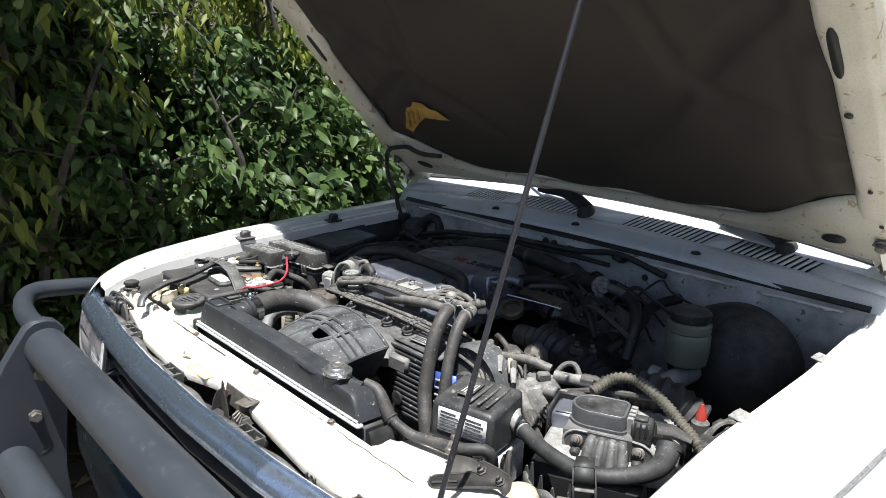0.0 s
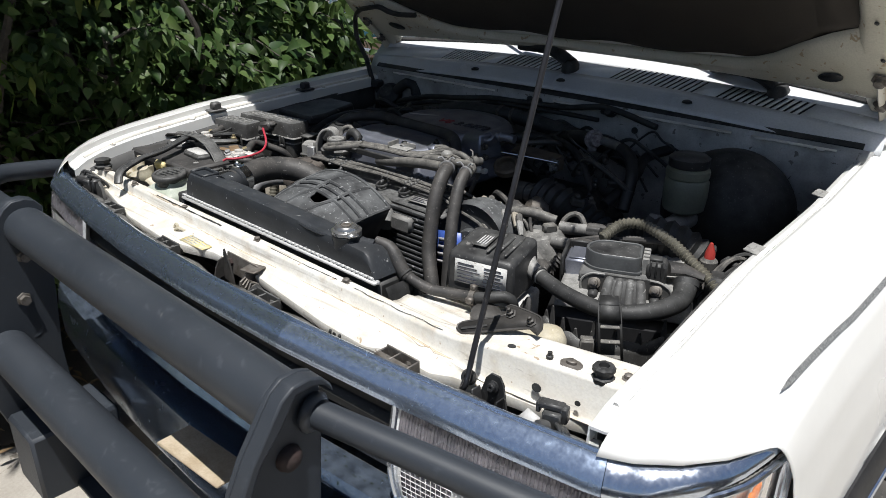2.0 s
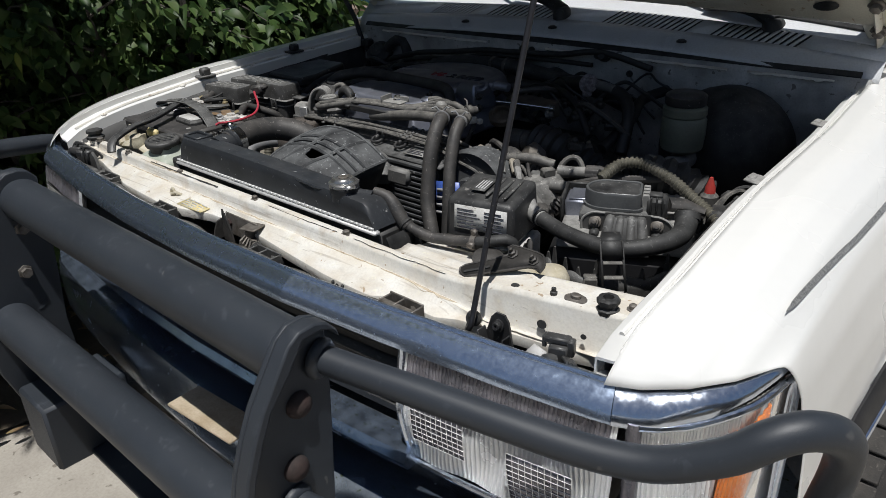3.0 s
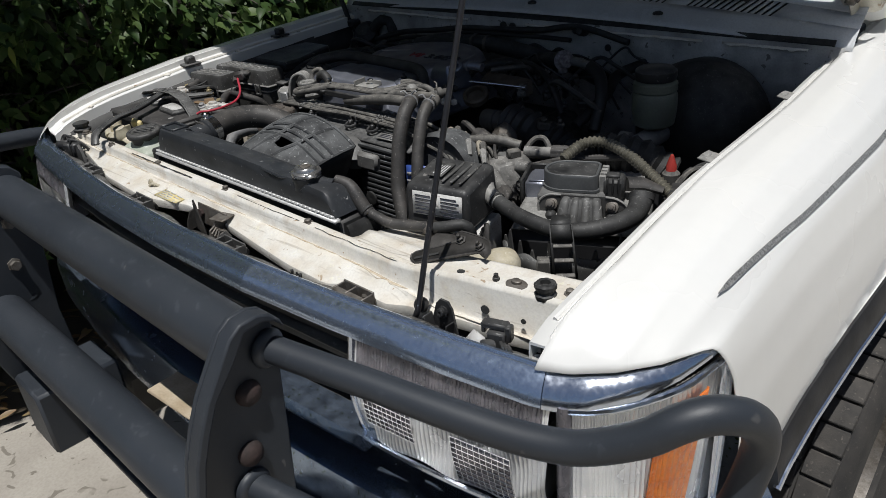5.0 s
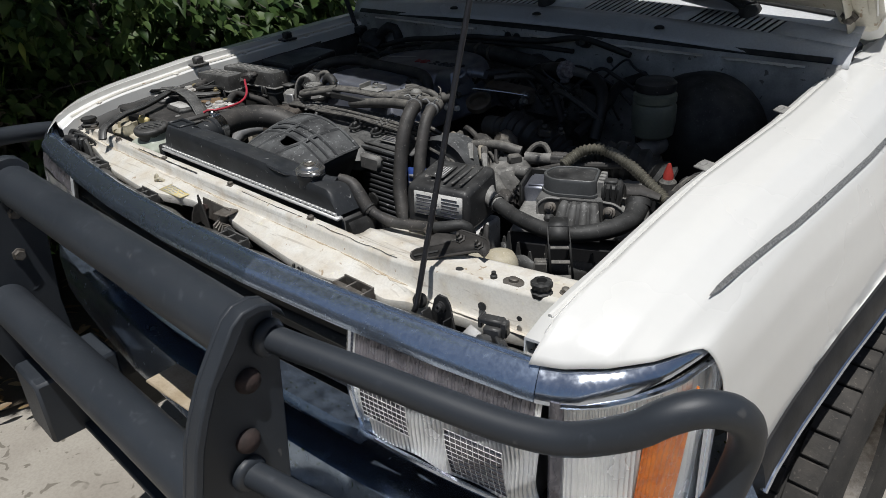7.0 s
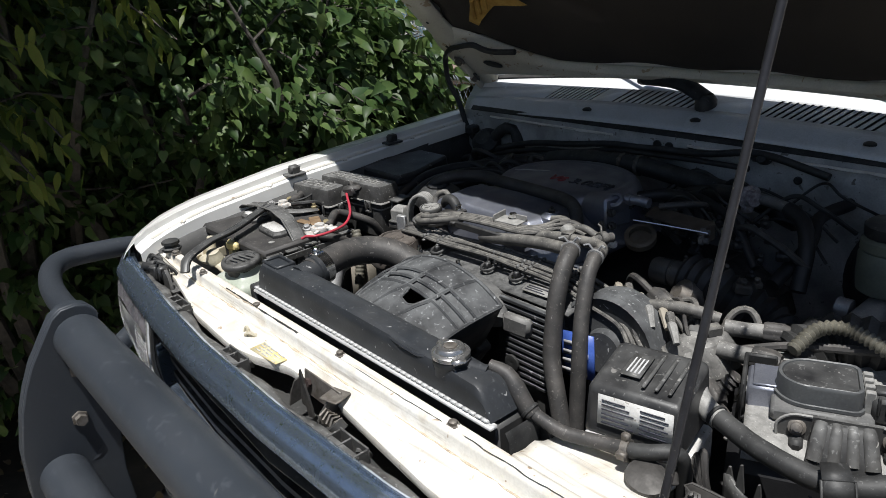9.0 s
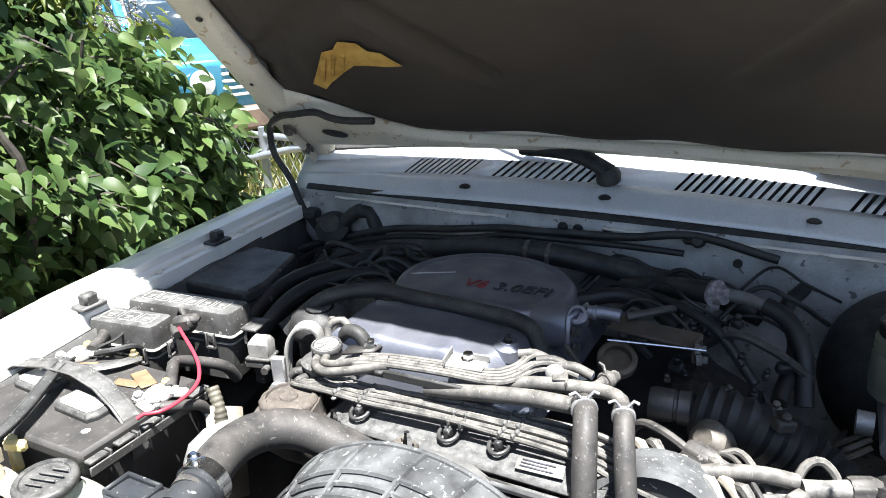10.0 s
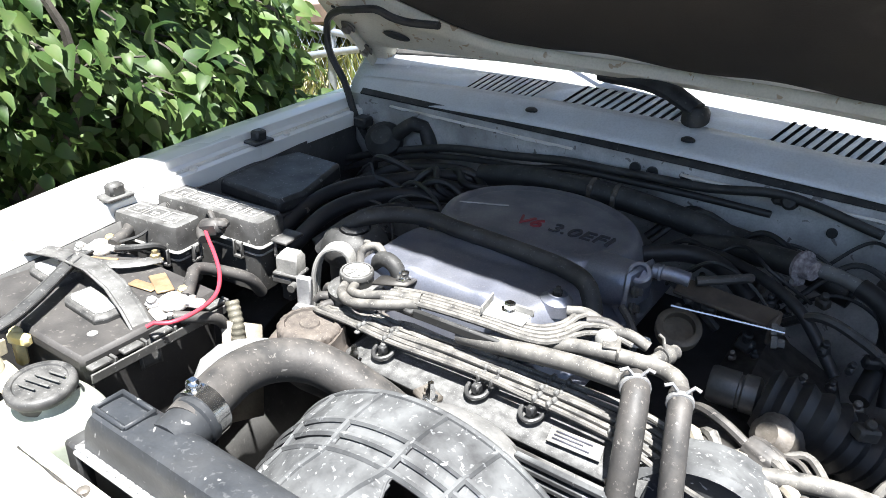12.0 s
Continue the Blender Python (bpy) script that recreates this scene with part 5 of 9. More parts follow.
s.tube([(0.178, 0.318, 1.03), (0.21, 0.328, 1.03)], 0.009, 10)
part("filler_neck", s, tank_plastic, radiator)
s = Shape()
s.lathe([(0.021, 0), (0.0235, 0.001), (0.0238, 0.006), (0.022, 0.0075), (0.019, 0.008), (0.0185, 0.0105), (0.0155, 0.0135), (0.011, 0.0138), (0.0095, 0.0125), (0, 0.0125)], (0.165, 0.31, 1.043), seg=40)
for sg_ in (-1, 1):
    s.box((0.165 + sg_ * 0.022, 0.31 - sg_ * 0.008, 1.0475), (0.016, 0.018, 0.007), 0.003, rz=-20)
cap_ob = part("radiator_cap", s, cap_steel, radiator, "two-tier pressed-steel radiator cap")
s = Shape()
s.lathe([(0.008, 0), (0.008, 0.0018), (0.006, 0.0025), (0, 0.0025)], (0.165, 0.31, 1.0555), seg=20)
part("cap_centre", s, steel, cap_ob, "dull centre of the cap")
s = Shape()
s.prism([(0.262, 0.8), (0.272, 0.8), (0.268, 0.975), (0.262, 0.985)], "y", 0.3, 0.352)
part("side_bracket", s, rubber_dark, radiator)
s = Shape()
s.prism([(0.255, 0.84), (0.315, 0.84), (0.3, 0.925), (0.272, 0.985), (0.258, 0.99)], "y", 0.352, 0.356)
s.tube([(0.256, 0.352, 0.992), (0.272, 0.352, 0.987), (0.3, 0.352, 0.927)], 0.002, 6)
part("side_bracket", s, black_plastic, radiator)
s = Shape()
s.box((-0.315, 0.31, 0.95), (0.02, 0.05, 0.1), 0.003)
part("side_bracket", s, black_plastic, radiator)
# upper hose
hose = thing("radiator_hose", (-0.2, 0.45, 0.97), "thick dusty rubber radiator hose", "hose")
s = Shape()
s.tube([(-0.217, 0.345, 1.03), (-0.229, 0.385, 1.033), (-0.238, 0.425, 1.033), (-0.232, 0.465, 1.03), (-0.205, 0.498, 1.021), (-0.165, 0.516, 1.002), (-0.12, 0.53, 0.975), (-0.09, 0.54, 0.94)], 0.0235, 20, step=0.01)
part("hose", s, rubber, hose, "dusty ribbed-sheen rubber hose")
s = Shape()
s.lathe([(0.025, 0), (0.028, 0.001), (0.028, 0.018), (0.025, 0.019)], (-0.219, 0.357, 1.031), (-0.15, 1, 0.05), 24)
s.box((-0.228, 0.366, 1.06), (0.014, 0.012, 0.012), 0.003)
part("worm_clamp", s, bright, hose, "bright worm-drive clamp")
# hose off the neck, looping under the relay box
hose2 = thing("bypass_hose", (0.3, 0.36, 0.94), "dusty black bypass hose with clamps", "hose")
s = Shape()
s.tube([(0.205, 0.335, 1.034), (0.225, 0.342, 1.029), (0.241, 0.342, 1.015), (0.254, 0.344, 0.995), (0.262, 0.346, 0.988)], [0.008, 0.0095, 0.011, 0.011, 0.0105], 14, step=0.008)
s.tube([(0.256, 0.345, 0.992), (0.274, 0.348, 0.985), (0.301, 0.352, 0.979), (0.327, 0.36, 0.979), (0.353, 0.367, 0.981), (0.374, 0.37, 0.984)], 0.0082, 12)
part("hose", s, rubber, hose2)
s = Shape()
s.tube([(0.37, 0.369, 0.983), (0.388, 0.372, 0.987), (0.404, 0.378, 0.991), (0.418, 0.388, 0.993), (0.424, 0.394, 0.988), (0.426, 0.398, 0.972), (0.424, 0.402, 0.93)], 0.0088, 12, step=0.006)
part("elbow_hose", s, rubber_dark, hose2, "black rubber elbow hose")
s = Shape()
s.lathe([(0.011, 0), (0.0122, 0.001), (0.0122, 0.004), (0.011, 0.005)], (0.256, 0.345, 0.993), (0.8, 0.1, -0.6), 16)
part("rubber_ring", s, rubber_dark, hose2)
clamp_on((0.37, 0.369, 0.983), (0.9, 0.2, 0.1), 0.0098, hose2, 0.009)
s = Shape()
s.box((0.377, 0.358, 0.984), (0.012, 0.008, 0.01), 0.002, rz=12)
part("clamp_screw", s, steel, hose2)

# fan shroud
shroud = thing("fan_shroud", (-0.07, 0.43, 0.86), "ribbed dusty black plastic fan shroud with a broken hole", "fan shroud")
FAN_X, FAN_Z = -0.028, 0.862
SHROUD_R = [(0.33, 0.158), (0.345, 0.169), (0.37, 0.179), (0.395, 0.187), (0.411, 0.191), (0.425, 0.195), (0.45, 0.199), (0.47, 0.2)]


def shroud_at(y, a, d=0.0):
    """The vault over the fan: y along its axle, a degrees from upright, d metres proud."""
    r = curve(SHROUD_R, y) + d
    return Vector((FAN_X + r * math.sin(radians(a)) * (1.0 if a > 0 else 0.97), y, FAN_Z + r * math.cos(radians(a))))


SH_A0, SH_A1 = -60.0, 36.0
HOLE = [(5, 0.372), (4, 0.3925), (17, 0.3925), (15, 0.38), (11, 0.369)]


def hole(u, v):
    a, y = SH_A0 + (SH_A1 - SH_A0) * u, 0.33 + 0.14 * v
    inside = False
    for k in range(len(HOLE)):
        (a0, y0), (a1, y1) = HOLE[k], HOLE[k - 1]
        if (y0 > y) != (y1 > y) and a < (a1 - a0) * (y - y0) / (y1 - y0) + a0:
            inside = not inside
    return inside


s = Shape()
s.sheet(lambda u, v: shroud_at(0.33 + 0.14 * v, SH_A0 + (SH_A1 - SH_A0) * u, -0.0025 if 0.396 < 0.33 + 0.14 * v < 0.4245 else 0.0), 150, 84, hole)
dome = part("dome", s, shroud_plastic, shroud, smooth=50, thick=0.003)
s = Shape()
rim_h = [shroud_at(y, a, 0.0008) for a, y in HOLE]
s.tube(rim_h + rim_h[:1], 0.0016, 6, step=0.004)
part("broken_edge", s, shroud_plastic, shroud)
for y in (0.395, 0.4105, 0.426):
    s = Shape()
    s.tube([shroud_at(y, SH_A0 + 2 + (SH_A1 - SH_A0 - 2) * k / 26, 0.001) for k in range(27)], 0.0036, 6)
    part("rib", s, shroud_plastic, shroud)
for a, bend in ((-40, -16), (-20, -12), (1, -9), (17, -6)):
    s = Shape()
    s.tube([shroud_at(0.34, a + bend, 0.001), shroud_at(0.37, a + bend * 0.45, 0.001), shroud_at(0.395, a, 0.001), shroud_at(0.426, a + 1, 0.001), shroud_at(0.466, a + 3, 0.001)], 0.0038, 6)
    part("rib", s, shroud_plastic, shroud)
s = Shape()
s.sheet(lambda u, v: shroud_at(0.47, SH_A0 + (SH_A1 - SH_A0) * u, -0.06 * v) + Vector((0, 0.004 * v, 0)), 50, 3)
s.tube([shroud_at(0.469, SH_A0 + (SH_A1 - SH_A0) * k / 30, 0.0005) for k in range(31)], 0.0024, 8)
part("rim", s, shroud_plastic, shroud, thick=0.003)
s = Shape()
s.tube([shroud_at(0.34, SH_A1 + 1, 0.0), shroud_at(0.39, SH_A1, 0.001), shroud_at(0.43, SH_A1, 0.001), shroud_at(0.469, SH_A1, 0.0005)], 0.0032, 6)
part("rib", s, shroud_plastic, shroud)
s = Shape()
s.sheet(lambda u, v: shroud_at(0.34 + 0.13 * u, SH_A1 + 4 * v, -0.002 - 0.09 * v), 8, 3)
part("side_wall", s, deep_black, shroud, "dark side wall of the shroud", thick=0.003)
s = Shape()
s.box((0.108, 0.482, 0.996), (0.046, 0.016, 0.03), 0.005, rz=12, ry=6)
part("side_lug", s, manifold_grey, shroud)
# fan clutch in the gloom
fan = thing("cooling_fan", (-0.07, 0.47, 0.62), "dark plastic cooling fan below the shroud", "fan")
s = Shape()
s.lathe([(0.05, 0), (0.05, 0.03), (0.03, 0.05), (0, 0.05)], (-0.07, 0.5, 0.82), (0, -1, 0), 20)
part("hub", s, steel, fan)
for k in range(7):
    a = k * 2 * math.pi / 7
    s = Shape()
    s.box((-0.07 + 0.1 * math.cos(a), 0.475, 0.82 + 0.1 * math.sin(a)), (0.13, 0.03, 0.04), 0.004, ry=-math.degrees(a), )
    part("blade", s, rubber_dark, fan)

# engine block
engine = thing("engine", (0, 0.75, 0.5), "dusty V6 petrol engine with an alloy intake plenum", "engine")
s = Shape()
s.box((0.0, 0.8, 0.75), (0.42, 0.5, 0.4), 0.03)
block = part("block", s, deep_black, engine, "dark engine block")
for sx in (-1, 1):
    s = Shape()
    s.box((sx * 0.19, 0.79, 0.88), (0.16, 0.45, 0.14), 0.03, ry=sx * 25)
    part("valve_cover", s, dark_steel, engine)
# timing cover: sloping top plate and ribbed front
s = Shape()
s.sheet(lambda u, v: (-0.225 + 0.37 * u, 0.548 + 0.085 * v, 1.0 - 0.004 * u + 0.016 * v - 0.02 * max(0, 0.12 - u) / 0.12), 20, 5)
s.box((-0.045, 0.612, 0.94), (0.36, 0.1, 0.115), 0.012)
tc = part("timing_cover", s, cover_grey, engine, "dusty dark timing cover with ribbed front", thick=0.004)
s = Shape()
s.box((0.075, 0.537, 0.9), (0.125, 0.012, 0.2), 0.006)
face = part("ribbed_face", s, dusty_plastic, tc)
for k in range(13):
    s = Shape()
    x0 = 0.028 + 0.003 * max(0, k - 4) * (1 if k < 8 else 0.6)
    s.box(((x0 + 0.136) / 2, 0.5285, 0.999 - 0.0108 * k), (0.136 - x0, 0.007, 0.0058), 0.001)
    part("rib", s, shroud_plastic, tc)
s = Shape()
s.lathe([(0.014, 0), (0.014, 0.004), (0.011, 0.005), (0, 0.003)], (0.056, 0.522, 0.897), (0, -1, 0), 16)
part("inspection_hole", s, rubber_dark, tc)
s = Shape()
s.add([(0.046, 0.556, 1.0065), (0.1, 0.559, 1.0065), (0.097, 0.577, 1.0105), (0.043, 0.574, 1.0105)], [(0, 1, 2, 3)])
pl = part("data_plate", s, pale_plastic, tc, "small grey data plate", thick=0.001)
for k in range(3):
    s = Shape()
    s.add([(0.05, 0.5595 + 0.0045 * k, 1.0088 + 0.001 * k), (0.088 - 0.008 * (k % 2), 0.561 + 0.0045 * k, 1.0088 + 0.001 * k), (0.088 - 0.008 * (k % 2), 0.5625 + 0.0045 * k, 1.0092 + 0.001 * k), (0.05, 0.561 + 0.0045 * k, 1.0092 + 0.001 * k)], [(0, 1, 2, 3)])
    part("print_bar", s, ink, pl, thick=0.0004)
for bx, by, bz in ((-0.081, 0.541, 1.004), (0.06, 0.52, 0.85), (-0.19, 0.548, 1.0), (0.12, 0.545, 1.0)):
    s = Shape()
    s.lathe([(0.009, 0), (0.009, 0.003), (0.0058, 0.004), (0.0058, 0.012), (0.0035, 0.016), (0.0035, 0.022), (0, 0.022)], (bx, by, bz), seg=6)
    part("bolt", s, bright, tc)
s = Shape()
s.tube([(-0.105, 0.527, 0.985), (-0.06, 0.534, 0.992), (-0.015, 0.532, 0.99), (0.018, 0.522, 0.984), (0.04, 0.505, 0.968)], [0.012, 0.021, 0.025, 0.024, 0.02], 16, step=0.01, flat=0.75)
wo = part("water_outlet", s, outlet_alloy, engine, "pale rounded cast water outlet")
for bx, by, bz in ((-0.088, 0.547, 1.003), (0.03, 0.53, 0.975)):
    s = Shape()
    s.box((bx, by, bz), (0.03, 0.022, 0.008), 0.003, rz=-20)
    s.lathe([(0.007, 0), (0.007, 0.002), (0.005, 0.003), (0.005, 0.008), (0.003, 0.009), (0, 0.009)], (bx, by, bz + 0.003), seg=6)
    part("flange_bolt", s, steel, wo)

# spark leads
def lead_y(k, x):
    """Place across the bundle: it closes up by the distributor and spreads past the cover's right end."""
    spread = curve([(-0.25, 0.0048), (-0.16, 0.0062), (-0.05, 0.0068), (0.04, 0.0082), (0.1, 0.0098), (0.2, 0.011)], x)
    return curve([(-0.25, 0.577), (-0.16, 0.572), (-0.05, 0.577), (0.04, 0.58), (0.1, 0.58), (0.2, 0.568)], x) + spread * k


rl_ = random.Random(31)
for k in range(6):
    s = Shape()
    pts = [(-0.268 + 0.009 * k, 0.608 + 0.004 * (k % 2), 1.008), (-0.282 + 0.006 * k, 0.588 + 0.003 * k, 1.016 + 0.002 * (k % 3)), (-0.272 + 0.006 * k, 0.578 + 0.004 * k, 1.022 + 0.003 * (k % 2))]
    for x in (-0.225, -0.16, -0.1, -0.045, 0.015, 0.06, 0.11, 0.16):
        pts.append((x + 0.004 * (k % 2), lead_y(k, x), curve([(-0.225, 1.027), (-0.05, 1.03), (0.06, 1.026), (0.11, 1.022), (0.16, 1.01)], x) + 0.0035 * ((k * 2) % 3 == 1) + rl_.uniform(-0.0014, 0.0014)))
    pts += [(0.216, 0.57 + 0.008 * k, 0.997), (0.25 + 0.004 * k, 0.55 + 0.008 * k, 0.978), (0.285 + 0.008 * k, 0.53 + 0.006 * k, 0.955), (0.3 + 0.008 * k, 0.525, 0.92)]
    s.tube(pts, 0.0034, 8)
    part("spark_lead", s, cable_grey, engine, "dusty grey spark lead" if k == 0 else "")
for x, wide in ((-0.205, 0), (-0.166, 1), (-0.03, 0), (-0.045, 1), (0.018, 1), (0.034, 0), (0.1, 0)):
    s = Shape()
    for k in range(6):
        s.box((x + 0.002 * (k % 2), lead_y(k, x), 1.0275 + 0.0035 * ((k * 2) % 3 == 1)), (0.006, 0.0078, 0.0105), 0.002)
    s.box((x, lead_y(2.5, x), 1.0225), (0.0065, 0.042, 0.004), 0.0015)
    comb = part("lead_comb", s, dusty_plastic, engine, "dusty black comb holding the spark leads")
    if wide:
        s = Shape()
        yy = lead_y(0, x)
        s.tube([(x - 0.0115, yy + 0.004, 1.016), (x - 0.011, yy - 0.006, 1.013), (x - 0.006, yy - 0.013, 1.0115), (x, yy - 0.015, 1.011), (x + 0.006, yy - 0.013, 1.0115), (x + 0.011, yy - 0.006, 1.013), (x + 0.0115, yy + 0.004, 1.016)], 0.0026, 8, step=0.003)
        s.box((x, yy - 0.003, 1.016), (0.009, 0.012, 0.012), 0.002)
        part("ring_clip", s, black_plastic, comb, "black ring-shaped clip")
# distributor with its round cover
DX, DY = -0.262, 0.638
s = Shape()
s.lathe([(0.034, -0.045), (0.036, -0.02), (0.04, -0.012), (0.0405, -0.004), (0.036, 0.0), (0.0325, 0.004), (0.032, 0.012), (0.036, 0.014), (0.0365, 0.019), (0.03, 0.023), (0.026, 0.026)], (DX, DY, 1.013), seg=32)
dist = part("distributor", s, dusty_plastic, engine, "dusty two-tier distributor body")
s = Shape()
s.lathe([(0.0195, 0), (0.0205, 0.002), (0.0205, 0.012), (0.0215, 0.013), (0.0215, 0.0165), (0.0205, 0.0185), (0.018, 0.019), (0.0172, 0.0168), (0.0, 0.0165)], (DX, DY, 1.0375), (0.03, -0.06, 1), 32)
part("vacuum_valve", s, dusty_plastic, dist, "round black vacuum valve with a grey dusty top")
s = Shape()
s.lathe([(0.0, 0.0), (0.0165, 0.0), (0.0165, 0.0012), (0.0, 0.0012)], (DX, DY, 1.0545), (0.03, -0.06, 1), 28)
for a in (20, 80, 140):
    s.box((DX, DY, 1.0562), (0.03, 0.0025, 0.0012), 0.0004, rz=a)
part("valve_top", s, pale_plastic, dist, "pale dusty disc with moulded marks")
for k in range(7):
    a = radians(150 + 32 * k)
    s = Shape()
    c0 = Vector((DX + 0.034 * math.cos(a), DY + 0.034 * math.sin(a), 1.017))
    s.tube([c0, c0 + Vector((0.012 * math.cos(a), 0.012 * math.sin(a), 0.0)), c0 + Vector((0.018 * math.cos(a), 0.018 * math.sin(a), -0.008))], [0.0065, 0.006, 0.0045], 10, step=0.004)
    part("terminal", s, rubber, dist)
s = Shape()
s.box((DX - 0.042, DY - 0.01, 1.0), (0.012, 0.016, 0.026), 0.003, rz=20).box((DX + 0.044, DY - 0.004, 1.004), (0.016, 0.014, 0.014), 0.003, rz=-15)
part("cap_clip", s, steel, dist)
for pts, r in (([(DX + 0.012, DY - 0.018, 1.046), (DX + 0.022, DY - 0.036, 1.05), (DX + 0.045, DY - 0.044, 1.056), (DX + 0.08, DY - 0.034, 1.064), (DX + 0.115, DY - 0.024, 1.068)], 0.0058),
               ([(DX + 0.0, DY - 0.022, 1.044), (DX + 0.012, DY - 0.042, 1.046), (DX + 0.04, DY - 0.056, 1.05), (DX + 0.075, DY - 0.052, 1.058), (DX + 0.12, DY - 0.034, 1.066)], 0.0062),
               ([(DX - 0.012, DY + 0.02, 1.046), (DX - 0.016, DY + 0.03, 1.066), (DX + 0.002, DY + 0.038, 1.074), (DX + 0.022, DY + 0.03, 1.064)], 0.0056)):
    s = Shape()
    s.tube(pts, r, 10, step=0.007)
    part("vacuum_hose", s, cable_grey, engine, "pale dusty vacuum hose")
# made-up black arch painting in the dark gap at the plenum's front
s = Shape()
s.tube([(-0.255, 0.672, 1.03), (-0.252, 0.668, 1.058), (-0.236, 0.664, 1.068), (-0.218, 0.662, 1.06), (-0.212, 0.662, 1.03)], 0.01, 10, step=0.006)
part("gap_arch", s, rubber_dark, engine, "black arch standing in for the dark gap by the plenum")
s = Shape()
s.add([(-0.232, 0.63, 1.05), (-0.19, 0.644, 1.055), (-0.188, 0.662, 1.056), (-0.2, 0.668, 1.055), (-0.234, 0.65, 1.051)], [(0, 1, 2, 3, 4)])
br_ = part("distributor_bracket", s, dark_steel, engine, "dark steel plate beside the distributor", thick=0.003)
s = Shape()
s.lathe([(0.0105, 0), (0.0105, 0.002), (0.0068, 0.003), (0.0068, 0.009), (0.004, 0.0105), (0, 0.0105)], (-0.203, 0.656, 1.056), seg=6)
part("bolt", s, bright, br_)
# lifting eye: a bent flat strap
s = Shape()
eye_line = [(-0.337, 0.642, 0.975), (-0.338, 0.645, 1.02), (-0.334, 0.649, 1.045), (-0.324, 0.655, 1.06), (-0.31, 0.661, 1.064), (-0.299, 0.666, 1.056), (-0.295, 0.668, 1.035), (-0.295, 0.668, 0.99)]
for o in (-0.0085, -0.0028, 0.0028, 0.0085):
    s.tube([(x - 0.35 * o, y + 0.93 * o, z) for x, y, z in eye_line], 0.0034, 8, step=0.006)
part("lifting_eye", s, pale_plastic, engine, "dusty hook-shaped steel lifting eye")
s = Shape()
s.tube([(-0.29, 0.69, 1.01), (-0.292, 0.69, 1.045), (-0.29, 0.692, 1.066)], [0.0075, 0.0075, 0.005], 10)
part("breather_stub", s, cable_grey, engine)
s = Shape()
s.box((-0.34, 0.625, 1.0), (0.02, 0.01, 0.05), 0.002, rz=20).box((-0.333, 0.617, 0.978), (0.03, 0.014, 0.02), 0.003, rz=20)
s.lathe([(0.008, 0), (0.008, 0.006), (0, 0.007)], (-0.336, 0.61, 0.985), (0.2, -1, 0.1), 6)
part("eye_foot", s, alloy, engine, "pale bolted foot of the lifting eye")
# hard pipes in a flat rack
for k in range(5):
    s = Shape()
    o = 0.0062 * k
    s.tube([(-0.19, 0.596 + o, 1.062), (-0.155, 0.6 + o, 1.067), (-0.11, 0.603 + o, 1.07), (-0.06, 0.606 + o, 1.0715), (-0.018 - 0.002 * k, 0.609 + o, 1.071), (0.008 - 0.004 * k, 0.617 + o, 1.071), (0.022 - 0.004 * k, 0.634 + o, 1.073), (0.034 - 0.006 * k, 0.652 + o, 1.075 + 0.003 * (k % 2)), (0.058 - 0.012 * k, 0.664 + 0.8 * o, 1.075 + 0.004 * (k % 2)), (0.08 - 0.016 * k, 0.667 + 0.8 * o, 1.07 + 0.004 * (k % 2))], 0.0034, 8, step=0.008)
    part("vacuum_pipe", s, cable_grey, engine)
for k in range(3):
    s = Shape()
    e = Vector((0.052 - 0.026 * k, 0.668 + 0.006 * k, 1.0755))
    s.tube([e, e + Vector((0.02, 0.006, 0.002)), e + Vector((0.042, 0.008, -0.006))], 0.0062, 10, step=0.006)
    part("pipe_sleeve", s, rubber if k == 1 else cable_grey, engine)
s = Shape()
s.box((-0.05, 0.634, 1.0755), (0.05, 0.03, 0.0025), 0.0008, rz=6).box((-0.073, 0.632, 1.0805), (0.0025, 0.036, 0.011), 0.0008, rz=10).box((-0.034, 0.645, 1.08), (0.022, 0.0025, 0.01), 0.0008, rz=6)
rb_ = part("pipe_bracket", s, pale_plastic, engine, "folded pale bracket across the pipes")
s = Shape()
s.lathe([(0.0095, 0), (0.0095, 0.002), (0.0068, 0.0028), (0.0068, 0.0085), (0.005, 0.01), (0, 0.01)], (-0.05, 0.641, 1.0765), seg=6)
part("bolt", s, bright, rb_)
s = Shape()
s.box((-0.085, 0.6, 1.0575), (0.2, 0.006, 0.012), 0.002, rz=2).box((-0.15, 0.607, 1.06), (0.012, 0.034, 0.006), 0.002)
part("pipe_rail", s, rubber_dark, engine, "dark rail under the vacuum pipes")
for pts, r in (([(-0.09, 0.607, 1.046), (-0.04, 0.605, 1.054), (0.004, 0.604, 1.062), (0.05, 0.606, 1.067), (0.1, 0.605, 1.07)], 0.0098),
               ([(-0.02, 0.622, 1.056), (0.018, 0.63, 1.066), (0.055, 0.637, 1.07), (0.095, 0.643, 1.071), (0.122, 0.643, 1.072), (0.14, 0.632, 1.072), (0.148, 0.612, 1.068)], 0.0085)):
    s = Shape()
    s.tube(pts, r, 16, step=0.008)
    part("coolant_pipe", s, cable_grey, engine, "dusty coolant pipe")
# heater hoses
for pts, r in (([(0.104, 0.606, 1.074), (0.112, 0.592, 1.074), (0.119, 0.57, 1.06), (0.126, 0.548, 1.03), (0.132, 0.532, 0.988), (0.142, 0.515, 0.94), (0.168, 0.497, 0.89), (0.2, 0.478, 0.82)], 0.0132), ([(0.147, 0.612, 1.074), (0.152, 0.597, 1.072), (0.16, 0.572, 1.052), (0.172, 0.545, 1.005), (0.184, 0.525, 0.955), (0.198, 0.5, 0.85)], 0.0112)):
    s = Shape()
    s.tube(pts, r, 18, step=0.008)
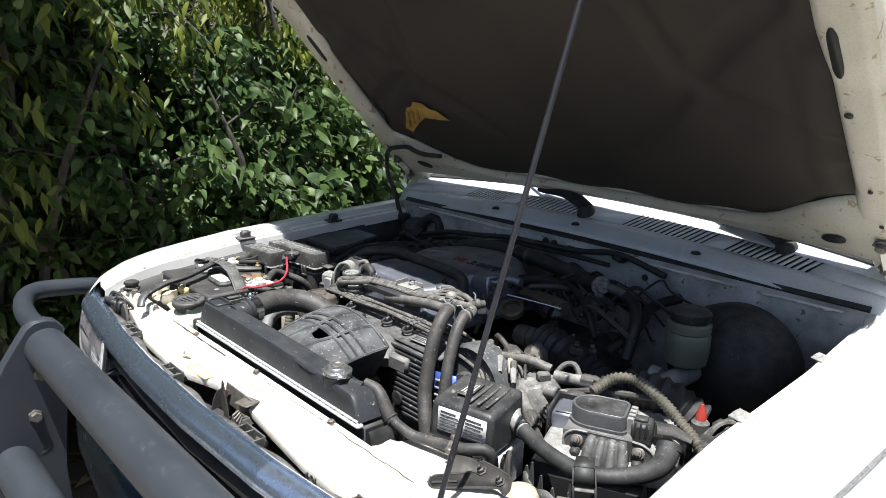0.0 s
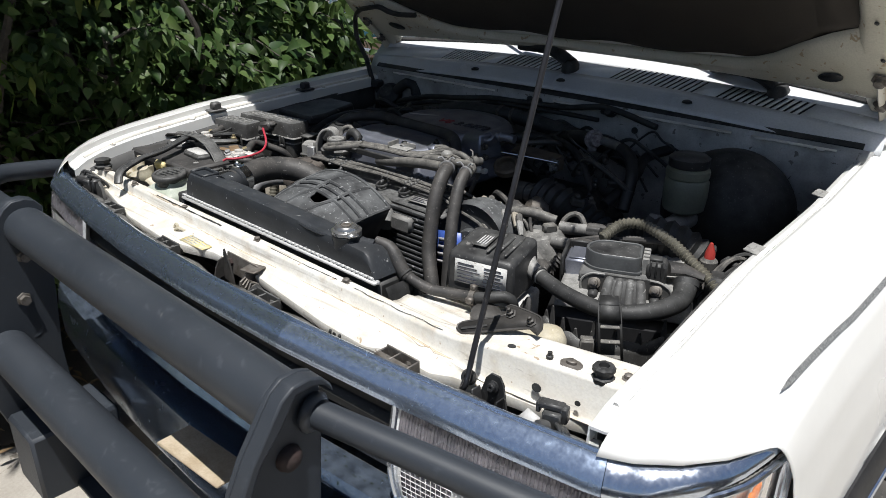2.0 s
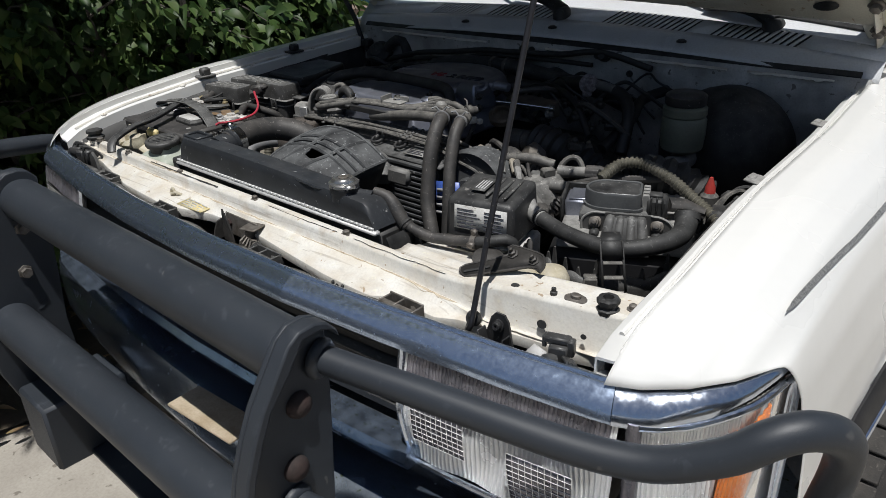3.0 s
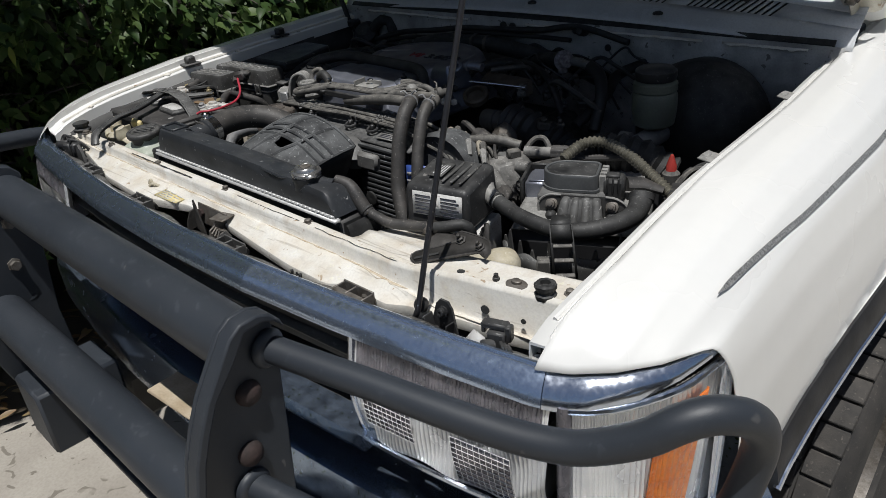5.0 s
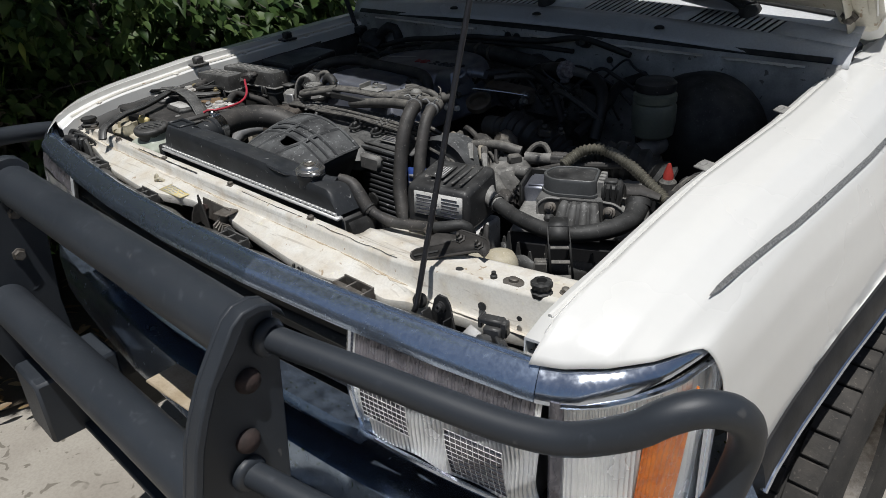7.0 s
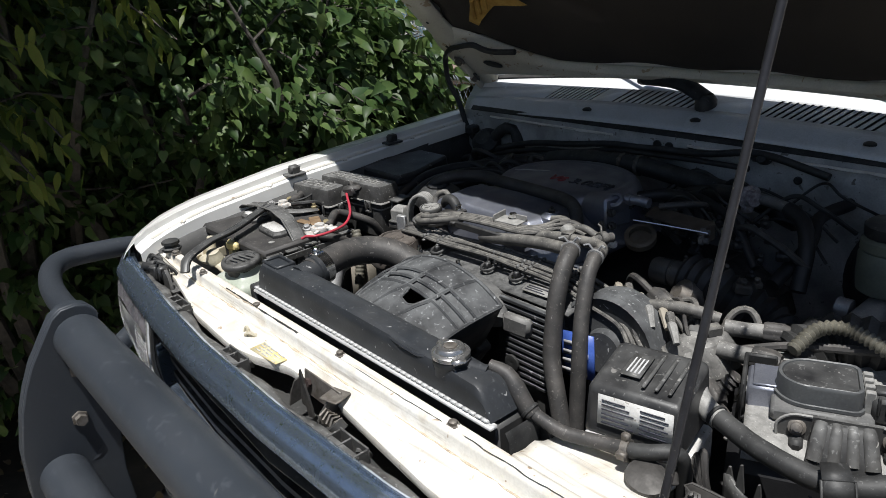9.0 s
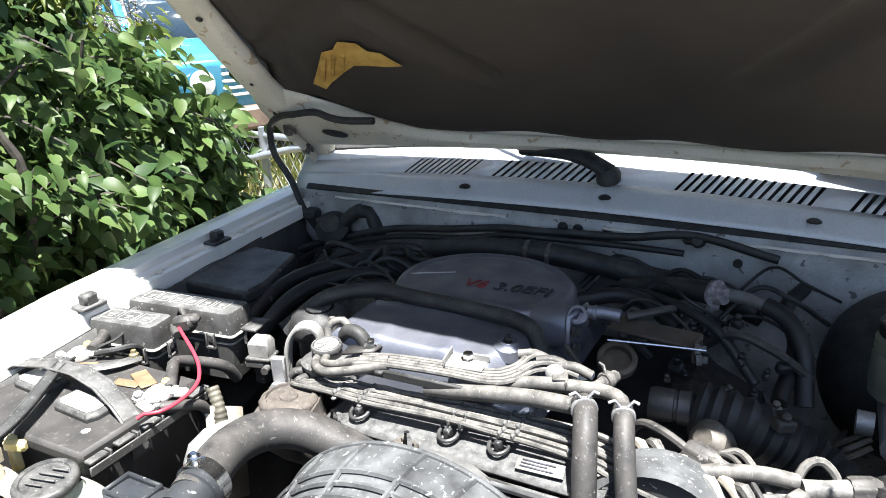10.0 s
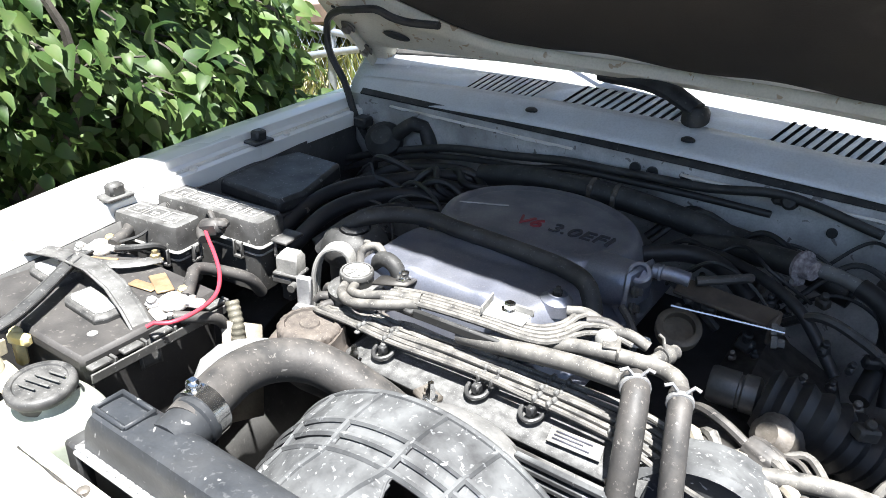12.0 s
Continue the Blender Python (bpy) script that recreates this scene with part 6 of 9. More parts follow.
    hh = part("heater_hose", s, rubber, engine, "thick dusty rubber heater hose")
    s = Shape()
    p0, p1 = Vector(pts[0]), Vector(pts[1])
    u_ = (p1 - p0).normalized()
    s.lathe([(r, 0), (r + 0.0016, 0.0004), (r + 0.0016, 0.0055), (r, 0.006)], p0 + u_ * 0.008, u_, 20)
    side_ = u_.cross(Vector((0, 0, 1))).normalized()
    for sd in (-1, 1):
        q0 = p0 + u_ * 0.011 + side_ * sd * 0.004 + Vector((0, 0, r + 0.001))
        s.tube([q0, q0 + side_ * sd * 0.006 + Vector((0, 0, 0.007)), q0 + side_ * sd * 0.012 + Vector((0, -0.002, 0.005))], 0.0018, 6)
    part("wire_clamp", s, alloy, hh, "sprung wire hose clamp")
s = Shape()
s.tube([(0.094, 0.643, 1.071), (0.106, 0.65, 1.072), (0.113, 0.664, 1.073), (0.12, 0.682, 1.072)], [0.0065, 0.0065, 0.0075, 0.0075], 12, step=0.005)
s.lathe([(0.0098, 0), (0.0108, 0.001), (0.0108, 0.01), (0.0095, 0.011)], (0.112, 0.662, 1.073), (0.35, 0.95, 0), 14)
s.tube([(0.113, 0.664, 1.083), (0.109, 0.668, 1.091), (0.104, 0.667, 1.094)], 0.0018, 6)
part("elbow", s, cable_grey, engine, "pale clamped branch hose")
s = Shape()
s.lathe([(0.0075, -0.004), (0.0105, 0.002), (0.0118, 0.008), (0.0105, 0.014), (0.006, 0.0175), (0, 0.018)], (0.056, 0.652, 1.068), (0.1, 0.1, 1), 18)
part("rubber_blank", s, pale_plastic, engine, "pale round rubber blanking cap")
s = Shape()
s.box((0.066, 0.644, 1.0795), (0.018, 0.02, 0.003), 0.001, rz=20).box((0.074, 0.641, 1.075), (0.003, 0.02, 0.012), 0.001, rz=20)
part("pipe_strap", s, cable_grey, engine)
# front pulley housing with a blue sticker
s = Shape()
s.lathe([(0.0, 0.0), (0.03, 0.0), (0.034, 0.012), (0.06, 0.014), (0.078, 0.006), (0.084, 0.012), (0.084, 0.06)], (0.197, 0.556, 0.953), (-0.05, 1, -0.12), 40)
part("pulley_housing", s, shroud_plastic, engine, "round dusty alternator-belt housing")
nrm = Vector((-0.15, -1, 0.25)).normalized()
s = Shape()
s.add([(0.142, 0.536, 0.908), (0.204, 0.535, 0.92), (0.196, 0.541, 0.985), (0.14, 0.542, 0.976)], [(0, 1, 2, 3)])
stk = part("blue_sticker", s, blue_label, engine, "blue sticker with white print", thick=0.002)
for k in range(4):
    s = Shape()
    z = 0.916 + 0.014 * k
    s.add([(0.147, 0.5325 + 0.0012 * k, z), (0.192 - 0.01 * (k % 2), 0.5325 + 0.0012 * k, z + 0.006), (0.191 - 0.01 * (k % 2), 0.533 + 0.0012 * k, z + 0.013), (0.146, 0.533 + 0.0012 * k, z + 0.007)], [(0, 1, 2, 3)])
    part("print_bar", s, pale_ink, stk, thick=0.0006)

# intake plenum
def plenum(u, v):
    x, y = -0.315 + 0.345 * u, 0.632 + 0.41 * v
    # plan: a straight front chest and a broad round rear lobe, parted by a shallow valley
    right = 0.012 - 0.35 * max(0, 0.70 - y) + 0.06 * max(0, y - 0.7)
    front = min((x + 0.302) / 0.04, (right - x) / 0.05, (y - 0.642) / 0.03, (0.83 - y) / 0.05)
    rad = math.hypot((x + 0.142) / 0.168, (y - 0.888) / 0.148)
    rear = (1 - rad) / 0.2
    e = max(0.0, min(1.0, max(front, rear)))
    e = math.sin(e * math.pi / 2)
    f2, r2 = max(0, min(1, front)), max(0, min(1, (1 - rad) / 0.26))
    z = 0.985 + (1.063 - 0.985) * e + 0.006 * f2 * (1 - abs(2 * (y - 0.735) / 0.19)) + 0.012 * r2 * r2 * (3 - 2 * r2)
    z -= 0.011 * math.exp(-((y - 0.792 - 0.1 * (x + 0.14) ** 2) / 0.014) ** 2) * e
    for q, w in ((0.7, 0.035), (0.9, 0.03)):
        z -= 0.0028 * math.exp(-((rad - q) / w) ** 2) * e * (1 if y > 0.82 else 0)
    for rx in (-0.2, -0.1):
        z += 0.002 * math.exp(-((x - rx) / 0.012) ** 2) * f2
    return (x, y, z)


s = Shape()
s.sheet(plenum, 110, 130)
pln = part("intake_plenum", s, clean_alloy, engine, "large rounded alloy intake plenum with raised lettering", smooth=60)
s = Shape()
s.lathe([(0.021, -0.01), (0.019, 0.004), (0.0125, 0.009), (0.0115, 0.012), (0.0105, 0.0125), (0.0095, 0.009), (0, 0.009)], (-0.027, 0.711, 1.063), (0.06, 0, 1), 24)
part("sensor_boss", s, clean_alloy, pln)
s = Shape()
s.lathe([(0.006, 0), (0.006, 0.005), (0.003, 0.0065), (0.003, 0.01), (0, 0.01)], (-0.027, 0.711, 1.073), (0.06, 0, 1), 8)
part("sensor_tip", s, rubber_dark, pln)
lean = Matrix.Rotation(radians(4), 4, 'Z') @ Matrix.Rotation(radians(2.5), 4, 'X') @ Matrix(((1, 0.18, 0, 0), (0, 1, 0, 0), (0, 0, 1, 0), (0, 0, 0, 1)))
text_part("v6_letters", "V6", 0.036, Matrix.Translation((-0.166, 0.852, 1.0745)) @ lean, red_ink, pln, "raised red letters", 0.0022)
text_part("efi_letters", "3.0EFI", 0.036, Matrix.Translation((-0.116, 0.8555, 1.0745)) @ lean, dark_print, pln, "raised dark letters", 0.0022)
for k in range(5):
    s = Shape()
    s.box((-0.252 + 0.012 * k, 0.868 + 0.006 * k, 1.0755), (0.0022, 0.024 if k % 2 else 0.018, 0.0016), 0.0005, rz=-58)
    part("cast_mark", s, pale_ink, pln)
# throttle body: flanged bore, its shaft and the bright stub pipe
s = Shape()
s.tube([(-0.02, 0.822, 1.05), (0.012, 0.815, 1.058), (0.03, 0.812, 1.06)], [0.034, 0.029, 0.027], 22, step=0.006)
s.box((0.032, 0.812, 1.06), (0.008, 0.062, 0.056), 0.004, rz=-10)
tb = part("throttle_body", s, clean_alloy, engine, "alloy throttle body")
s = Shape()
s.lathe([(0.0145, -0.012), (0.0145, 0.006), (0.0125, 0.008), (0.0088, 0.0082), (0.0085, 0.0), (0, 0.0)], (0.034, 0.806, 1.079), (0.1, -0.62, 0.78), 22)
part("port_ring", s, clean_alloy, tb, "round open alloy port")
s = Shape()
s.tube([(0.045, 0.82, 1.082), (0.065, 0.822, 1.084), (0.088, 0.824, 1.082)], 0.0088, 16, step=0.006)
s.lathe([(0.0088, 0), (0.0105, 0.001), (0.0105, 0.004), (0.0088, 0.005)], (0.052, 0.82, 1.083), (1, 0.05, 0), 18)
part("stub_pipe", s, clean_alloy, tb, "short bright alloy stub pipe")
for bx, by, bz in ((0.036, 0.788, 1.064), (0.036, 0.84, 1.064), (0.036, 0.79, 1.04)):
    s = Shape()
    s.lathe([(0.008, 0), (0.008, 0.003), (0.0055, 0.004), (0.0055, 0.009), (0, 0.0095)], (bx, by, bz), (0.9, -0.1, 0.3), 6)
    part("bolt", s, dark_steel, tb)
s = Shape()
s.lathe([(0.026, 0.0), (0.0265, 0.012), (0.0225, 0.0145), (0.0185, 0.014), (0.018, 0.004), (0, 0.004)], (0.092, 0.797, 1.026), (0.18, -0.45, 0.85), 28)
part("idle_flange", s, surface("brown_oxide_flange", (0.13, 0.11, 0.085), (0.08, 0.066, 0.05), 0.6, 0.3, scale=50, bump=0.12), engine, "round brown idle-valve flange")
s = Shape()
s.box((0.128, 0.848, 1.056), (0.12, 0.03, 0.006), 0.002, rz=-6, rx=20).box((0.186, 0.842, 1.046), (0.006, 0.034, 0.03), 0.002, rz=-6)
lb_ = part("linkage_bracket", s, surface("dull_brown_bracket", (0.11, 0.09, 0.07), (0.07, 0.055, 0.045), 0.6, 0.2, scale=40, bump=0.1), engine, "long dull brown linkage bracket")
s = Shape()
s.tube([(0.08, 0.792, 1.06), (0.125, 0.8, 1.06), (0.172, 0.812, 1.058), (0.2, 0.82, 1.056)], 0.0016, 6)
part("throttle_cable", s, bright, lb_, "thin bright throttle rod")
for cx_, cy_, cz_ in ((0.186, 0.822, 1.054), (0.19, 0.812, 1.044)):
    s = Shape()
    s.lathe([(0.0075, 0), (0.0075, 0.006), (0.005, 0.007), (0.005, 0.014), (0, 0.014)], (cx_, cy_, cz_), (1, 0.2, 0.1), 6)
    part("cable_nut", s, outlet_alloy, lb_)
s = Shape()
s.lathe([(0.019, 0), (0.021, 0.004), (0.021, 0.03), (0.0185, 0.031), (0.0185, 0.034), (0.0215, 0.036), (0.0215, 0.05), (0.017, 0.054), (0, 0.054)], (0.146, 0.758, 1.002), (1, 0.06, 0.02), 24)
part("hose_joint", s, surface("dull_alloy_joint", (0.12, 0.12, 0.12), (0.08, 0.08, 0.08), 0.4, 0.4, scale=30, bump=0.05), engine, "pale ringed alloy hose joint")
s = Shape()
s.tube([(0.2, 0.762, 1.004), (0.26, 0.76, 0.995), (0.33, 0.77, 0.96), (0.39, 0.74, 0.93)], 0.038, 22, ribs=0.006, pitch=0.016)
part("intake_trunk", s, deep_black, engine, "fat black corrugated intake trunk")
s = Shape()
s.box((0.06, 0.74, 1.03), (0.02, 0.016, 0.012), 0.003, rz=30).box((0.07, 0.752, 1.026), (0.01, 0.012, 0.01), 0.002)
part("white_plug", s, label_white, engine, "small white wiring plug")
for pts, r in (([(-0.002, 0.742, 1.062), (0.006, 0.738, 1.06), (0.01, 0.732, 1.04), (0.012, 0.726, 1.0)], 0.004), ([(0.03, 0.77, 1.05), (0.05, 0.755, 1.04), (0.06, 0.745, 1.02), (0.05, 0.73, 0.98)], 0.0045), ([(0.09, 0.85, 1.07), (0.12, 0.87, 1.074), (0.14, 0.9, 1.07), (0.13, 0.94, 1.05)], 0.006)):
    s = Shape()
    s.tube(pts, r, 8, step=0.008)
    part("thin_hose", s, rubber, engine)
# hoses and harness over the rear
REAR = (
    ([(-0.7, 1.07, 0.975), (-0.635, 1.085, 1.0), (-0.524, 1.09, 1.036), (-0.423, 1.092, 1.061), (-0.308, 1.092, 1.074), (-0.203, 1.095, 1.088), (-0.124, 1.095, 1.091), (-0.087, 1.097, 1.093), (0.026, 1.1, 1.098), (0.133, 1.104, 1.112), (0.26, 1.1, 1.09)], 0.007, rubber_dark, "black taped wiring loom along the firewall"),
    ([(-0.66, 1.07, 0.97), (-0.6, 1.08, 1.0), (-0.5, 1.085, 1.03), (-0.4, 1.085, 1.05), (-0.28, 1.085, 1.062), (-0.19, 1.09, 1.078), (-0.1, 1.09, 1.082), (0.02, 1.09, 1.085), (0.12, 1.09, 1.085)], 0.0055, deep_black, "thin black loom"),
    ([(-0.34, 1.06, 1.04), (-0.25, 1.06, 1.058), (-0.185, 1.06, 1.062), (-0.09, 1.06, 1.064), (0.0, 1.06, 1.056), (0.085, 1.055, 1.048), (0.165, 1.04, 1.046), (0.25, 1.02, 1.03)], 0.019, rubber_dark, "fat black hose behind the plenum"),
    ([(0.04, 1.03, 1.035), (0.1, 1.01, 1.055), (0.15, 0.985, 1.068), (0.186, 0.968, 1.074)], 0.0165, rubber_dark, "black heater hose"),
    ([(0.19, 0.974, 1.075), (0.212, 0.972, 1.074), (0.235, 0.97, 1.072), (0.262, 0.962, 1.068)], 0.0095, outlet_alloy, "dull metal heater pipe"),
    ([(0.255, 0.964, 1.069), (0.285, 0.95, 1.06), (0.31, 0.92, 1.03), (0.32, 0.88, 0.97)], 0.0125, deep_black, ""),
    ([(-0.5, 0.735, 1.0), (-0.5, 0.815, 1.028), (-0.485, 0.885, 1.036), (-0.445, 0.955, 1.036), (-0.4, 1.02, 1.036), (-0.34, 1.06, 1.03)], 0.011, deep_black, ""),
    ([(-0.46, 0.71, 0.99), (-0.45, 0.79, 1.028), (-0.425, 0.87, 1.036), (-0.36, 0.94, 1.035), (-0.3, 0.985, 1.03)], 0.013, deep_black, ""),
    ([(-0.43, 0.74, 1.0), (-0.4, 0.81, 1.03), (-0.36, 0.87, 1.036), (-0.31, 0.92, 1.03)], 0.0095, deep_black, ""),
    ([(-0.55, 0.85, 0.99), (-0.5, 0.93, 1.02), (-0.43, 0.99, 1.03), (-0.36, 1.0, 1.032), (-0.3, 1.03, 1.028)], 0.009, deep_black, ""),
    ([(-0.58, 0.95, 0.98), (-0.52, 1.02, 1.015), (-0.45, 1.05, 1.03), (-0.36, 1.055, 1.04), (-0.3, 1.02, 1.02)], 0.0085, deep_black, ""),
    ([(-0.44, 1.07, 1.02), (-0.37, 1.03, 1.046), (-0.32, 0.98, 1.05), (-0.26, 1.02, 1.04), (-0.2, 1.05, 1.03)], 0.006, deep_black, ""),
    ([(-0.38, 0.7, 1.02), (-0.34, 0.72, 1.068), (-0.3, 0.748, 1.082), (-0.248, 0.77, 1.084), (-0.209, 0.768, 1.083), (-0.122, 0.766, 1.082), (-0.039, 0.757, 1.082), (-0.003, 0.742, 1.076), (0.012, 0.73, 1.05)], 0.0115, rubber_dark, "thick black hose lying over the plenum"),
    ([(0.0, 0.92, 1.05), (0.05, 0.94, 1.06), (0.1, 0.93, 1.06), (0.15, 0.9, 1.04)], 0.012, deep_black, ""),
    ([(0.02, 0.98, 1.04), (0.07, 0.97, 1.056), (0.13, 0.94, 1.062), (0.2, 0.9, 1.05), (0.26, 0.86, 1.0)], 0.0075, deep_black, ""),
    ([(0.3, 1.1, 1.05), (0.28, 1.03, 1.04), (0.3, 0.95, 1.02), (0.29, 0.86, 0.98)], 0.011, deep_black, ""),
)
for pts, r, mt, nm in REAR:
    s = Shape()
    s.tube(pts, r, 12, step=0.012)
    part("pipe" if mt is outlet_alloy else "hose", s, mt, engine, nm)
s = Shape()
s.lathe([(0.0125, 0), (0.02, 0.001), (0.021, 0.006), (0.015, 0.009), (0.0125, 0.022)], (0.184, 0.969, 1.075), (0.82, -0.5, 0.05), 18)
s.box((0.186, 0.966, 1.058), (0.012, 0.02, 0.02), 0.003, rz=-30)
part("pipe_flange", s, surface("white_corrosion", (0.3, 0.28, 0.29), (0.14, 0.12, 0.13), 0.8, 0.0, scale=160, bump=0.5), engine, "crusted white pipe flange")
for bx, by, bz in ((-0.14, 1.056, 1.086), (-0.1, 1.058, 1.086), (0.09, 1.055, 1.064), (0.12, 1.052, 1.06)):
    s = Shape()
    s.lathe([(0.0196, 0), (0.0212, 0.0006), (0.0212, 0.007), (0.0196, 0.0076)], (bx, 1.06, bz - 0.022), (1, 0, 0), 18)
    s.box((bx + 0.004, by - 0.014, bz - 0.012), (0.009, 0.008, 0.01), 0.002)
    part("hose_clamp", s, steel, engine)
s = Shape()
s.lathe([(0.011, 0), (0.012, 0.006), (0.012, 0.018), (0.008, 0.024), (0.0, 0.025)], (0.138, 1.12, 1.1), (0, -1, 0.3), 14)
s.box((0.13, 1.112, 1.104), (0.034, 0.02, 0.018), 0.005)
part("firewall_plug", s, rubber_dark, engine, "black plug on the firewall")
rq = random.Random(11)
for k in range(30):
    bx, by = rq.uniform(0.06, 0.3), rq.uniform(0.72, 1.06)
    if by < 0.84 and bx < 0.2:
        by += 0.12
    bz, sz = 1.015 + rq.uniform(-0.03, 0.03), rq.uniform(0.01, 0.022)
    s = Shape()
    s.box((bx, by, bz), (sz, sz * rq.uniform(0.5, 1.4), sz * 0.8), 0.003, rz=rq.uniform(0, 180), rx=rq.uniform(-30, 30))
    s.lathe([(sz * 0.3, 0), (sz * 0.3, sz * 0.5), (sz * 0.2, sz * 0.6), (0, sz * 0.6)], (bx, by, bz + sz * 0.3), (rq.uniform(-0.5, 0.5), -0.4, 1), 8)
    part("sensor", s, rq.choice((deep_black, deep_black, dark_steel, steel)), engine)
for k in range(26):
    left = k % 2 == 0
    bx, by, bz = (rq.uniform(-0.52, -0.33), rq.uniform(0.84, 1.06), 1.0) if left else (rq.uniform(0.02, 0.3), rq.uniform(0.86, 1.08), 1.02)
    bz += rq.uniform(0.0, 0.04)
    s = Shape()
    s.tube([(bx - 0.07, by + rq.uniform(-0.04, 0.04), bz - 0.03), (bx - 0.02, by + rq.uniform(-0.02, 0.03), bz + 0.02), (bx + 0.03, by + rq.uniform(-0.03, 0.02), bz + 0.012), (bx + 0.08, by + rq.uniform(-0.05, 0.05), bz - 0.03)], rq.choice((0.0025, 0.004, 0.006)), 7)
    part("rear_wire", s, rq.choice((deep_black, deep_black, rubber_dark, rubber)), engine)
# oil filler
s = Shape()
s.tube([(-0.2, 0.6, 0.93), (-0.255, 0.565, 0.96), (-0.27, 0.556, 0.99)], [0.03, 0.04, 0.052], 20)
s.lathe([(0.05, -0.012), (0.051, 0.0), (0.044, 0.01), (0.036, 0.016)], (-0.27, 0.556, 0.985), seg=28)
part("oil_filler", s, rusty_cap, engine, "rust-brown oil filler neck")
s = Shape()
s.lathe([(0.036, 0), (0.0375, 0.003), (0.0375, 0.014), (0.034, 0.018), (0.029, 0.019), (0.028, 0.016), (0.012, 0.016), (0.011, 0.018), (0.0, 0.018)], (-0.266, 0.557, 1.001), seg=96, wave=0.025, waves=16)
part("oil_cap", s, rusty_cap, engine, "ribbed brown oil filler cap")
s = Shape()
s.tube([(-0.3, 0.54, 0.975), (-0.345, 0.515, 0.968), (-0.37, 0.49, 0.95), (-0.36, 0.46, 0.9)], 0.014, 12)
part("filler_tube", s, alloy, engine)

# power steering reservoir
ps = thing("fluid_reservoir", (-0.336, 0.722, 0.94), "round dusty black fluid reservoir with a screw cap", "reservoir")
s = Shape()
s.lathe([(0.03, 0), (0.036, 0.02), (0.037, 0.07), (0.046, 0.078), (0.0475, 0.088), (0.043, 0.102), (0.032, 0.112), (0.022, 0.116), (0.02, 0.112)], (-0.338, 0.727, 0.948), (0.04, -0.08, 1), 36)
part("body", s, rubber_dark, ps)
s = Shape()
s.lathe([(0.0185, 0), (0.0195, 0.002), (0.0195, 0.008), (0.0175, 0.01), (0.012, 0.0102), (0.0115, 0.008), (0, 0.008)], (-0.3335, 0.718, 1.058), (0.04, -0.08, 1), 28, wave=0.04, waves=10)
part("cap", s, black_plastic, ps, "ribbed black screw cap")
# rear black box
bb = thing("control_box", (-0.58, 0.83, 0.92), "black plastic control box with a stepped sloping lid", "control box")
low = [(-0.66, 0.752), (-0.512, 0.748), (-0.505, 0.80), (-0.54, 0.925), (-0.64, 0.925), (-0.67, 0.83)]
s = Shape()
nl = len(low)
s.add([(x, y, 0.93) for x, y in low] + [(x, y, 1.02) for x, y in low], [tuple(range(nl)), tuple(range(nl, 2 * nl))] + [(i, (i + 1) % nl, nl + (i + 1) % nl, nl + i) for i in range(nl)])
part("case", s, black_plastic, bb, bevel=0.004)
s = Shape()
top = [(x * 0.985 - 0.009, y * 0.97 + 0.025) for x, y in low]
s.add([(x, y, 1.0205) for x, y in low] + [(x, y, 1.043 + 0.05 * (y - 0.75)) for x, y in top], [tuple(range(nl)), tuple(range(nl, 2 * nl))] + [(i, (i + 1) % nl, nl + (i + 1) % nl, nl + i) for i in range(nl)])
part("lid", s, black_plastic, bb, "smooth satin black sloping lid", bevel=0.006)
s = Shape()
s.lathe([(0.009, 0), (0.009, 0.004), (0.005, 0.005), (0.005, 0.01), (0, 0.01)], (-0.5, 0.79, 1.02), (0.9, -0.3, 0.2), 6)
s.box((-0.505, 0.79, 1.01), (0.012, 0.03, 0.02), 0.003)
part("lid_bolt", s, steel, bb)

# battery
bat = thing("battery", (-0.547, 0.455, 0.82), "dusty black car battery held by a plastic strap", "battery")
BQ = Matrix.Translation((-0.547, 0.455, 0)) @ Matrix.Rotation(radians(1), 4, 'Z')


def at_bat(x, y, z):
    p = BQ @ Vector((x, y, z))
    return (p.x, p.y, p.z)


s = Shape()
s.box(at_bat(0, 0, 0.91), (0.25, 0.18, 0.17), 0.006, rz=1)
s.box(at_bat(0, 0, 0.999), (0.26, 0.192, 0.02), 0.005, rz=1)
part("case", s, battery_black, bat)
for cx_, cy_, w in ((-0.066, -0.002, 0.072), (0.046, -0.02, 0.084)):
    s = Shape()
    lo = [(-w / 2, -0.017), (-w / 2 + 0.012, -0.024), (w / 2 - 0.006, -0.024), (w / 2, -0.012), (w / 2, 0.017), (-w / 2, 0.017)]
    rot = Matrix.Rotation(radians(-4), 2)
    lo = [rot @ Vector(p) for p in lo]
    n6 = len(lo)
    s.add([at_bat(cx_ + p.x, cy_ + p.y, 1.008) for p in lo] + [at_bat(cx_ + p.x, cy_ + p.y, 1.0145) for p in lo] + [at_bat(cx_ + p.x * 0.9, cy_ + p.y * 0.84, 1.0185) for p in lo],
          [tuple(range(n6))[::-1], tuple(range(2 * n6, 3 * n6))] + [(r * n6 + i, r * n6 + (i + 1) % n6, (r + 1) * n6 + (i + 1) % n6, (r + 1) * n6 + i) for r in (0, 1) for i in range(n6)])
    cc_ = part("cell_cap", s, cap_print, bat, "grey dusty vent cap with worn printing", bevel=0.0012)
    s = Shape()
    s.add([at_bat(cx_ + p.x * 0.8, cy_ + p.y * 0.72, 1.0192) for p in lo], [tuple(range(n6))])
    part("worn_label", s, label_white, cc_, "scuffed pale label", thick=0.0008)
s = Shape()
s.lathe([(0.006, 0), (0.006, 0.001), (0.004, 0.0015), (0, 0.0015)], at_bat(0.094, -0.058, 1.009), seg=16)
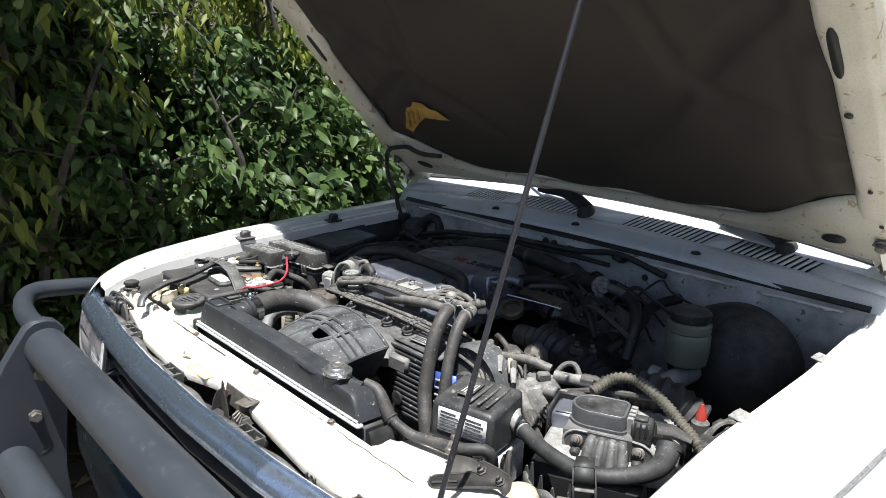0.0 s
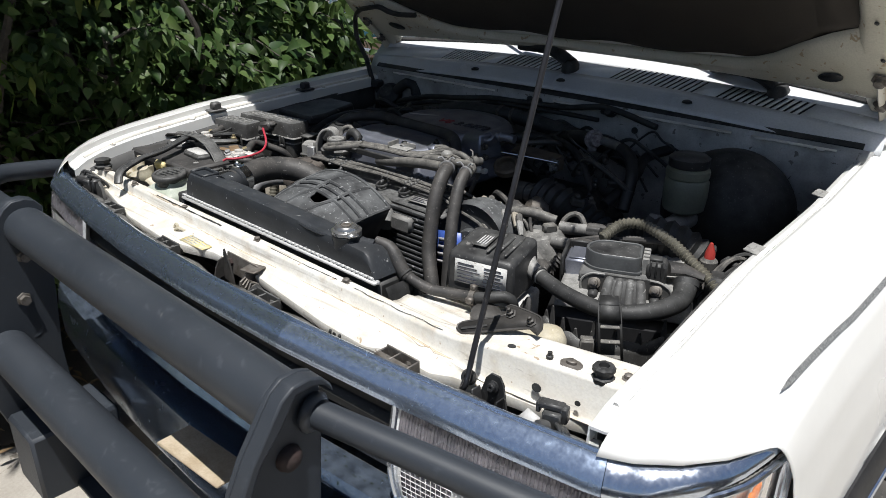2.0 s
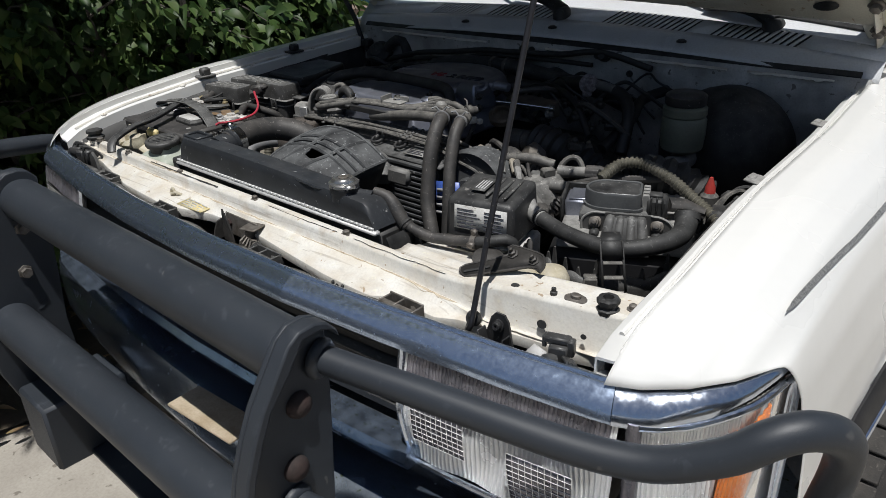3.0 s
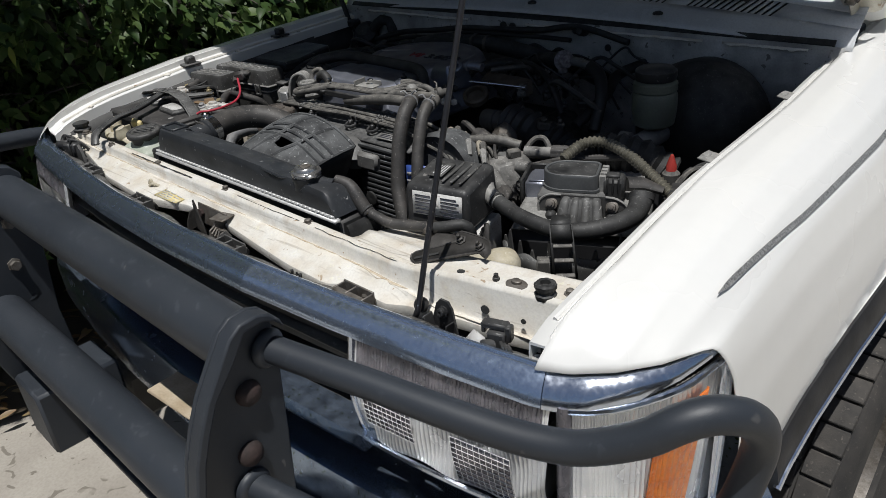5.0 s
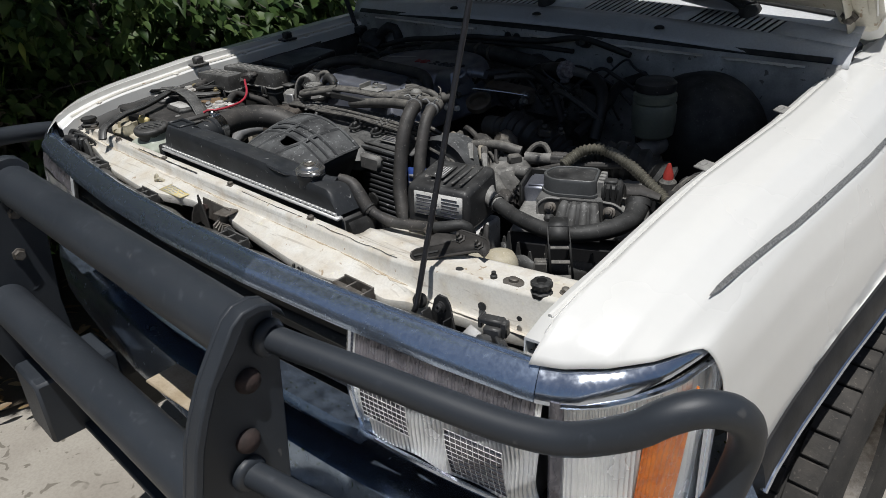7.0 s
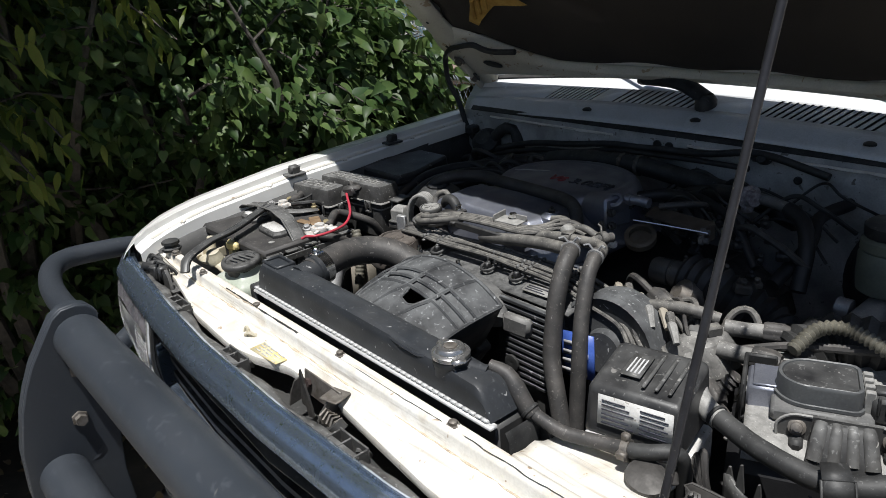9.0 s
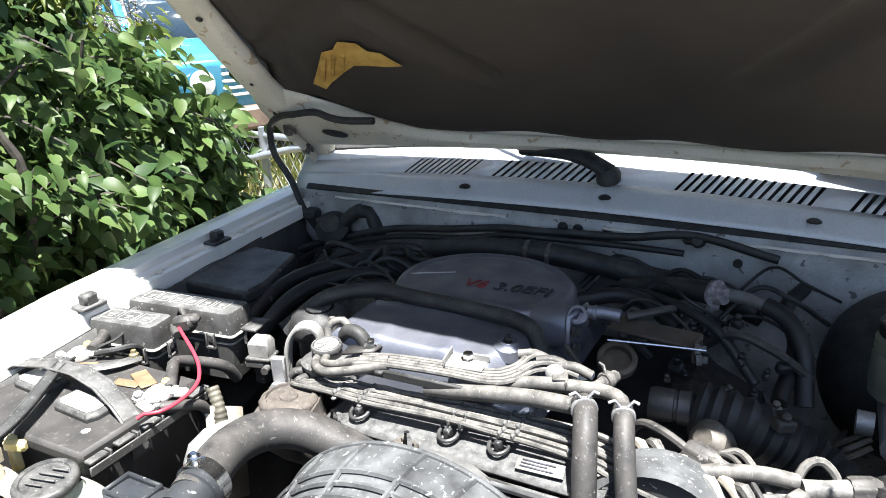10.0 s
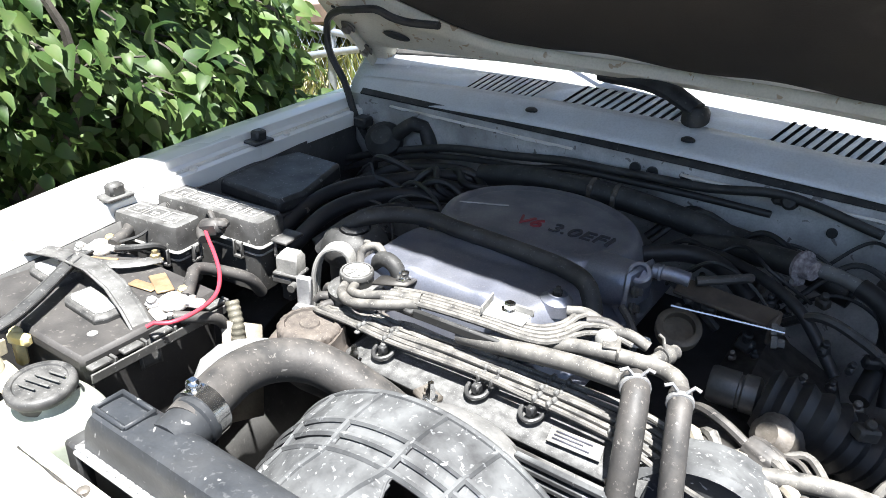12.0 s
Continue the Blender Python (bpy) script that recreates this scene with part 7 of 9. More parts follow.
part("charge_eye", s, pale_plastic, bat)
# strap: a wide flat band, ridged along both edges, arching over the case
st_line = [(-0.676, 0.452, 0.97), (-0.677, 0.452, 1.004), (-0.672, 0.453, 1.018), (-0.655, 0.456, 1.028), (-0.6, 0.462, 1.036), (-0.54, 0.462, 1.038), (-0.49, 0.456, 1.033), (-0.45, 0.447, 1.022), (-0.425, 0.442, 1.006), (-0.415, 0.44, 0.985), (-0.412, 0.44, 0.96)]


def strap_pt(u, v):
    k = u * (len(st_line) - 1)
    i = min(int(k), len(st_line) - 2)
    a, d = Vector(st_line[i]), Vector(st_line[i + 1])
    p = a.lerp(d, k - i)
    o = (v - 0.5) * 0.027
    lift = 0.0022 if abs(v - 0.5) > 0.36 else 0.0
    run = (d - a).normalized()
    return p + Vector((0.1 * o, o, 0)) + Vector((-run.z, 0, run.x)) * lift


s = Shape()
s.sheet(strap_pt, 60, 12)
part("strap", s, dusty_plastic, bat, "flat ridged grey-black hold-down strap", thick=0.0022)
s = Shape()
bar_line = [(-0.475, 0.235, 0.995), (-0.49, 0.25, 1.012), (-0.503, 0.298, 1.026), (-0.518, 0.345, 1.028), (-0.538, 0.385, 1.03), (-0.566, 0.432, 1.033), (-0.585, 0.463, 1.034), (-0.6, 0.49, 1.03)]
s.tube(bar_line, 0.0085, 10, flat=0.35, step=0.01)
for o in (-0.0075, 0.0075):
    s.tube([(x + o * 0.8, y + o * 0.5, z + 0.0025) for x, y, z in bar_line], 0.0022, 8)
part("hold_down_bar", s, black_plastic, bat, "black channel-shaped hold-down bar")
s = Shape()
bar2 = [(-0.63, 0.47, 1.018), (-0.6, 0.484, 1.02), (-0.564, 0.5, 1.02), (-0.545, 0.525, 1.018), (-0.536, 0.553, 1.016)]
s.tube(bar2, 0.01, 10, flat=0.35, step=0.008)
part("hold_down_bar", s, dusty_plastic, bat)
s = Shape()
s.lathe([(0.0105, 0), (0.0105, 0.003), (0.007, 0.004), (0.007, 0.011), (0.004, 0.013), (0.004, 0.017), (0, 0.017)], (-0.541, 0.549, 1.012), seg=6)
part("bar_bolt", s, brass, bat)
for k in range(5):
    s = Shape()
    s.box(at_bat(0.1365, -0.08 + 0.04 * k, 0.998), (0.012, 0.026, 0.004), 0.001, rz=1)
    s.box(at_bat(0.1365, -0.063 + 0.04 * k, 0.994), (0.012, 0.004, 0.012), 0.001, rz=1)
    part("rim_lug", s, dusty_plastic, bat)
s = Shape()
s.box(at_bat(0.142, 0.0, 0.988), (0.003, 0.19, 0.012), 0.001, rz=1)
part("rim", s, dusty_plastic, bat)
# corroded clamps with their bolts
for tx, ty in ((-0.432, 0.494), (-0.63, 0.525)):
    s = Shape()
    s.lathe([(0.0105, 0), (0.0095, 0.016), (0, 0.0165)], (tx, ty, 1.008), seg=14)
    s.lathe([(0.017, 0), (0.0185, 0.004), (0.0165, 0.01), (0.0115, 0.011)], (tx, ty, 1.009), seg=16)
    s.box((tx + 0.016, ty + 0.012, 1.014), (0.036, 0.016, 0.009), 0.003, rz=24).box((tx - 0.012, ty - 0.014, 1.013), (0.026, 0.015, 0.009), 0.003, rz=60)
    s.box((tx + 0.004, ty - 0.026, 1.011), (0.03, 0.014, 0.005), 0.002, rz=-14)
    rr_ = random.Random(int(1000 * ty))
    for k in range(9):
        s.lathe([(0.004, 0), (0.0045, 0.002), (0, 0.004)], (tx + rr_.uniform(-0.02, 0.03), ty + rr_.uniform(-0.025, 0.02), 1.012 + rr_.uniform(0, 0.004)), seg=7)
    t_ = part("terminal", s, white_lead, bat, "white corroded battery terminal clamp")
    for dx, dy, mt in ((-0.007, 0.021, brass), (-0.014, -0.019, alloy)):
        s = Shape()
        s.lathe([(0.0092, 0), (0.0092, 0.004), (0.006, 0.005), (0.006, 0.0095), (0, 0.01)], (tx + dx, ty + dy, 1.015), (0.2, -0.3, 1), 6)
        part("clamp_bolt", s, mt, t_, "brass clamp bolt" if mt is brass else "dull clamp bolt")
s = Shape()
s.box((-0.487, 0.517, 1.0115), (0.05, 0.022, 0.003), 0.001, rz=-24).box((-0.5, 0.5, 1.011), (0.04, 0.016, 0.002), 0.0008, rz=10)
part("copper_strip", s, copper_tan, bat, "tan oxidised copper strip")
s = Shape()
s.box((-0.6, 0.508, 1.0115), (0.04, 0.014, 0.003), 0.001, rz=30)
part("copper_strip", s, copper_tan, bat, "tan oxidised copper strip")
for pts, r in (([(-0.428, 0.51, 1.014), (-0.45, 0.535, 1.02), (-0.47, 0.56, 1.02), (-0.46, 0.59, 1.008), (-0.44, 0.62, 0.99), (-0.44, 0.64, 0.96)], 0.0085), ([(-0.415, 0.48, 1.006), (-0.4, 0.495, 1.004), (-0.395, 0.53, 0.985), (-0.4, 0.55, 0.94)], 0.0075), ([(-0.615, 0.535, 1.02), (-0.63, 0.57, 1.024), (-0.65, 0.585, 1.024), (-0.69, 0.6, 1.01)], 0.0085)):
    s = Shape()
    s.tube(pts, r, 10, step=0.01)
    part("cable", s, rubber, bat, "taped black battery cable")
s = Shape()
s.tube([(-0.612, 0.54, 1.022), (-0.6, 0.565, 1.026), (-0.6, 0.59, 1.034), (-0.612, 0.606, 1.036)], 0.0022, 6)
s.tube([(-0.6, 0.53, 1.02), (-0.575, 0.545, 1.024), (-0.565, 0.57, 1.02), (-0.57, 0.59, 1.0)], 0.005, 8)
part("earth_wire", s, rubber_dark, bat, "thin black wire to the relay box")
s = Shape()
s.tube([(-0.41, 0.44, 1.014), (-0.405, 0.447, 1.018), (-0.39, 0.457, 1.019), (-0.386, 0.486, 1.019), (-0.396, 0.527, 1.02), (-0.425, 0.56, 1.023), (-0.465, 0.588, 1.026), (-0.508, 0.612, 1.032), (-0.53, 0.625, 1.034)], 0.0027, 12, step=0.008)
part("red_cable", s, red_wire, bat, "looped red battery cable")
s = Shape()
s.tube([(-0.4, 0.555, 1.0), (-0.385, 0.548, 0.97), (-0.378, 0.54, 0.93), (-0.372, 0.53, 0.9)], 0.0095, 12, ribs=0.0012, pitch=0.0075)
part("conduit", s, olive_tube, bat, "dusty corrugated conduit")
s = Shape()
s.box(at_bat(0.0, 0.0, 0.815), (0.29, 0.215, 0.01), 0.003, rz=1)
part("tray", s, bay_dark, bat)
s = Shape()
s.box((-0.53, 0.46, 0.66), (0.2, 0.16, 0.3), 0.01)
part("tray_support", s, bay_dark, bat)
s = Shape()
s.add([(-0.4, 0.53, 0.82), (-0.375, 0.57, 0.82), (-0.37, 0.575, 0.965), (-0.393, 0.53, 0.985)], [(0, 1, 2, 3)])
part("tray_bracket", s, beige, bat, "pale beige painted bracket behind the battery", thick=0.004)

# fuse boxes
def fuse_box(name, cx, cy, sx, sy, top, deep, turn, label):
    t = thing(name, (cx, cy, top - deep), label, "fuse box")
    m = Matrix.Translation((cx, cy, 0)) @ Matrix.Rotation(radians(turn), 4, 'Z')

    def at(x, y, z):
        p = m @ Vector((x, y, z))
        return (p.x, p.y, p.z)

    def ring_box(rows):
        """A moulded tub: (half width, half depth, height) rows with clipped corners."""
        sh = Shape()
        n = 12
        for hx, hy, z in rows:
            c = 0.007
            o = [(-hx + c, -hy), (hx - c, -hy), (hx - c * 0.3, -hy + c * 0.3), (hx, -hy + c), (hx, hy - c), (hx - c * 0.3, hy - c * 0.3), (hx - c, hy), (-hx + c, hy), (-hx + c * 0.3, hy - c * 0.3), (-hx, hy - c), (-hx, -hy + c), (-hx + c * 0.3, -hy + c * 0.3)]
            sh.v += [at(x, y, z) for x, y in o]
        for r in range(len(rows) - 1):
            sh.f += [(r * n + i, r * n + (i + 1) % n, (r + 1) * n + (i + 1) % n, (r + 1) * n + i) for i in range(n)]
        sh.f += [tuple(range(n))[::-1], tuple((len(rows) - 1) * n + i for i in range(n))]
        return sh
    hx, hy = sx / 2, sy / 2
    part("body", ring_box([(hx * 0.93, hy * 0.86, top - deep), (hx * 0.96, hy * 0.92, top - 0.06), (hx * 0.97, hy * 0.94, top - 0.036)]), dusty_plastic, t)
    lid = part("lid", ring_box([(hx, hy, top - 0.037), (hx * 0.995, hy, top - 0.008), (hx * 0.97, hy * 0.93, top - 0.001), (hx * 0.93, hy * 0.86, top)]), dusty_plastic, t, "dusty lid with moulded panels", smooth=35)
    part("rim", ring_box([(hx + 0.002, hy + 0.002, top - 0.0395), (hx + 0.003, hy + 0.003, top - 0.038), (hx + 0.002, hy + 0.002, top - 0.0355)]), pale_plastic, t, "pale worn rim")
    part("skirt", ring_box([(hx * 0.98, hy * 0.95, top - 0.053), (hx * 0.99, hy * 0.965, top - 0.0515), (hx * 0.98, hy * 0.95, top - 0.05)]), pale_plastic, t)
    n = 3 if sx < 0.15 else 6
    for k in range(n):
        x0 = -hx * 0.8 + 1.6 * hx * (k + 0.5) / n
        s = Shape()
        w, d = 1.6 * hx / n * 0.4, hy * 0.5
        for a, b_ in (((x0 - w, -d), (x0 + w, -d)), ((x0 + w, -d), (x0 + w, d)), ((x0 + w, d), (x0 - w, d)), ((x0 - w, d), (x0 - w, -d))):
            s.tube([at(*a, top + 0.0004), at(*b_, top + 0.0004)], 0.0011, 5)
        s.box(at(x0, 0.0, top + 0.0004), (w * 0.9, d * 0.35, 0.0014), 0.0004, rz=turn).box(at(x0, -d * 0.5, top + 0.0004), (w * 0.7, d * 0.2, 0.0014), 0.0004, rz=turn)
        part("emboss", s, pale_plastic, lid)
    for lx, ly, ang in ((hx * 0.62, -hy, 0), (hx, hy * 0.2, 90)):
        s = Shape()
        o = Vector((0, -0.004)) if ang == 0 else Vector((0.004, 0))
        q = Matrix.Rotation(radians(ang), 2)
        for dx in (-0.007, 0.007):
            p = q @ Vector((dx, 0))
            s.box(at(lx + p.x + o.x, ly + p.y + o.y, top - 0.047), (0.003, 0.006, 0.026), 0.001, rz=turn + ang)
        s.box(at(lx + o.x, ly + o.y, top - 0.058), (0.018, 0.006, 0.005), 0.001, rz=turn + ang).box(at(lx + o.x * 0.6, ly + o.y * 0.6, top - 0.042), (0.009, 0.006, 0.012), 0.0015, rz=turn + ang)
        part("latch", s, dusty_plastic, t)
    return t, at


fuse_box("relay_box", -0.608, 0.604, 0.122, 0.052, 1.046, 0.1, 8, "small dusty black relay box with clip-on lid")
fbx, at_fb = fuse_box("fuse_box", -0.571, 0.684, 0.205, 0.056, 1.047, 0.115, 6, "tall dusty black fuse box with clip-on lid")
s = Shape()
s.add([at_fb(0.104, 0.03, 1.012), at_fb(0.122, 0.03, 1.006), at_fb(0.116, 0.01, 0.97), at_fb(0.104, 0.01, 0.93)], [(0, 1, 2, 3)])
s.box(at_fb(0.113, 0.016, 1.013), (0.03, 0.04, 0.003), 0.001, rz=6)
part("side_bracket", s, dusty_plastic, fbx, "torn black side flap", thick=0.003)
plug = thing("fuse_plug", (-0.52, 0.63, 0.99), "dusty grey cable plug feeding the fuse box", "connector")
s = Shape()
s.box((-0.527, 0.634, 1.036), (0.036, 0.022, 0.026), 0.006, rz=20, ry=-12)
s.box((-0.517, 0.64, 1.043), (0.026, 0.02, 0.014), 0.005, rz=30)
s.tube([(-0.54, 0.625, 1.034), (-0.532, 0.618, 1.03), (-0.52, 0.612, 1.028)], 0.0065, 10)
part("shell", s, rubber, plug)
s = Shape()
s.tube([(-0.535, 0.645, 1.04), (-0.548, 0.65, 1.048), (-0.556, 0.652, 1.038)], 0.0045, 8)
part("short_lead", s, rubber, plug, "short taped lead")
rl = thing("relay", (-0.43, 0.69, 0.95), "small pale grey cube relay on a bracket", "relay")
s = Shape()
vs = [(-0.017, -0.013), (0.017, -0.013), (0.017, 0.013), (-0.017, 0.013)]
rm = Matrix.Rotation(radians(14), 2)
vs = [rm @ Vector(p) for p in vs]
s.add([(-0.431 + p.x, 0.69 + p.y, 0.978) for p in vs] + [(-0.431 + p.x, 0.69 + p.y, 1.0) for p in vs] + [(-0.431 + 0.72 * p.x, 0.692 + 0.6 * p.y, 1.008) for p in vs],
      [(3, 2, 1, 0), (8, 9, 10, 11)] + [(r * 4 + i, r * 4 + (i + 1) % 4, (r + 1) * 4 + (i + 1) % 4, (r + 1) * 4 + i) for r in (0, 1) for i in range(4)])
part("cube", s, pale_plastic, rl, bevel=0.0015)
s = Shape()
s.box((-0.431, 0.689, 0.976), (0.042, 0.034, 0.006), 0.002, rz=14).box((-0.436, 0.682, 0.966), (0.034, 0.02, 0.012), 0.003, rz=14)
s.lathe([(0.006, 0), (0.006, 0.012), (0, 0.012)], (-0.41, 0.675, 0.966), (0.3, -1, 0), 10)
s.box((-0.44, 0.695, 0.95), (0.02, 0.02, 0.05), 0.004)
part("base", s, dusty_plastic, rl)

# washer bottle
wb = thing("washer_bottle", (-0.415, 0.31, 0.82), "milky plastic washer bottle with a black cap", "bottle")
s = Shape()


def bottle_pt(u, v):
    a = 2 * math.pi * u
    sq = 1 / max(abs(math.cos(a)), abs(math.sin(a))) ** 0.55
    h = curve([(0, 0.8), (0.7, 0.965), (0.82, 0.982), (0.9, 0.99), (0.95, 0.996), (1, 1.004)], v)
    k = curve([(0, 0.95), (0.6, 1.0), (0.78, 0.98), (0.86, 0.8), (0.92, 0.56), (1, 0.5)], v)
    return (-0.405 + 0.058 * sq * k * math.cos(a), 0.318 + 0.047 * sq * k * math.sin(a), h)


s.sheet(bottle_pt, 40, 24)
part("body", s, bottle, wb, smooth=60)
s = Shape()
s.tube([(-0.595, 0.318, 0.962), (-0.565, 0.312, 0.975), (-0.53, 0.308, 0.984), (-0.495, 0.312, 0.984), (-0.465, 0.316, 0.97)], [0.01, 0.015, 0.02, 0.017, 0.014], 12, step=0.01, flat=0.55)
s.lathe([(0.015, 0), (0.016, 0.012), (0.012, 0.018), (0.012, 0.024), (0, 0.026)], (-0.5, 0.305, 0.986), (0.1, -0.2, 1), 14)
s.box((-0.57, 0.322, 0.984), (0.04, 0.004, 0.024), 0.0015, rz=12).box((-0.532, 0.326, 0.99), (0.004, 0.03, 0.02), 0.0015, rz=12)
s.tube([(-0.545, 0.318, 0.985), (-0.55, 0.32, 1.0), (-0.548, 0.322, 1.02)], [0.012, 0.009, 0.008], 10)
s.tube([(-0.62, 0.33, 0.96), (-0.6, 0.315, 0.98), (-0.575, 0.305, 0.975)], 0.008, 8)
part("neck_lug", s, cream, wb, "yellowed plastic mounting lug")
s = Shape()
s.box((-0.53, 0.352, 0.985), (0.014, 0.012, 0.05), 0.003).box((-0.52, 0.35, 1.0), (0.03, 0.012, 0.016), 0.004, rz=20)
part("strap_lug", s, yellow_label, wb, "yellow plastic lug by the battery")
CAP = Vector((-0.403, 0.312, 1.0))
s = Shape()
s.lathe([(0.027, -0.006), (0.0275, 0.004), (0.033, 0.006), (0.0345, 0.009), (0.0345, 0.0145), (0.033, 0.017), (0.0295, 0.0185), (0.0265, 0.018), (0.0255, 0.0165), (0.0, 0.0168)], CAP, (0.05, -0.08, 1), 40)
s.box(CAP + Vector((-0.03, 0.022, 0.009)), (0.016, 0.014, 0.008), 0.003, rz=40)
capo = part("cap", s, cap_print, wb, "black snap cap with moulded writing")
for k in range(4):
    s = Shape()
    s.box(CAP + Vector((0.001 + 0.002 * k, -0.015 + 0.0095 * k, 0.0184 + 0.0008 * k)), (0.036 - 0.01 * abs(k - 1.5), 0.0026, 0.0012), 0.0003, rz=14, rx=4)
    part("print_bar", s, dusty_plastic, capo)

# labelled relay cover by the strut
ib = thing("igniter_box", (0.365, 0.44, 0.9), "black plastic box with a pale paper label", "box")
IQ = Matrix.Translation((0.368, 0.439, 0)) @ Matrix.Rotation(radians(13), 4, 'Z')


def at_ig(x, y, z):
    p = IQ @ Vector((x, y, z))
    return (p.x, p.y, p.z)


s = Shape()
vs = [at_ig(-0.012 + a * (0.053 + (0.004 if c < 1 else 0)), -0.003 + d * (0.046 + (0.004 if c < 1 else 0)), 0.975 if c < 1 else 1.044 + 0.006 * d) for c in (0, 1) for a, d in ((-1, -1), (1, -1), (1, 1), (-1, 1))]
s.add(vs, [(0, 1, 2, 3), (4, 5, 6, 7), (0, 1, 5, 4), (1, 2, 6, 5), (2, 3, 7, 6), (3, 0, 4, 7)])
part("cover", s, black_plastic, ib, bevel=0.008)
s = Shape()
s.box(at_ig(-0.012, -0.046, 0.974), (0.11, 0.02, 0.009), 0.004, rz=13).box(at_ig(0, 0, 0.94), (0.1, 0.08, 0.06), 0.004, rz=13)
part("base", s, label_white, ib, "pale edge of the base plate")
for k in range(3):
    s = Shape()
    s.box(at_ig(-0.006 + 0.0145 * k, -0.002, 1.0462), (0.0045, 0.07, 0.004), 0.0015, rz=13, rx=3)
    part("rib", s, dusty_plastic, ib, "pale worn rib")
s = Shape()
lab = lambda u, v: at_ig(-0.05 + 0.084 * u, -0.0538 + 0.0025 * v, 0.995 + 0.036 * v)
s.add([lab(0, 0), lab(1, 0), lab(1, 1), lab(0, 1)], [(0, 1, 2, 3)])
lb = part("paper_label", s, label_white, ib, "faded white paper label with small print", thick=0.001)
for k in range(6):
    for j in range(2):
        s = Shape()
        u0, u1 = (0.06, 0.5 - 0.06 * (k % 3)) if j == 0 else (0.58, 0.95 - 0.05 * (k % 2))
        v0 = 0.07 + 0.15 * k
        s.add([lab(u0, v0), lab(u1, v0), lab(u1, v0 + 0.045), lab(u0, v0 + 0.045)], [(0, 1, 2, 3)])
        s.v = [(x, y - 0.0014, z) for x, y, z in s.v]
        part("print_bar", s, ink, lb, thick=0.0004)
s = Shape()
s.add([at_ig(-0.037, -0.025, 1.0462), at_ig(-0.014, -0.025, 1.0462), at_ig(-0.014, 0.02, 1.0492), at_ig(-0.037, 0.02, 1.0492)], [(0, 1, 2, 3)])
l2 = part("top_label", s, dusty_plastic, ib, "worn embossed plate", thick=0.0014)
for k in range(4):
    s = Shape()
    s.box(at_ig(-0.032 + 0.0045 * k, -0.003, 1.0482), (0.002, 0.03, 0.001), 0.0003, rz=13, rx=3)
    part("print_bar", s, pale_ink, l2)

# air cleaner
air = thing("air_cleaner", (0.52, 0.56, 0.85), "dusty air cleaner box with an alloy air-flow meter", "air filter box")
AM = Matrix.Translation((0.5325, 0.5195, 0)) @ Matrix.Rotation(radians(25), 4, 'Z')


def at_am(x, y, z):
    p = AM @ Vector((x, y, z))
    return (p.x, p.y, p.z)


s = Shape()
s.box(at_am(-0.005, 0.085, 0.905), (0.21, 0.22, 0.13), 0.02, rz=25)
part("lower_box", s, deep_black, air)
s = Shape()
s.sheet(lambda u, v: at_am(-0.095 + 0.19 * u, -0.028 + 0.215 * v, 0.983 + 0.004 * math.sin(u * 9) * math.sin(v * 7) - 0.012 * (max(0, 0.1 - v) * 10) ** 2 - 0.01 * (max(0, u - 0.9) * 10) ** 2), 24, 24)
part("lid", s, pale_plastic, air, "dusty pale uneven lid", thick=0.004)
s = Shape()
s.box(at_am(-0.074, 0.08, 0.99), (0.044, 0.05, 0.042), 0.003, rz=25)
s.box(at_am(-0.07, 0.08, 1.0125), (0.04, 0.046, 0.003), 0.001, rz=25)
part("meter_body", s, clean_alloy, air, "pale bright cast meter body")
s = Shape()
s.box(at_am(-0.0995, 0.084, 0.992), (0.005, 0.075, 0.052), 0.002, rz=25).box(at_am(-0.085, 0.0485, 0.972), (0.032, 0.005, 0.006), 0.002, rz=25)
s.box(at_am(-0.083, 0.118, 1.012), (0.036, 0.006, 0.012), 0.002, rz=25)
part("gasket_frame", s, rubber_dark, air, "black gasket frame of the meter")
s = Shape()
ring_pts = [(-0.033 - 0.033 * math.sin(math.pi * k / 24), 0.064 + 0.031 * math.cos(math.pi * k / 24)) for k in range(25)]
ring_pts += [(0.008, 0.033), (0.014, 0.035), (0.018, 0.041), (0.018, 0.087), (0.014, 0.093), (0.008, 0.095)]
NR = len(ring_pts)


def oval(sc, z):
    return [at_am(-0.022 + (x + 0.022) * sc, 0.064 + (y - 0.064) * sc, z) for x, y in ring_pts]


vs, fs = [], []
levels = [(1.07, 1.008), (1.07, 1.0115), (1.01, 1.012), (1.0, 1.03), (0.985, 1.0335), (0.95, 1.0345), (0.9, 1.0335), (0.88, 1.0305)]
for sc, z in levels:
    vs += oval(sc, z)
for k in range(len(levels) - 1):
    fs += [(k * NR + i, k * NR + (i + 1) % NR, (k + 1) * NR + (i + 1) % NR, (k + 1) * NR + i) for i in range(NR)]
fs += [tuple(range(NR)), tuple((len(levels) - 1) * NR + i for i in range(NR))]
s.add(vs, fs)
afm = part("air_flow_meter", s, surface("grey_meter_cover", (0.1, 0.105, 0.108), (0.075, 0.078, 0.08), 0.35, scale=20, dust=DUST, dusty=0.3), air, "dark grey oval air-flow meter cover")
s = Shape()
s.add(oval(0.87, 1.0325) + oval(0.87, 1.0312), [tuple(range(NR)), tuple(range(NR, 2 * NR))] + [(i, (i + 1) % NR, NR + (i + 1) % NR, NR + i) for i in range(NR)])
part("meter_lid", s, black_plastic, afm, "dark inset lid of the meter")
s = Shape()
s.box(at_am(-0.02, 0.061, 0.998), (0.1, 0.075, 0.018), 0.004, rz=25)
part("meter_base", s, outlet_alloy, air, "dusty pale meter base")
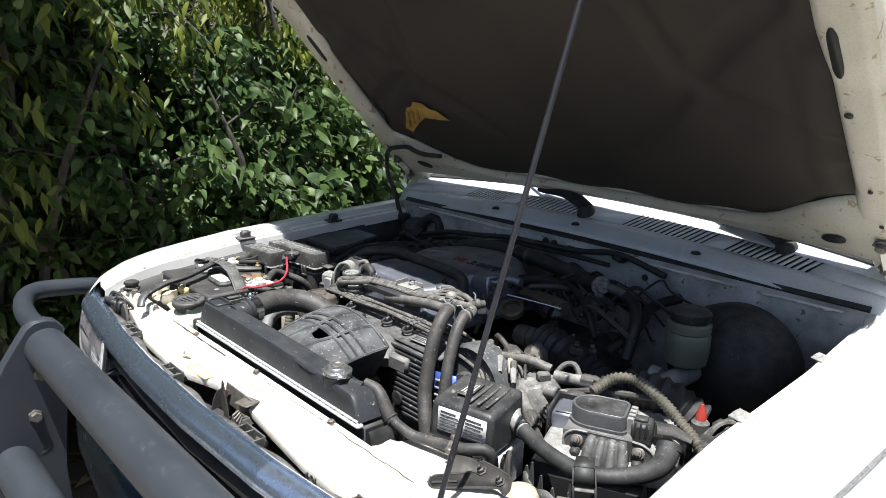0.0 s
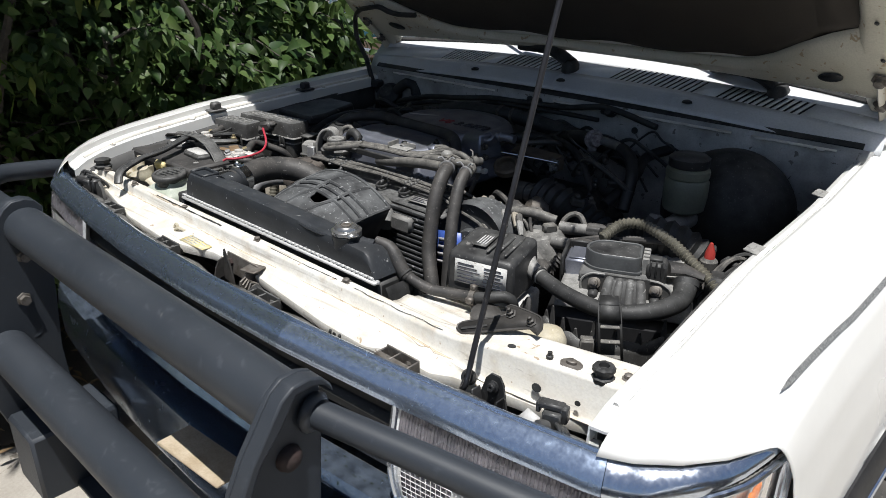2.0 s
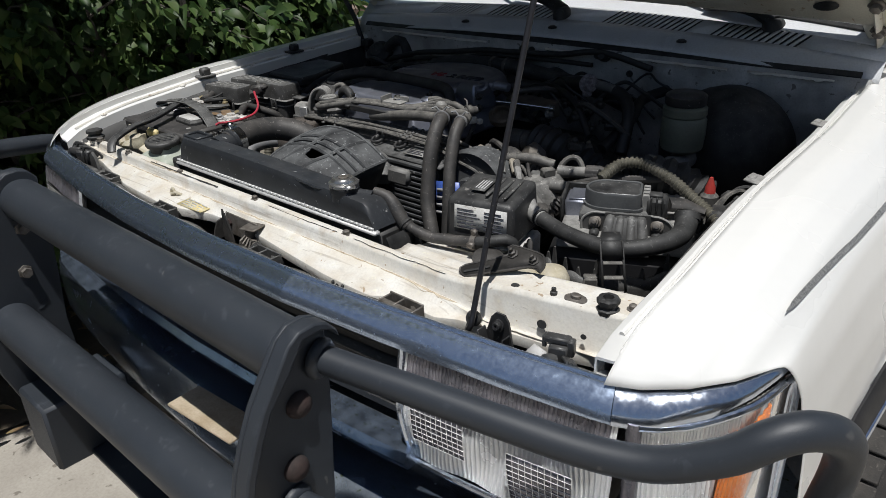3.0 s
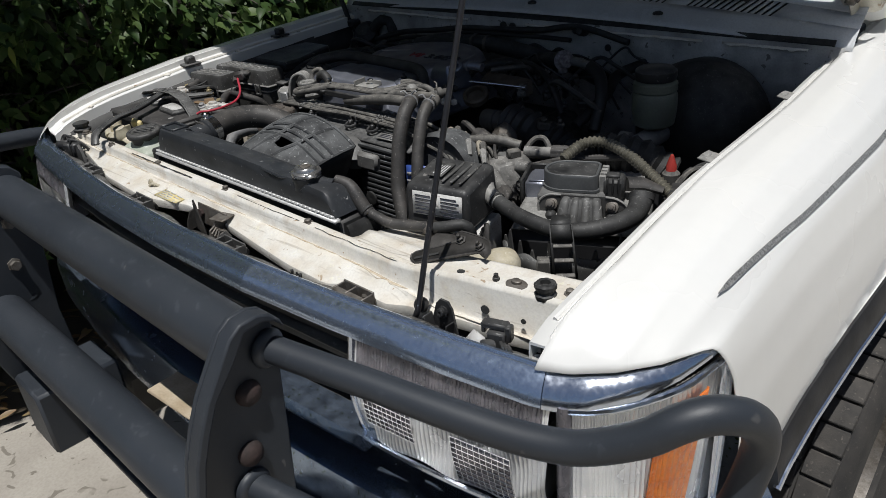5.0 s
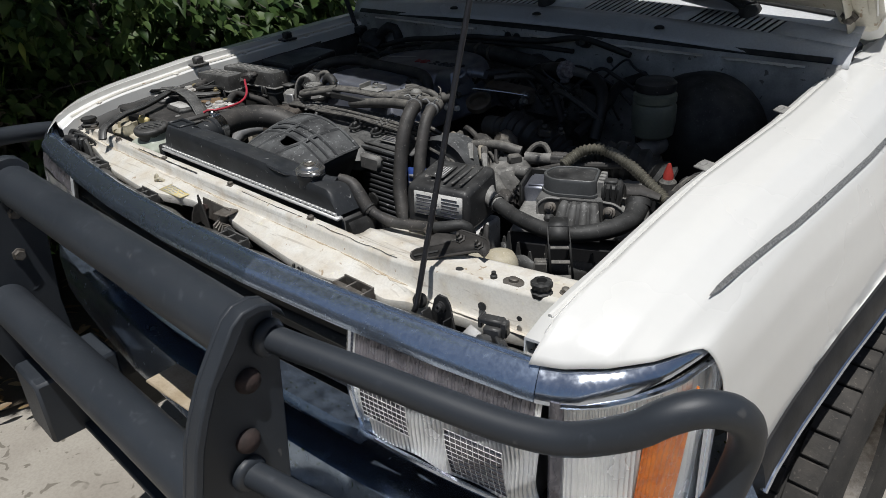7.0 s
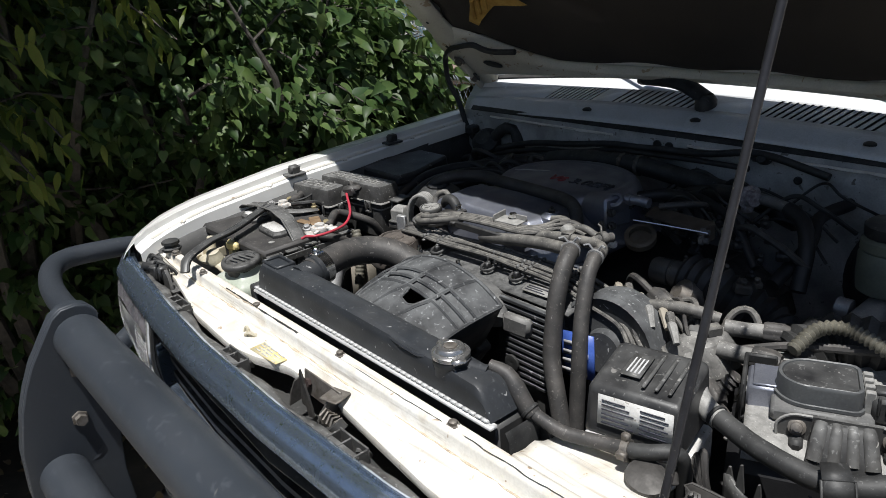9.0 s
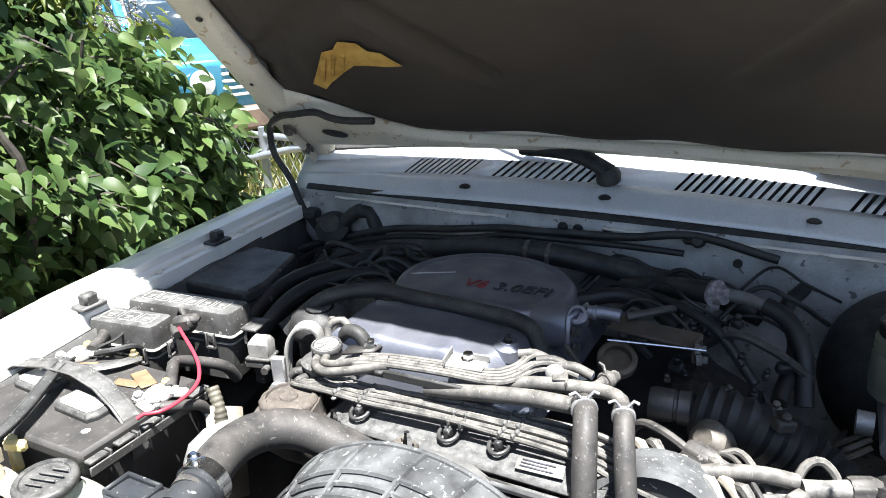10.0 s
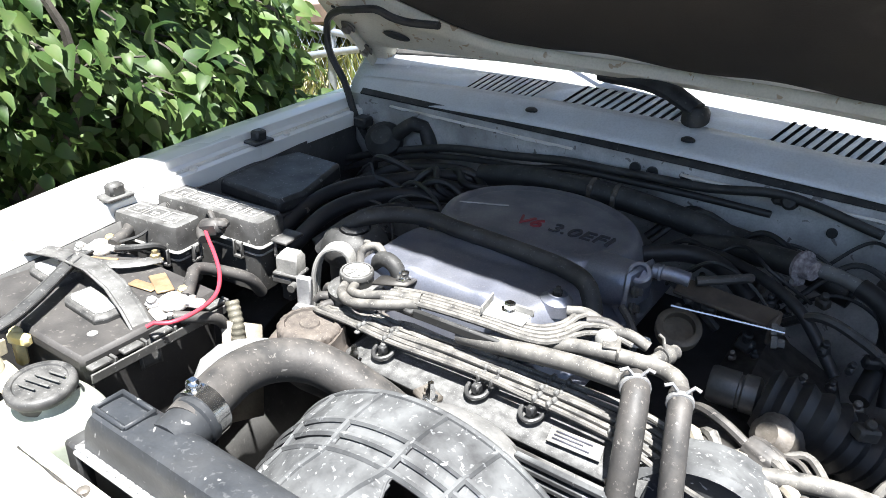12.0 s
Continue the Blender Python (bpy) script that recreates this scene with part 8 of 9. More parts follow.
# wiring plug at the meter's end
for k in range(4):
    s = Shape()
    s.box(at_am(0.024, 0.045 + 0.013 * k, 1.019), (0.01, 0.007, 0.026), 0.001, rz=25)
    part("terminal_lug", s, pale_plastic, air)
s = Shape()
s.box(at_am(0.041, 0.055, 1.012), (0.03, 0.036, 0.03), 0.004, rz=25)
for k in range(3):
    s.box(at_am(0.032 + 0.008 * k, 0.038, 1.02), (0.003, 0.006, 0.022), 0.001, rz=25)
s.box(at_am(0.038, 0.055, 1.029), (0.02, 0.016, 0.006), 0.002, rz=25)
part("connector", s, rubber_dark, air, "black wiring plug")
s = Shape()
s.tube([at_am(0.055, 0.075, 1.008), at_am(0.08, 0.085, 1.004), at_am(0.11, 0.08, 0.997)], [0.017, 0.016, 0.009], 12, flat=0.6)
part("plug_boot", s, rubber, air, "dusty rubber boot of the wiring plug")
# bolt plate, bolts and finned outlet
s = Shape()
pl_pts = [(-0.062, 0.982), (-0.063, 1.003), (-0.05, 1.0145), (-0.03, 1.0155), (0.034, 1.0155), (0.05, 1.013), (0.064, 1.002), (0.063, 0.982)]
s.add([at_am(x, 0.004, z) for x, z in pl_pts] + [at_am(x, 0.009, z) for x, z in pl_pts], [tuple(range(8)), tuple(range(8, 16))] + [(i, (i + 1) % 8, 8 + (i + 1) % 8, 8 + i) for i in range(8)])
tab = part("meter_tab", s, dusty_plastic, air, "dusty dark bolt plate")
for k in (0, 1):
    s = Shape()
    s.tube([at_am(x, 0.004, z) for x, z in (pl_pts[:4] if k == 0 else pl_pts[4:])], 0.0018, 6)
    part("plate_rim", s, pale_plastic, tab)
for bx in (-0.0436, 0.0436):
    s = Shape()
    s.lathe([(0.0092, 0), (0.0092, 0.002), (0.0062, 0.003), (0.0062, 0.007), (0.0058, 0.008), (0.0035, 0.0085), (0.0035, 0.012), (0, 0.0125)], at_am(bx, 0.003, 1.001), (0.3, -0.8, 0.4), 12)
    part("meter_bolt", s, steel, tab, "dull brown steel meter bolt")
    s = Shape()
    s.box(at_am(bx, -0.006, 0.987), (0.014, 0.018, 0.014), 0.004, rz=25)
    part("bolt_seat", s, rubber_dark, tab)
s = Shape()
pr = [(0.006, 1.012), (0.0, 1.0135), (-0.006, 1.01), (-0.024, 0.984), (-0.03, 0.965), (0.006, 0.965)]
hw = [0.028, 0.028, 0.029, 0.035, 0.037, 0.035]
s.add([at_am(-w, y, z) for (y, z), w in zip(pr, hw)] + [at_am(w, y, z) for (y, z), w in zip(pr, hw)], [tuple(range(6)), tuple(range(6, 12))] + [(i, (i + 1) % 6, 6 + (i + 1) % 6, 6 + i) for i in range(6)])
fo = part("finned_outlet", s, rubber_dark, air, "dusty dark finned outlet", bevel=0.002)
for k in range(4):
    s = Shape()
    o = -0.0225 + 0.015 * k
    g = 1.2 if k in (0, 3) else 1.0
    s.tube([at_am(o * 0.95, 0.002, 1.0125), at_am(o, -0.006, 1.0095), at_am(o * 1.1, -0.015, 0.997), at_am(o * 1.2, -0.0245, 0.982)], [0.0048 * g, 0.0056 * g, 0.006 * g, 0.006 * g], 10, flat=0.45, step=0.004)
    part("fin", s, dusty_plastic, fo)
# thick air hose
s = Shape()
s.tube([(0.425, 0.459, 1.006), (0.45, 0.452, 1.003), (0.478, 0.443, 1.002), (0.524, 0.436, 1.001), (0.552, 0.439, 1.001), (0.576, 0.449, 1.002), (0.602, 0.474, 1.005), (0.614, 0.51, 1.006), (0.611, 0.54, 1.007), (0.604, 0.562, 1.014)], [0.0112, 0.0112, 0.0112, 0.0114, 0.0118, 0.012, 0.0125, 0.0135, 0.015, 0.0165], 18, step=0.008)
s.lathe([(0.0165, 0), (0.018, 0.001), (0.018, 0.01), (0.015, 0.012), (0.013, 0.011), (0, 0.008)], (0.605, 0.56, 1.012), (-0.2, 0.45, 0.6), 20)
ah = part("air_hose", s, rubber_dark, air, "thick black rubber air hose")
s = Shape()
s.tube([(0.385, 0.479, 1.024), (0.398, 0.468, 1.014), (0.414, 0.461, 1.008), (0.43, 0.457, 1.005)], [0.014, 0.0128, 0.0122, 0.012], 14, step=0.005)
s.box((0.389, 0.468, 1.03), (0.006, 0.012, 0.012), 0.002, rz=30)
part("hose_sleeve", s, pale_plastic, ah, "dusty tan sleeve on the hose end")
s = Shape()
s.lathe([(0.0122, 0), (0.0133, 0.0005), (0.0133, 0.004), (0.0122, 0.0045)], (0.424, 0.459, 1.006), (0.9, -0.25, -0.1), 20)
part("hose_ring", s, rubber_dark, ah)
# ladder clip in front of the hose
CA, CB, CW = Vector((0.565, 0.4225, 1.02)), Vector((0.583, 0.4095, 0.942)), Vector((0.79, 0.61, 0))
clip = Shape()
for sd in (-1, 1):
    clip.add([CA + CW * (sd * 0.0138 + a) for a in (-0.0016, 0.0016)] + [CB + CW * (sd * 0.0152 + a) for a in (0.0016, -0.0016)], [(0, 1, 2, 3)])
clip.add([CA + CW * -0.0138, CA + CW * 0.0138, CA.lerp(CB, 0.3) + CW * 0.0143, CA.lerp(CB, 0.3) + CW * -0.0143], [(0, 1, 2, 3)])
clip.add([CA + CW * -0.0138, CA + CW * 0.0138, CA + CW * 0.012 + Vector((-0.012, 0.018, 0.003)), CA + CW * -0.012 + Vector((-0.012, 0.018, 0.003))], [(0, 1, 2, 3)])
lad = part("strap_clip", clip, rubber_dark, air, "flat black ladder-shaped strap clip", thick=0.003)
for f in (0.36, 0.61, 0.87):
    s = Shape()
    c0 = CA.lerp(CB, f)
    s.box((c0.x, c0.y, c0.z), (0.026, 0.007, 0.0035), 0.001, rz=37.7, rx=20)
    part("clip_rung", s, cable_grey, lad)
# ragged rim of the box below the hose
RIM = [(0.45, 0.44), (0.47, 0.428), (0.498, 0.42), (0.525, 0.42), (0.555, 0.437), (0.585, 0.466), (0.61, 0.505), (0.625, 0.55)]
rim_x = lambda u: (curve([(k / 7, p[0]) for k, p in enumerate(RIM)], u), curve([(k / 7, p[1]) for k, p in enumerate(RIM)], u))
s = Shape()
s.sheet(lambda u, v: (rim_x(u)[0], rim_x(u)[1], 0.955 - 0.075 * v + 0.004 * math.sin(u * 23) * (1 - v)), 36, 4)
s.sheet(lambda u, v: (rim_x(u)[0] - 0.012 * v, rim_x(u)[1] + 0.016 * v, 0.938 - 0.01 * v), 30, 2)
rim_ob = part("box_rim", s, dusty_plastic, air, "ragged dusty black box rim", thick=0.003)
for k in range(9):
    s = Shape()
    x, y = rim_x(0.04 + 0.115 * k)
    h = 0.012 + 0.008 * ((k * 5) % 3)
    s.prism([(x - 0.005, 0.95), (x + 0.005, 0.95), (x + 0.001, 0.955 + h), (x - 0.001, 0.955 + h)], "y", y + 0.001, y + 0.004)
    part("tooth", s, dusty_plastic, rim_ob)
s = Shape()
s.box((0.541, 0.416, 0.945), (0.02, 0.006, 0.03), 0.002, rz=35).box((0.538, 0.421, 0.96), (0.02, 0.012, 0.003), 0.001, rz=35)
part("rim_tab", s, cable_grey, rim_ob, "pale dusty tab on the rim")
s = Shape()
s.tube([(0.43, 0.62, 1.02), (0.44, 0.665, 1.034), (0.47, 0.685, 1.034), (0.52, 0.675, 1.024), (0.565, 0.66, 1.008), (0.6, 0.648, 0.994), (0.625, 0.635, 0.982)], 0.0098, 12, ribs=0.003, pitch=0.0068)
part("corrugated_conduit", s, olive_tube, air, "dusty corrugated conduit")
s = Shape()
s.tube([(0.41, 0.67, 0.98), (0.44, 0.71, 1.0), (0.5, 0.73, 1.0), (0.55, 0.75, 0.97)], 0.036, 20, ribs=0.006, pitch=0.016)
part("intake_duct", s, rubber_dark, air, "black corrugated intake duct")
s = Shape()
s.tube([(0.36, 0.63, 0.99), (0.42, 0.66, 1.005), (0.5, 0.7, 1.01)], 0.006, 8)
s.tube([(0.34, 0.58, 0.92), (0.37, 0.56, 0.96), (0.39, 0.57, 0.99)], 0.0105, 12, ribs=0.002, pitch=0.007)
part("loom", s, rubber, air)

s = Shape()
s.lathe([(0.004, -0.012), (0.009, -0.008), (0.011, 0.0), (0.008, 0.009), (0.003, 0.012)], (0.405, 0.582, 0.952), (0.6, -0.5, 0.4), 12, sx=0.6)
part("yellow_clip", s, yellow_plastic, air, "small yellow clip")

# valve and connector cluster between engine and air cleaner
vc = thing("wiring_cluster", (0.3, 0.62, 0.9), "dusty cluster of plugs and wires beside the engine", "wiring")
s = Shape()
low_r = [(0.262, 0.59), (0.278, 0.64), (0.292, 0.678), (0.335, 0.68), (0.36, 0.655), (0.357, 0.598), (0.335, 0.556), (0.298, 0.566)]
mid_r = [(0.27, 0.594), (0.284, 0.638), (0.298, 0.67), (0.33, 0.672), (0.35, 0.65), (0.348, 0.602), (0.33, 0.566), (0.3, 0.574)]
top_r = [(0.29, 0.604), (0.298, 0.636), (0.308, 0.655), (0.325, 0.656), (0.336, 0.642), (0.335, 0.61), (0.323, 0.586), (0.304, 0.59)]
nn = len(low_r)
s.add([(x, y, 0.955) for x, y in low_r] + [(x, y, 0.978) for x, y in mid_r] + [(x, y, 0.998 + 0.06 * (y - 0.6)) for x, y in top_r],
      [tuple(range(nn)), tuple(range(2 * nn, 3 * nn))] + [(r * nn + i, r * nn + (i + 1) % nn, (r + 1) * nn + (i + 1) % nn, (r + 1) * nn + i) for r in (0, 1) for i in range(nn)])
part("bracket_cover", s, manifold_grey, vc, "angular dusty grey plastic cover", bevel=0.004)
for a, d, r in (((0.325, 0.655, 1.0), (0.372, 0.676, 1.0), 0.0115), ((0.34, 0.615, 0.99), (0.385, 0.624, 0.99), 0.012), ((0.32, 0.575, 0.985), (0.365, 0.548, 0.972), 0.011), ((0.285, 0.64, 0.995), (0.235, 0.655, 1.005), 0.012)):
    s = Shape()
    a, d = Vector(a), Vector(d)
    s.tube([a, (a + d) / 2, d], [r, r * 0.9, r], 12)
    pipe_ = part("port", s, manifold_grey, vc)
    s = Shape()
    u = (d - a).normalized()
    s.lathe([(r * 1.1, -0.004), (r * 1.2, 0.0), (r * 1.2, 0.02), (r * 0.9, 0.03)], d, u, 32, wave=0.1, waves=8)
    part("plug", s, rubber, vc, "ribbed rubber plug")
    s = Shape()
    e = d + u * 0.03
    s.tube([e - u * 0.004, e + u * 0.03 + Vector((0, 0, 0.004)), e + u * 0.06 + Vector((0, 0.01, -0.01)), e + u * 0.08 + Vector((0, 0.02, -0.05))], 0.0055, 8)
    part("cable", s, rubber, vc)
s = Shape()
s.tube([(0.32, 0.66, 0.99), (0.322, 0.672, 1.008), (0.33, 0.682, 1.018), (0.342, 0.688, 1.018), (0.355, 0.684, 1.008), (0.364, 0.676, 0.99)], 0.005, 8)
part("looped_hose", s, cable_grey, vc)
for pts in ([(0.221, 0.607, 0.965), (0.232, 0.59, 0.972), (0.245, 0.56, 0.96), (0.249, 0.535, 0.93)], [(0.393, 0.64, 0.97), (0.39, 0.61, 0.962), (0.396, 0.575, 0.945), (0.4, 0.55, 0.91)]):
    s = Shape()
    s.tube(pts, 0.0105, 12, ribs=0.0022, pitch=0.0075)
    part("conduit", s, pale_plastic, vc, "pale corrugated conduit")
rng = random.Random(5)
for k in range(14):
    s = Shape()
    x, y = 0.17 + 0.012 * k * 0.6, 0.6 + 0.004 * k
    s.tube([(x - 0.03, y + 0.02, 1.0), (x, y + rng.uniform(-0.01, 0.03), 1.012 + rng.uniform(-0.01, 0.012)), (x + 0.04, y - 0.02 + rng.uniform(-0.02, 0.02), 0.99 + rng.uniform(-0.01, 0.012)), (x + 0.07, y - 0.04, 0.95)], rng.choice((0.003, 0.0045, 0.006)), 8)
    part("wire", s, cable_grey if k % 3 else rubber, vc)
for k in range(7):
    s = Shape()
    s.box((0.19 + 0.022 * k, 0.635 + 0.012 * math.sin(k * 2), 1.0 + 0.008 * math.cos(k * 3)), (0.024, 0.016, 0.016), 0.003, rz=40 * k, rx=15 * k)
    part("plug", s, dusty_plastic if k % 2 else cable_grey, vc)
s = Shape()
s.tube([(0.16, 0.6, 0.97), (0.22, 0.62, 1.01), (0.28, 0.635, 1.02), (0.32, 0.65, 1.012)], 0.009, 10)
part("vacuum_line", s, cable_grey, vc)
for k in range(9):
    s = Shape()
    x, y = 0.15 + 0.016 * k, 0.655 - 0.006 * k + 0.01 * math.sin(k * 2.2)
    s.tube([(x, y, 1.01), (x + 0.012, y - 0.012, 1.016 + 0.004 * (k % 2)), (x + 0.03, y - 0.03, 1.004)], [0.004, 0.0065, 0.004], 8)
    part("terminal_boot", s, (beige, cable_grey, pale_plastic)[k % 3], vc)
# red-tipped bottle and plugs by the fender
rb = thing("grease_tube", (0.577, 0.7, 0.95), "small clear tube with a red cone tip", "tube")
s = Shape()
s.lathe([(0.014, 0), (0.014, 0.035), (0.009, 0.04)], (0.577, 0.7, 0.965), seg=14)
part("body", s, cable_grey, rb)
s = Shape()
s.lathe([(0.0085, 0), (0.0078, 0.01), (0.0026, 0.026), (0, 0.027)], (0.577, 0.7, 1.004), seg=14)
part("tip", s, red_plastic, rb, "red cone tip")
for k in range(8):
    s = Shape()
    x, y = 0.6 + 0.006 * k, 0.69 + 0.02 * math.sin(k * 1.7)
    s.tube([(x - 0.02, y - 0.03, 0.95), (x, y, 1.0 + 0.006 * (k % 3)), (x + 0.02, y + 0.03, 1.01), (x + 0.035, y + 0.02, 0.98)], 0.0035, 6)
    part("wire", s, rubber_dark if k % 2 else cable_grey, vc)
s = Shape()
s.box((0.615, 0.66, 0.985), (0.04, 0.04, 0.03), 0.006, rz=20)
part("plug_block", s, rubber_dark, vc)
s = Shape()
s.box((0.605, 0.72, 0.985), (0.03, 0.025, 0.04), 0.005)
part("plug_block", s, rubber_dark, vc)

# support details: white canister and lever bracket
ext = thing("horn_bracket", (0.47, 0.33, 0.92), "dusty steel bracket with bolts on the radiator support", "bracket")
s = Shape()
hb = [(0.4318, 0.2716), (0.429, 0.2763), (0.4332, 0.2813), (0.4806, 0.3109), (0.474, 0.3202), (0.4787, 0.3244), (0.5173, 0.325), (0.5288, 0.3218), (0.5369, 0.3109), (0.536, 0.3026), (0.5212, 0.3065), (0.452, 0.2725), (0.4415, 0.2685)]
hb_at = lambda x, y, up=0.0: (x, y - 0.5 * up, 0.998 + (y - 0.278) * 0.588 + 0.85 * up)
s.add([hb_at(x, y) for x, y in hb], [tuple(range(13))])
lev = part("lever", s, dark_steel, ext, "flat dusty steel arm with a rounded end", thick=0.003, smooth=30)
s = Shape()
s.tube([hb_at(x, y, 0.001) for x, y in hb + hb[:1]], 0.0016, 6)
part("folded_edge", s, dark_steel, lev)
s = Shape()
s.tube([hb_at(0.438, 0.2735, 0.002), hb_at(0.452, 0.281, 0.002), hb_at(0.468, 0.29, 0.002)], 0.003, 8, flat=0.3)
part("slot", s, rubber_dark, lev)
for bx, by in ((0.487, 0.3135), (0.5195, 0.3135)):
    s = Shape()
    s.lathe([(0.0075, 0), (0.0075, 0.0015), (0.005, 0.002), (0.005, 0.006), (0.0025, 0.007), (0.0025, 0.012), (0, 0.0125)], hb_at(bx, by, 0.0018), (0, -0.5, 0.85), 6)
    part("bolt", s, dark_steel, ext)
s = Shape()
s.lathe([(0.024, 0), (0.026, 0.01), (0.0255, 0.045), (0.02, 0.056), (0.011, 0.06), (0, 0.061)], (0.512, 0.362, 0.93), seg=20)
s.lathe([(0.02, 0), (0.022, 0.01), (0.021, 0.04), (0.014, 0.049), (0, 0.051)], (0.495, 0.338, 0.935), seg=18, sx=1.3)
part("canister", s, cream, ext, "small yellowed plastic canister")
s = Shape()
s.lathe([(0.0, -0.008), (0.014, -0.008), (0.022, -0.001), (0.021, 0.003), (0.012, 0.006), (0, 0.007)], (0.409, 0.358, 0.973), (0.15, -0.25, 1), 18, sx=1.1)
s.box((0.419, 0.372, 0.971), (0.03, 0.02, 0.005), 0.002, rz=35)
part("horn", s, dark_steel, ext, "round dusty horn")
s = Shape()
s.sheet(lambda u, v: (0.285 + 0.14 * u, 0.287 + 0.1 * v, 0.974 - 0.02 * v + 0.006 * math.exp(-((v - 0.35) / 0.1) ** 2)), 10, 14)
part("shelf", s, under_white, ext, "cream-white pressed shelf", thick=0.004)
for k in range(3):
    s = Shape()
    s.tube([(0.41 + 0.006 * k, 0.43, 0.93), (0.42 + 0.006 * k, 0.425, 0.965 + 0.008 * k), (0.434 + 0.004 * k, 0.415, 0.955), (0.45, 0.41 + 0.004 * k, 0.92)], 0.0042, 8)
    part("wire_bundle", s, rubber, ext)

# brake booster and master cylinder
br = thing("brake_booster", (0.44, 1.05, 0.8), "large dark round brake booster with a fluid reservoir", "brake booster")
s = Shape()
s.lathe([(0.0, 0.1), (0.06, 0.1), (0.1, 0.07), (0.125, 0.04), (0.13, 0.01), (0.125, -0.03), (0.08, -0.05)], (0.46, 1.05, 0.96), (0, -1, 0), 36)
part("drum", s, rubber_dark, br)
s = Shape()
s.tube([(0.425, 0.95, 0.965), (0.425, 0.9, 0.965), (0.425, 0.83, 0.965)], 0.02, 14)
s.lathe([(0.016, 0), (0.016, 0.02), (0, 0.02)], (0.4, 0.88, 0.965), (-1, 0, 0), 12)
part("master_cylinder", s, alloy, br)
s = Shape()
s.lathe([(0.03, 0), (0.038, 0.006), (0.041, 0.03), (0.041, 0.06), (0.037, 0.066), (0.04, 0.069), (0.04, 0.082), (0.034, 0.088), (0.03, 0.09)], (0.427, 0.915, 0.99), seg=28)
part("reservoir", s, surface("aged_reservoir_plastic", (0.16, 0.17, 0.13), (0.11, 0.12, 0.095), 0.5, scale=20), br, "yellowed round brake fluid reservoir")
s = Shape()
s.lathe([(0.036, 0), (0.037, 0.004), (0.037, 0.016), (0.031, 0.021), (0, 0.021)], (0.427, 0.915, 1.078), seg=32, wave=0.02, waves=16)
part("cap", s, black_plastic, br)
for k in range(3):
    s = Shape()
    s.tube([(0.4, 0.85 + 0.02 * k, 0.95), (0.37, 0.84 + 0.02 * k, 0.93), (0.36, 0.9, 0.9), (0.38, 1.0, 0.88)], 0.004, 6)
    part("brake_pipe", s, steel, br)
wm = thing("vacuum_motor", (0.215, 0.77, 0.92), "small round dark actuator among the hoses", "actuator")
s = Shape()
s.lathe([(0.02, 0), (0.024, 0.01), (0.024, 0.04), (0.012, 0.05), (0, 0.05)], (0.24, 0.74, 0.975), (-0.3, -0.5, 0.4), 16)
part("body", s, steel, wm)
# washer motor and clutter at the far corner
cc = thing("corner_valve", (-0.58, 1.06, 0.98), "dark valve and hoses in the bay corner", "valve")
s = Shape()
s.lathe([(0.03, 0), (0.036, 0.01), (0.036, 0.03), (0.02, 0.045), (0, 0.045)], (-0.58, 1.1, 1.03), (0.2, -0.6, 0.6), 18)
s.tube([(-0.56, 1.09, 1.05), (-0.52, 1.1, 1.085), (-0.5, 1.11, 1.08), (-0.47, 1.1, 1.03)], 0.014, 10)
s.box((-0.63, 1.09, 1.07), (0.03, 0.03, 0.02), 0.004)
part("valve", s, rubber_dark, cc)

# ---- shrubs and trees ----
def leaf_material(name, a, d, back, thin=0.35):
    m = bpy.data.materials.new(name)
    m.use_nodes = True
    N, L = m.node_tree.nodes, m.node_tree.links
    p = N["Principled BSDF"]
    ge = N.new("ShaderNodeNewGeometry")
    rp = N.new("ShaderNodeValToRGB")
    rp.color_ramp.elements[0].color, rp.color_ramp.elements[1].color = (*a, 1), (*d, 1)
    e = rp.color_ramp.elements.new(0.93)
    e.color = (*back, 1)
    rp.color_ramp.elements[1].position = 0.85
    rp.color_ramp.elements[2].position = 0.97
    rp.color_ramp.elements[2].color = (*back, 1)
    L.new(ge.outputs["Random Per Island"], rp.inputs[0])
    nz = N.new("ShaderNodeTexNoise")
    nz.inputs["Scale"].default_value = 60
    mx = N.new("ShaderNodeMix")
    mx.data_type = 'RGBA'
    mx.blend_type = 'MULTIPLY'
    mx.inputs[0].default_value = 0.35
    L.new(rp.outputs[0], mx.inputs[6])
    L.new(nz.outputs["Color"], mx.inputs[7])
    L.new(mx.outputs[2], p.inputs["Base Color"])
    p.inputs["Roughness"].default_value = 0.47
    p.inputs["Specular IOR Level"].default_value = 0.36
    tr = N.new("ShaderNodeBsdfTranslucent")
    L.new(mx.outputs[2], tr.inputs["Color"])
    sh = N.new("ShaderNodeMixShader")
    sh.inputs[0].default_value = thin
    L.new(p.outputs[0], sh.inputs[1])
    L.new(tr.outputs[0], sh.inputs[2])
    L.new(sh.outputs[0], N["Material Output"].inputs[0])
    return m


lilac_leaf = leaf_material("lilac_leaf", (0.034, 0.078, 0.02), (0.078, 0.145, 0.04), (0.13, 0.2, 0.06))
elder_leaf = leaf_material("box_elder_leaf", (0.07, 0.125, 0.018), (0.15, 0.22, 0.03), (0.26, 0.3, 0.05), 0.5)
bark = surface("grey_brown_bark", (0.085, 0.075, 0.062), (0.05, 0.044, 0.038), 0.9, scale=40, bump=0.5)
HEART = [(0, 0, 0), (0, 0.2, 0.0), (0, 0.42, -0.005), (0, 0.64, -0.02), (0, 0.85, -0.05), (0, 1.06, -0.1)]
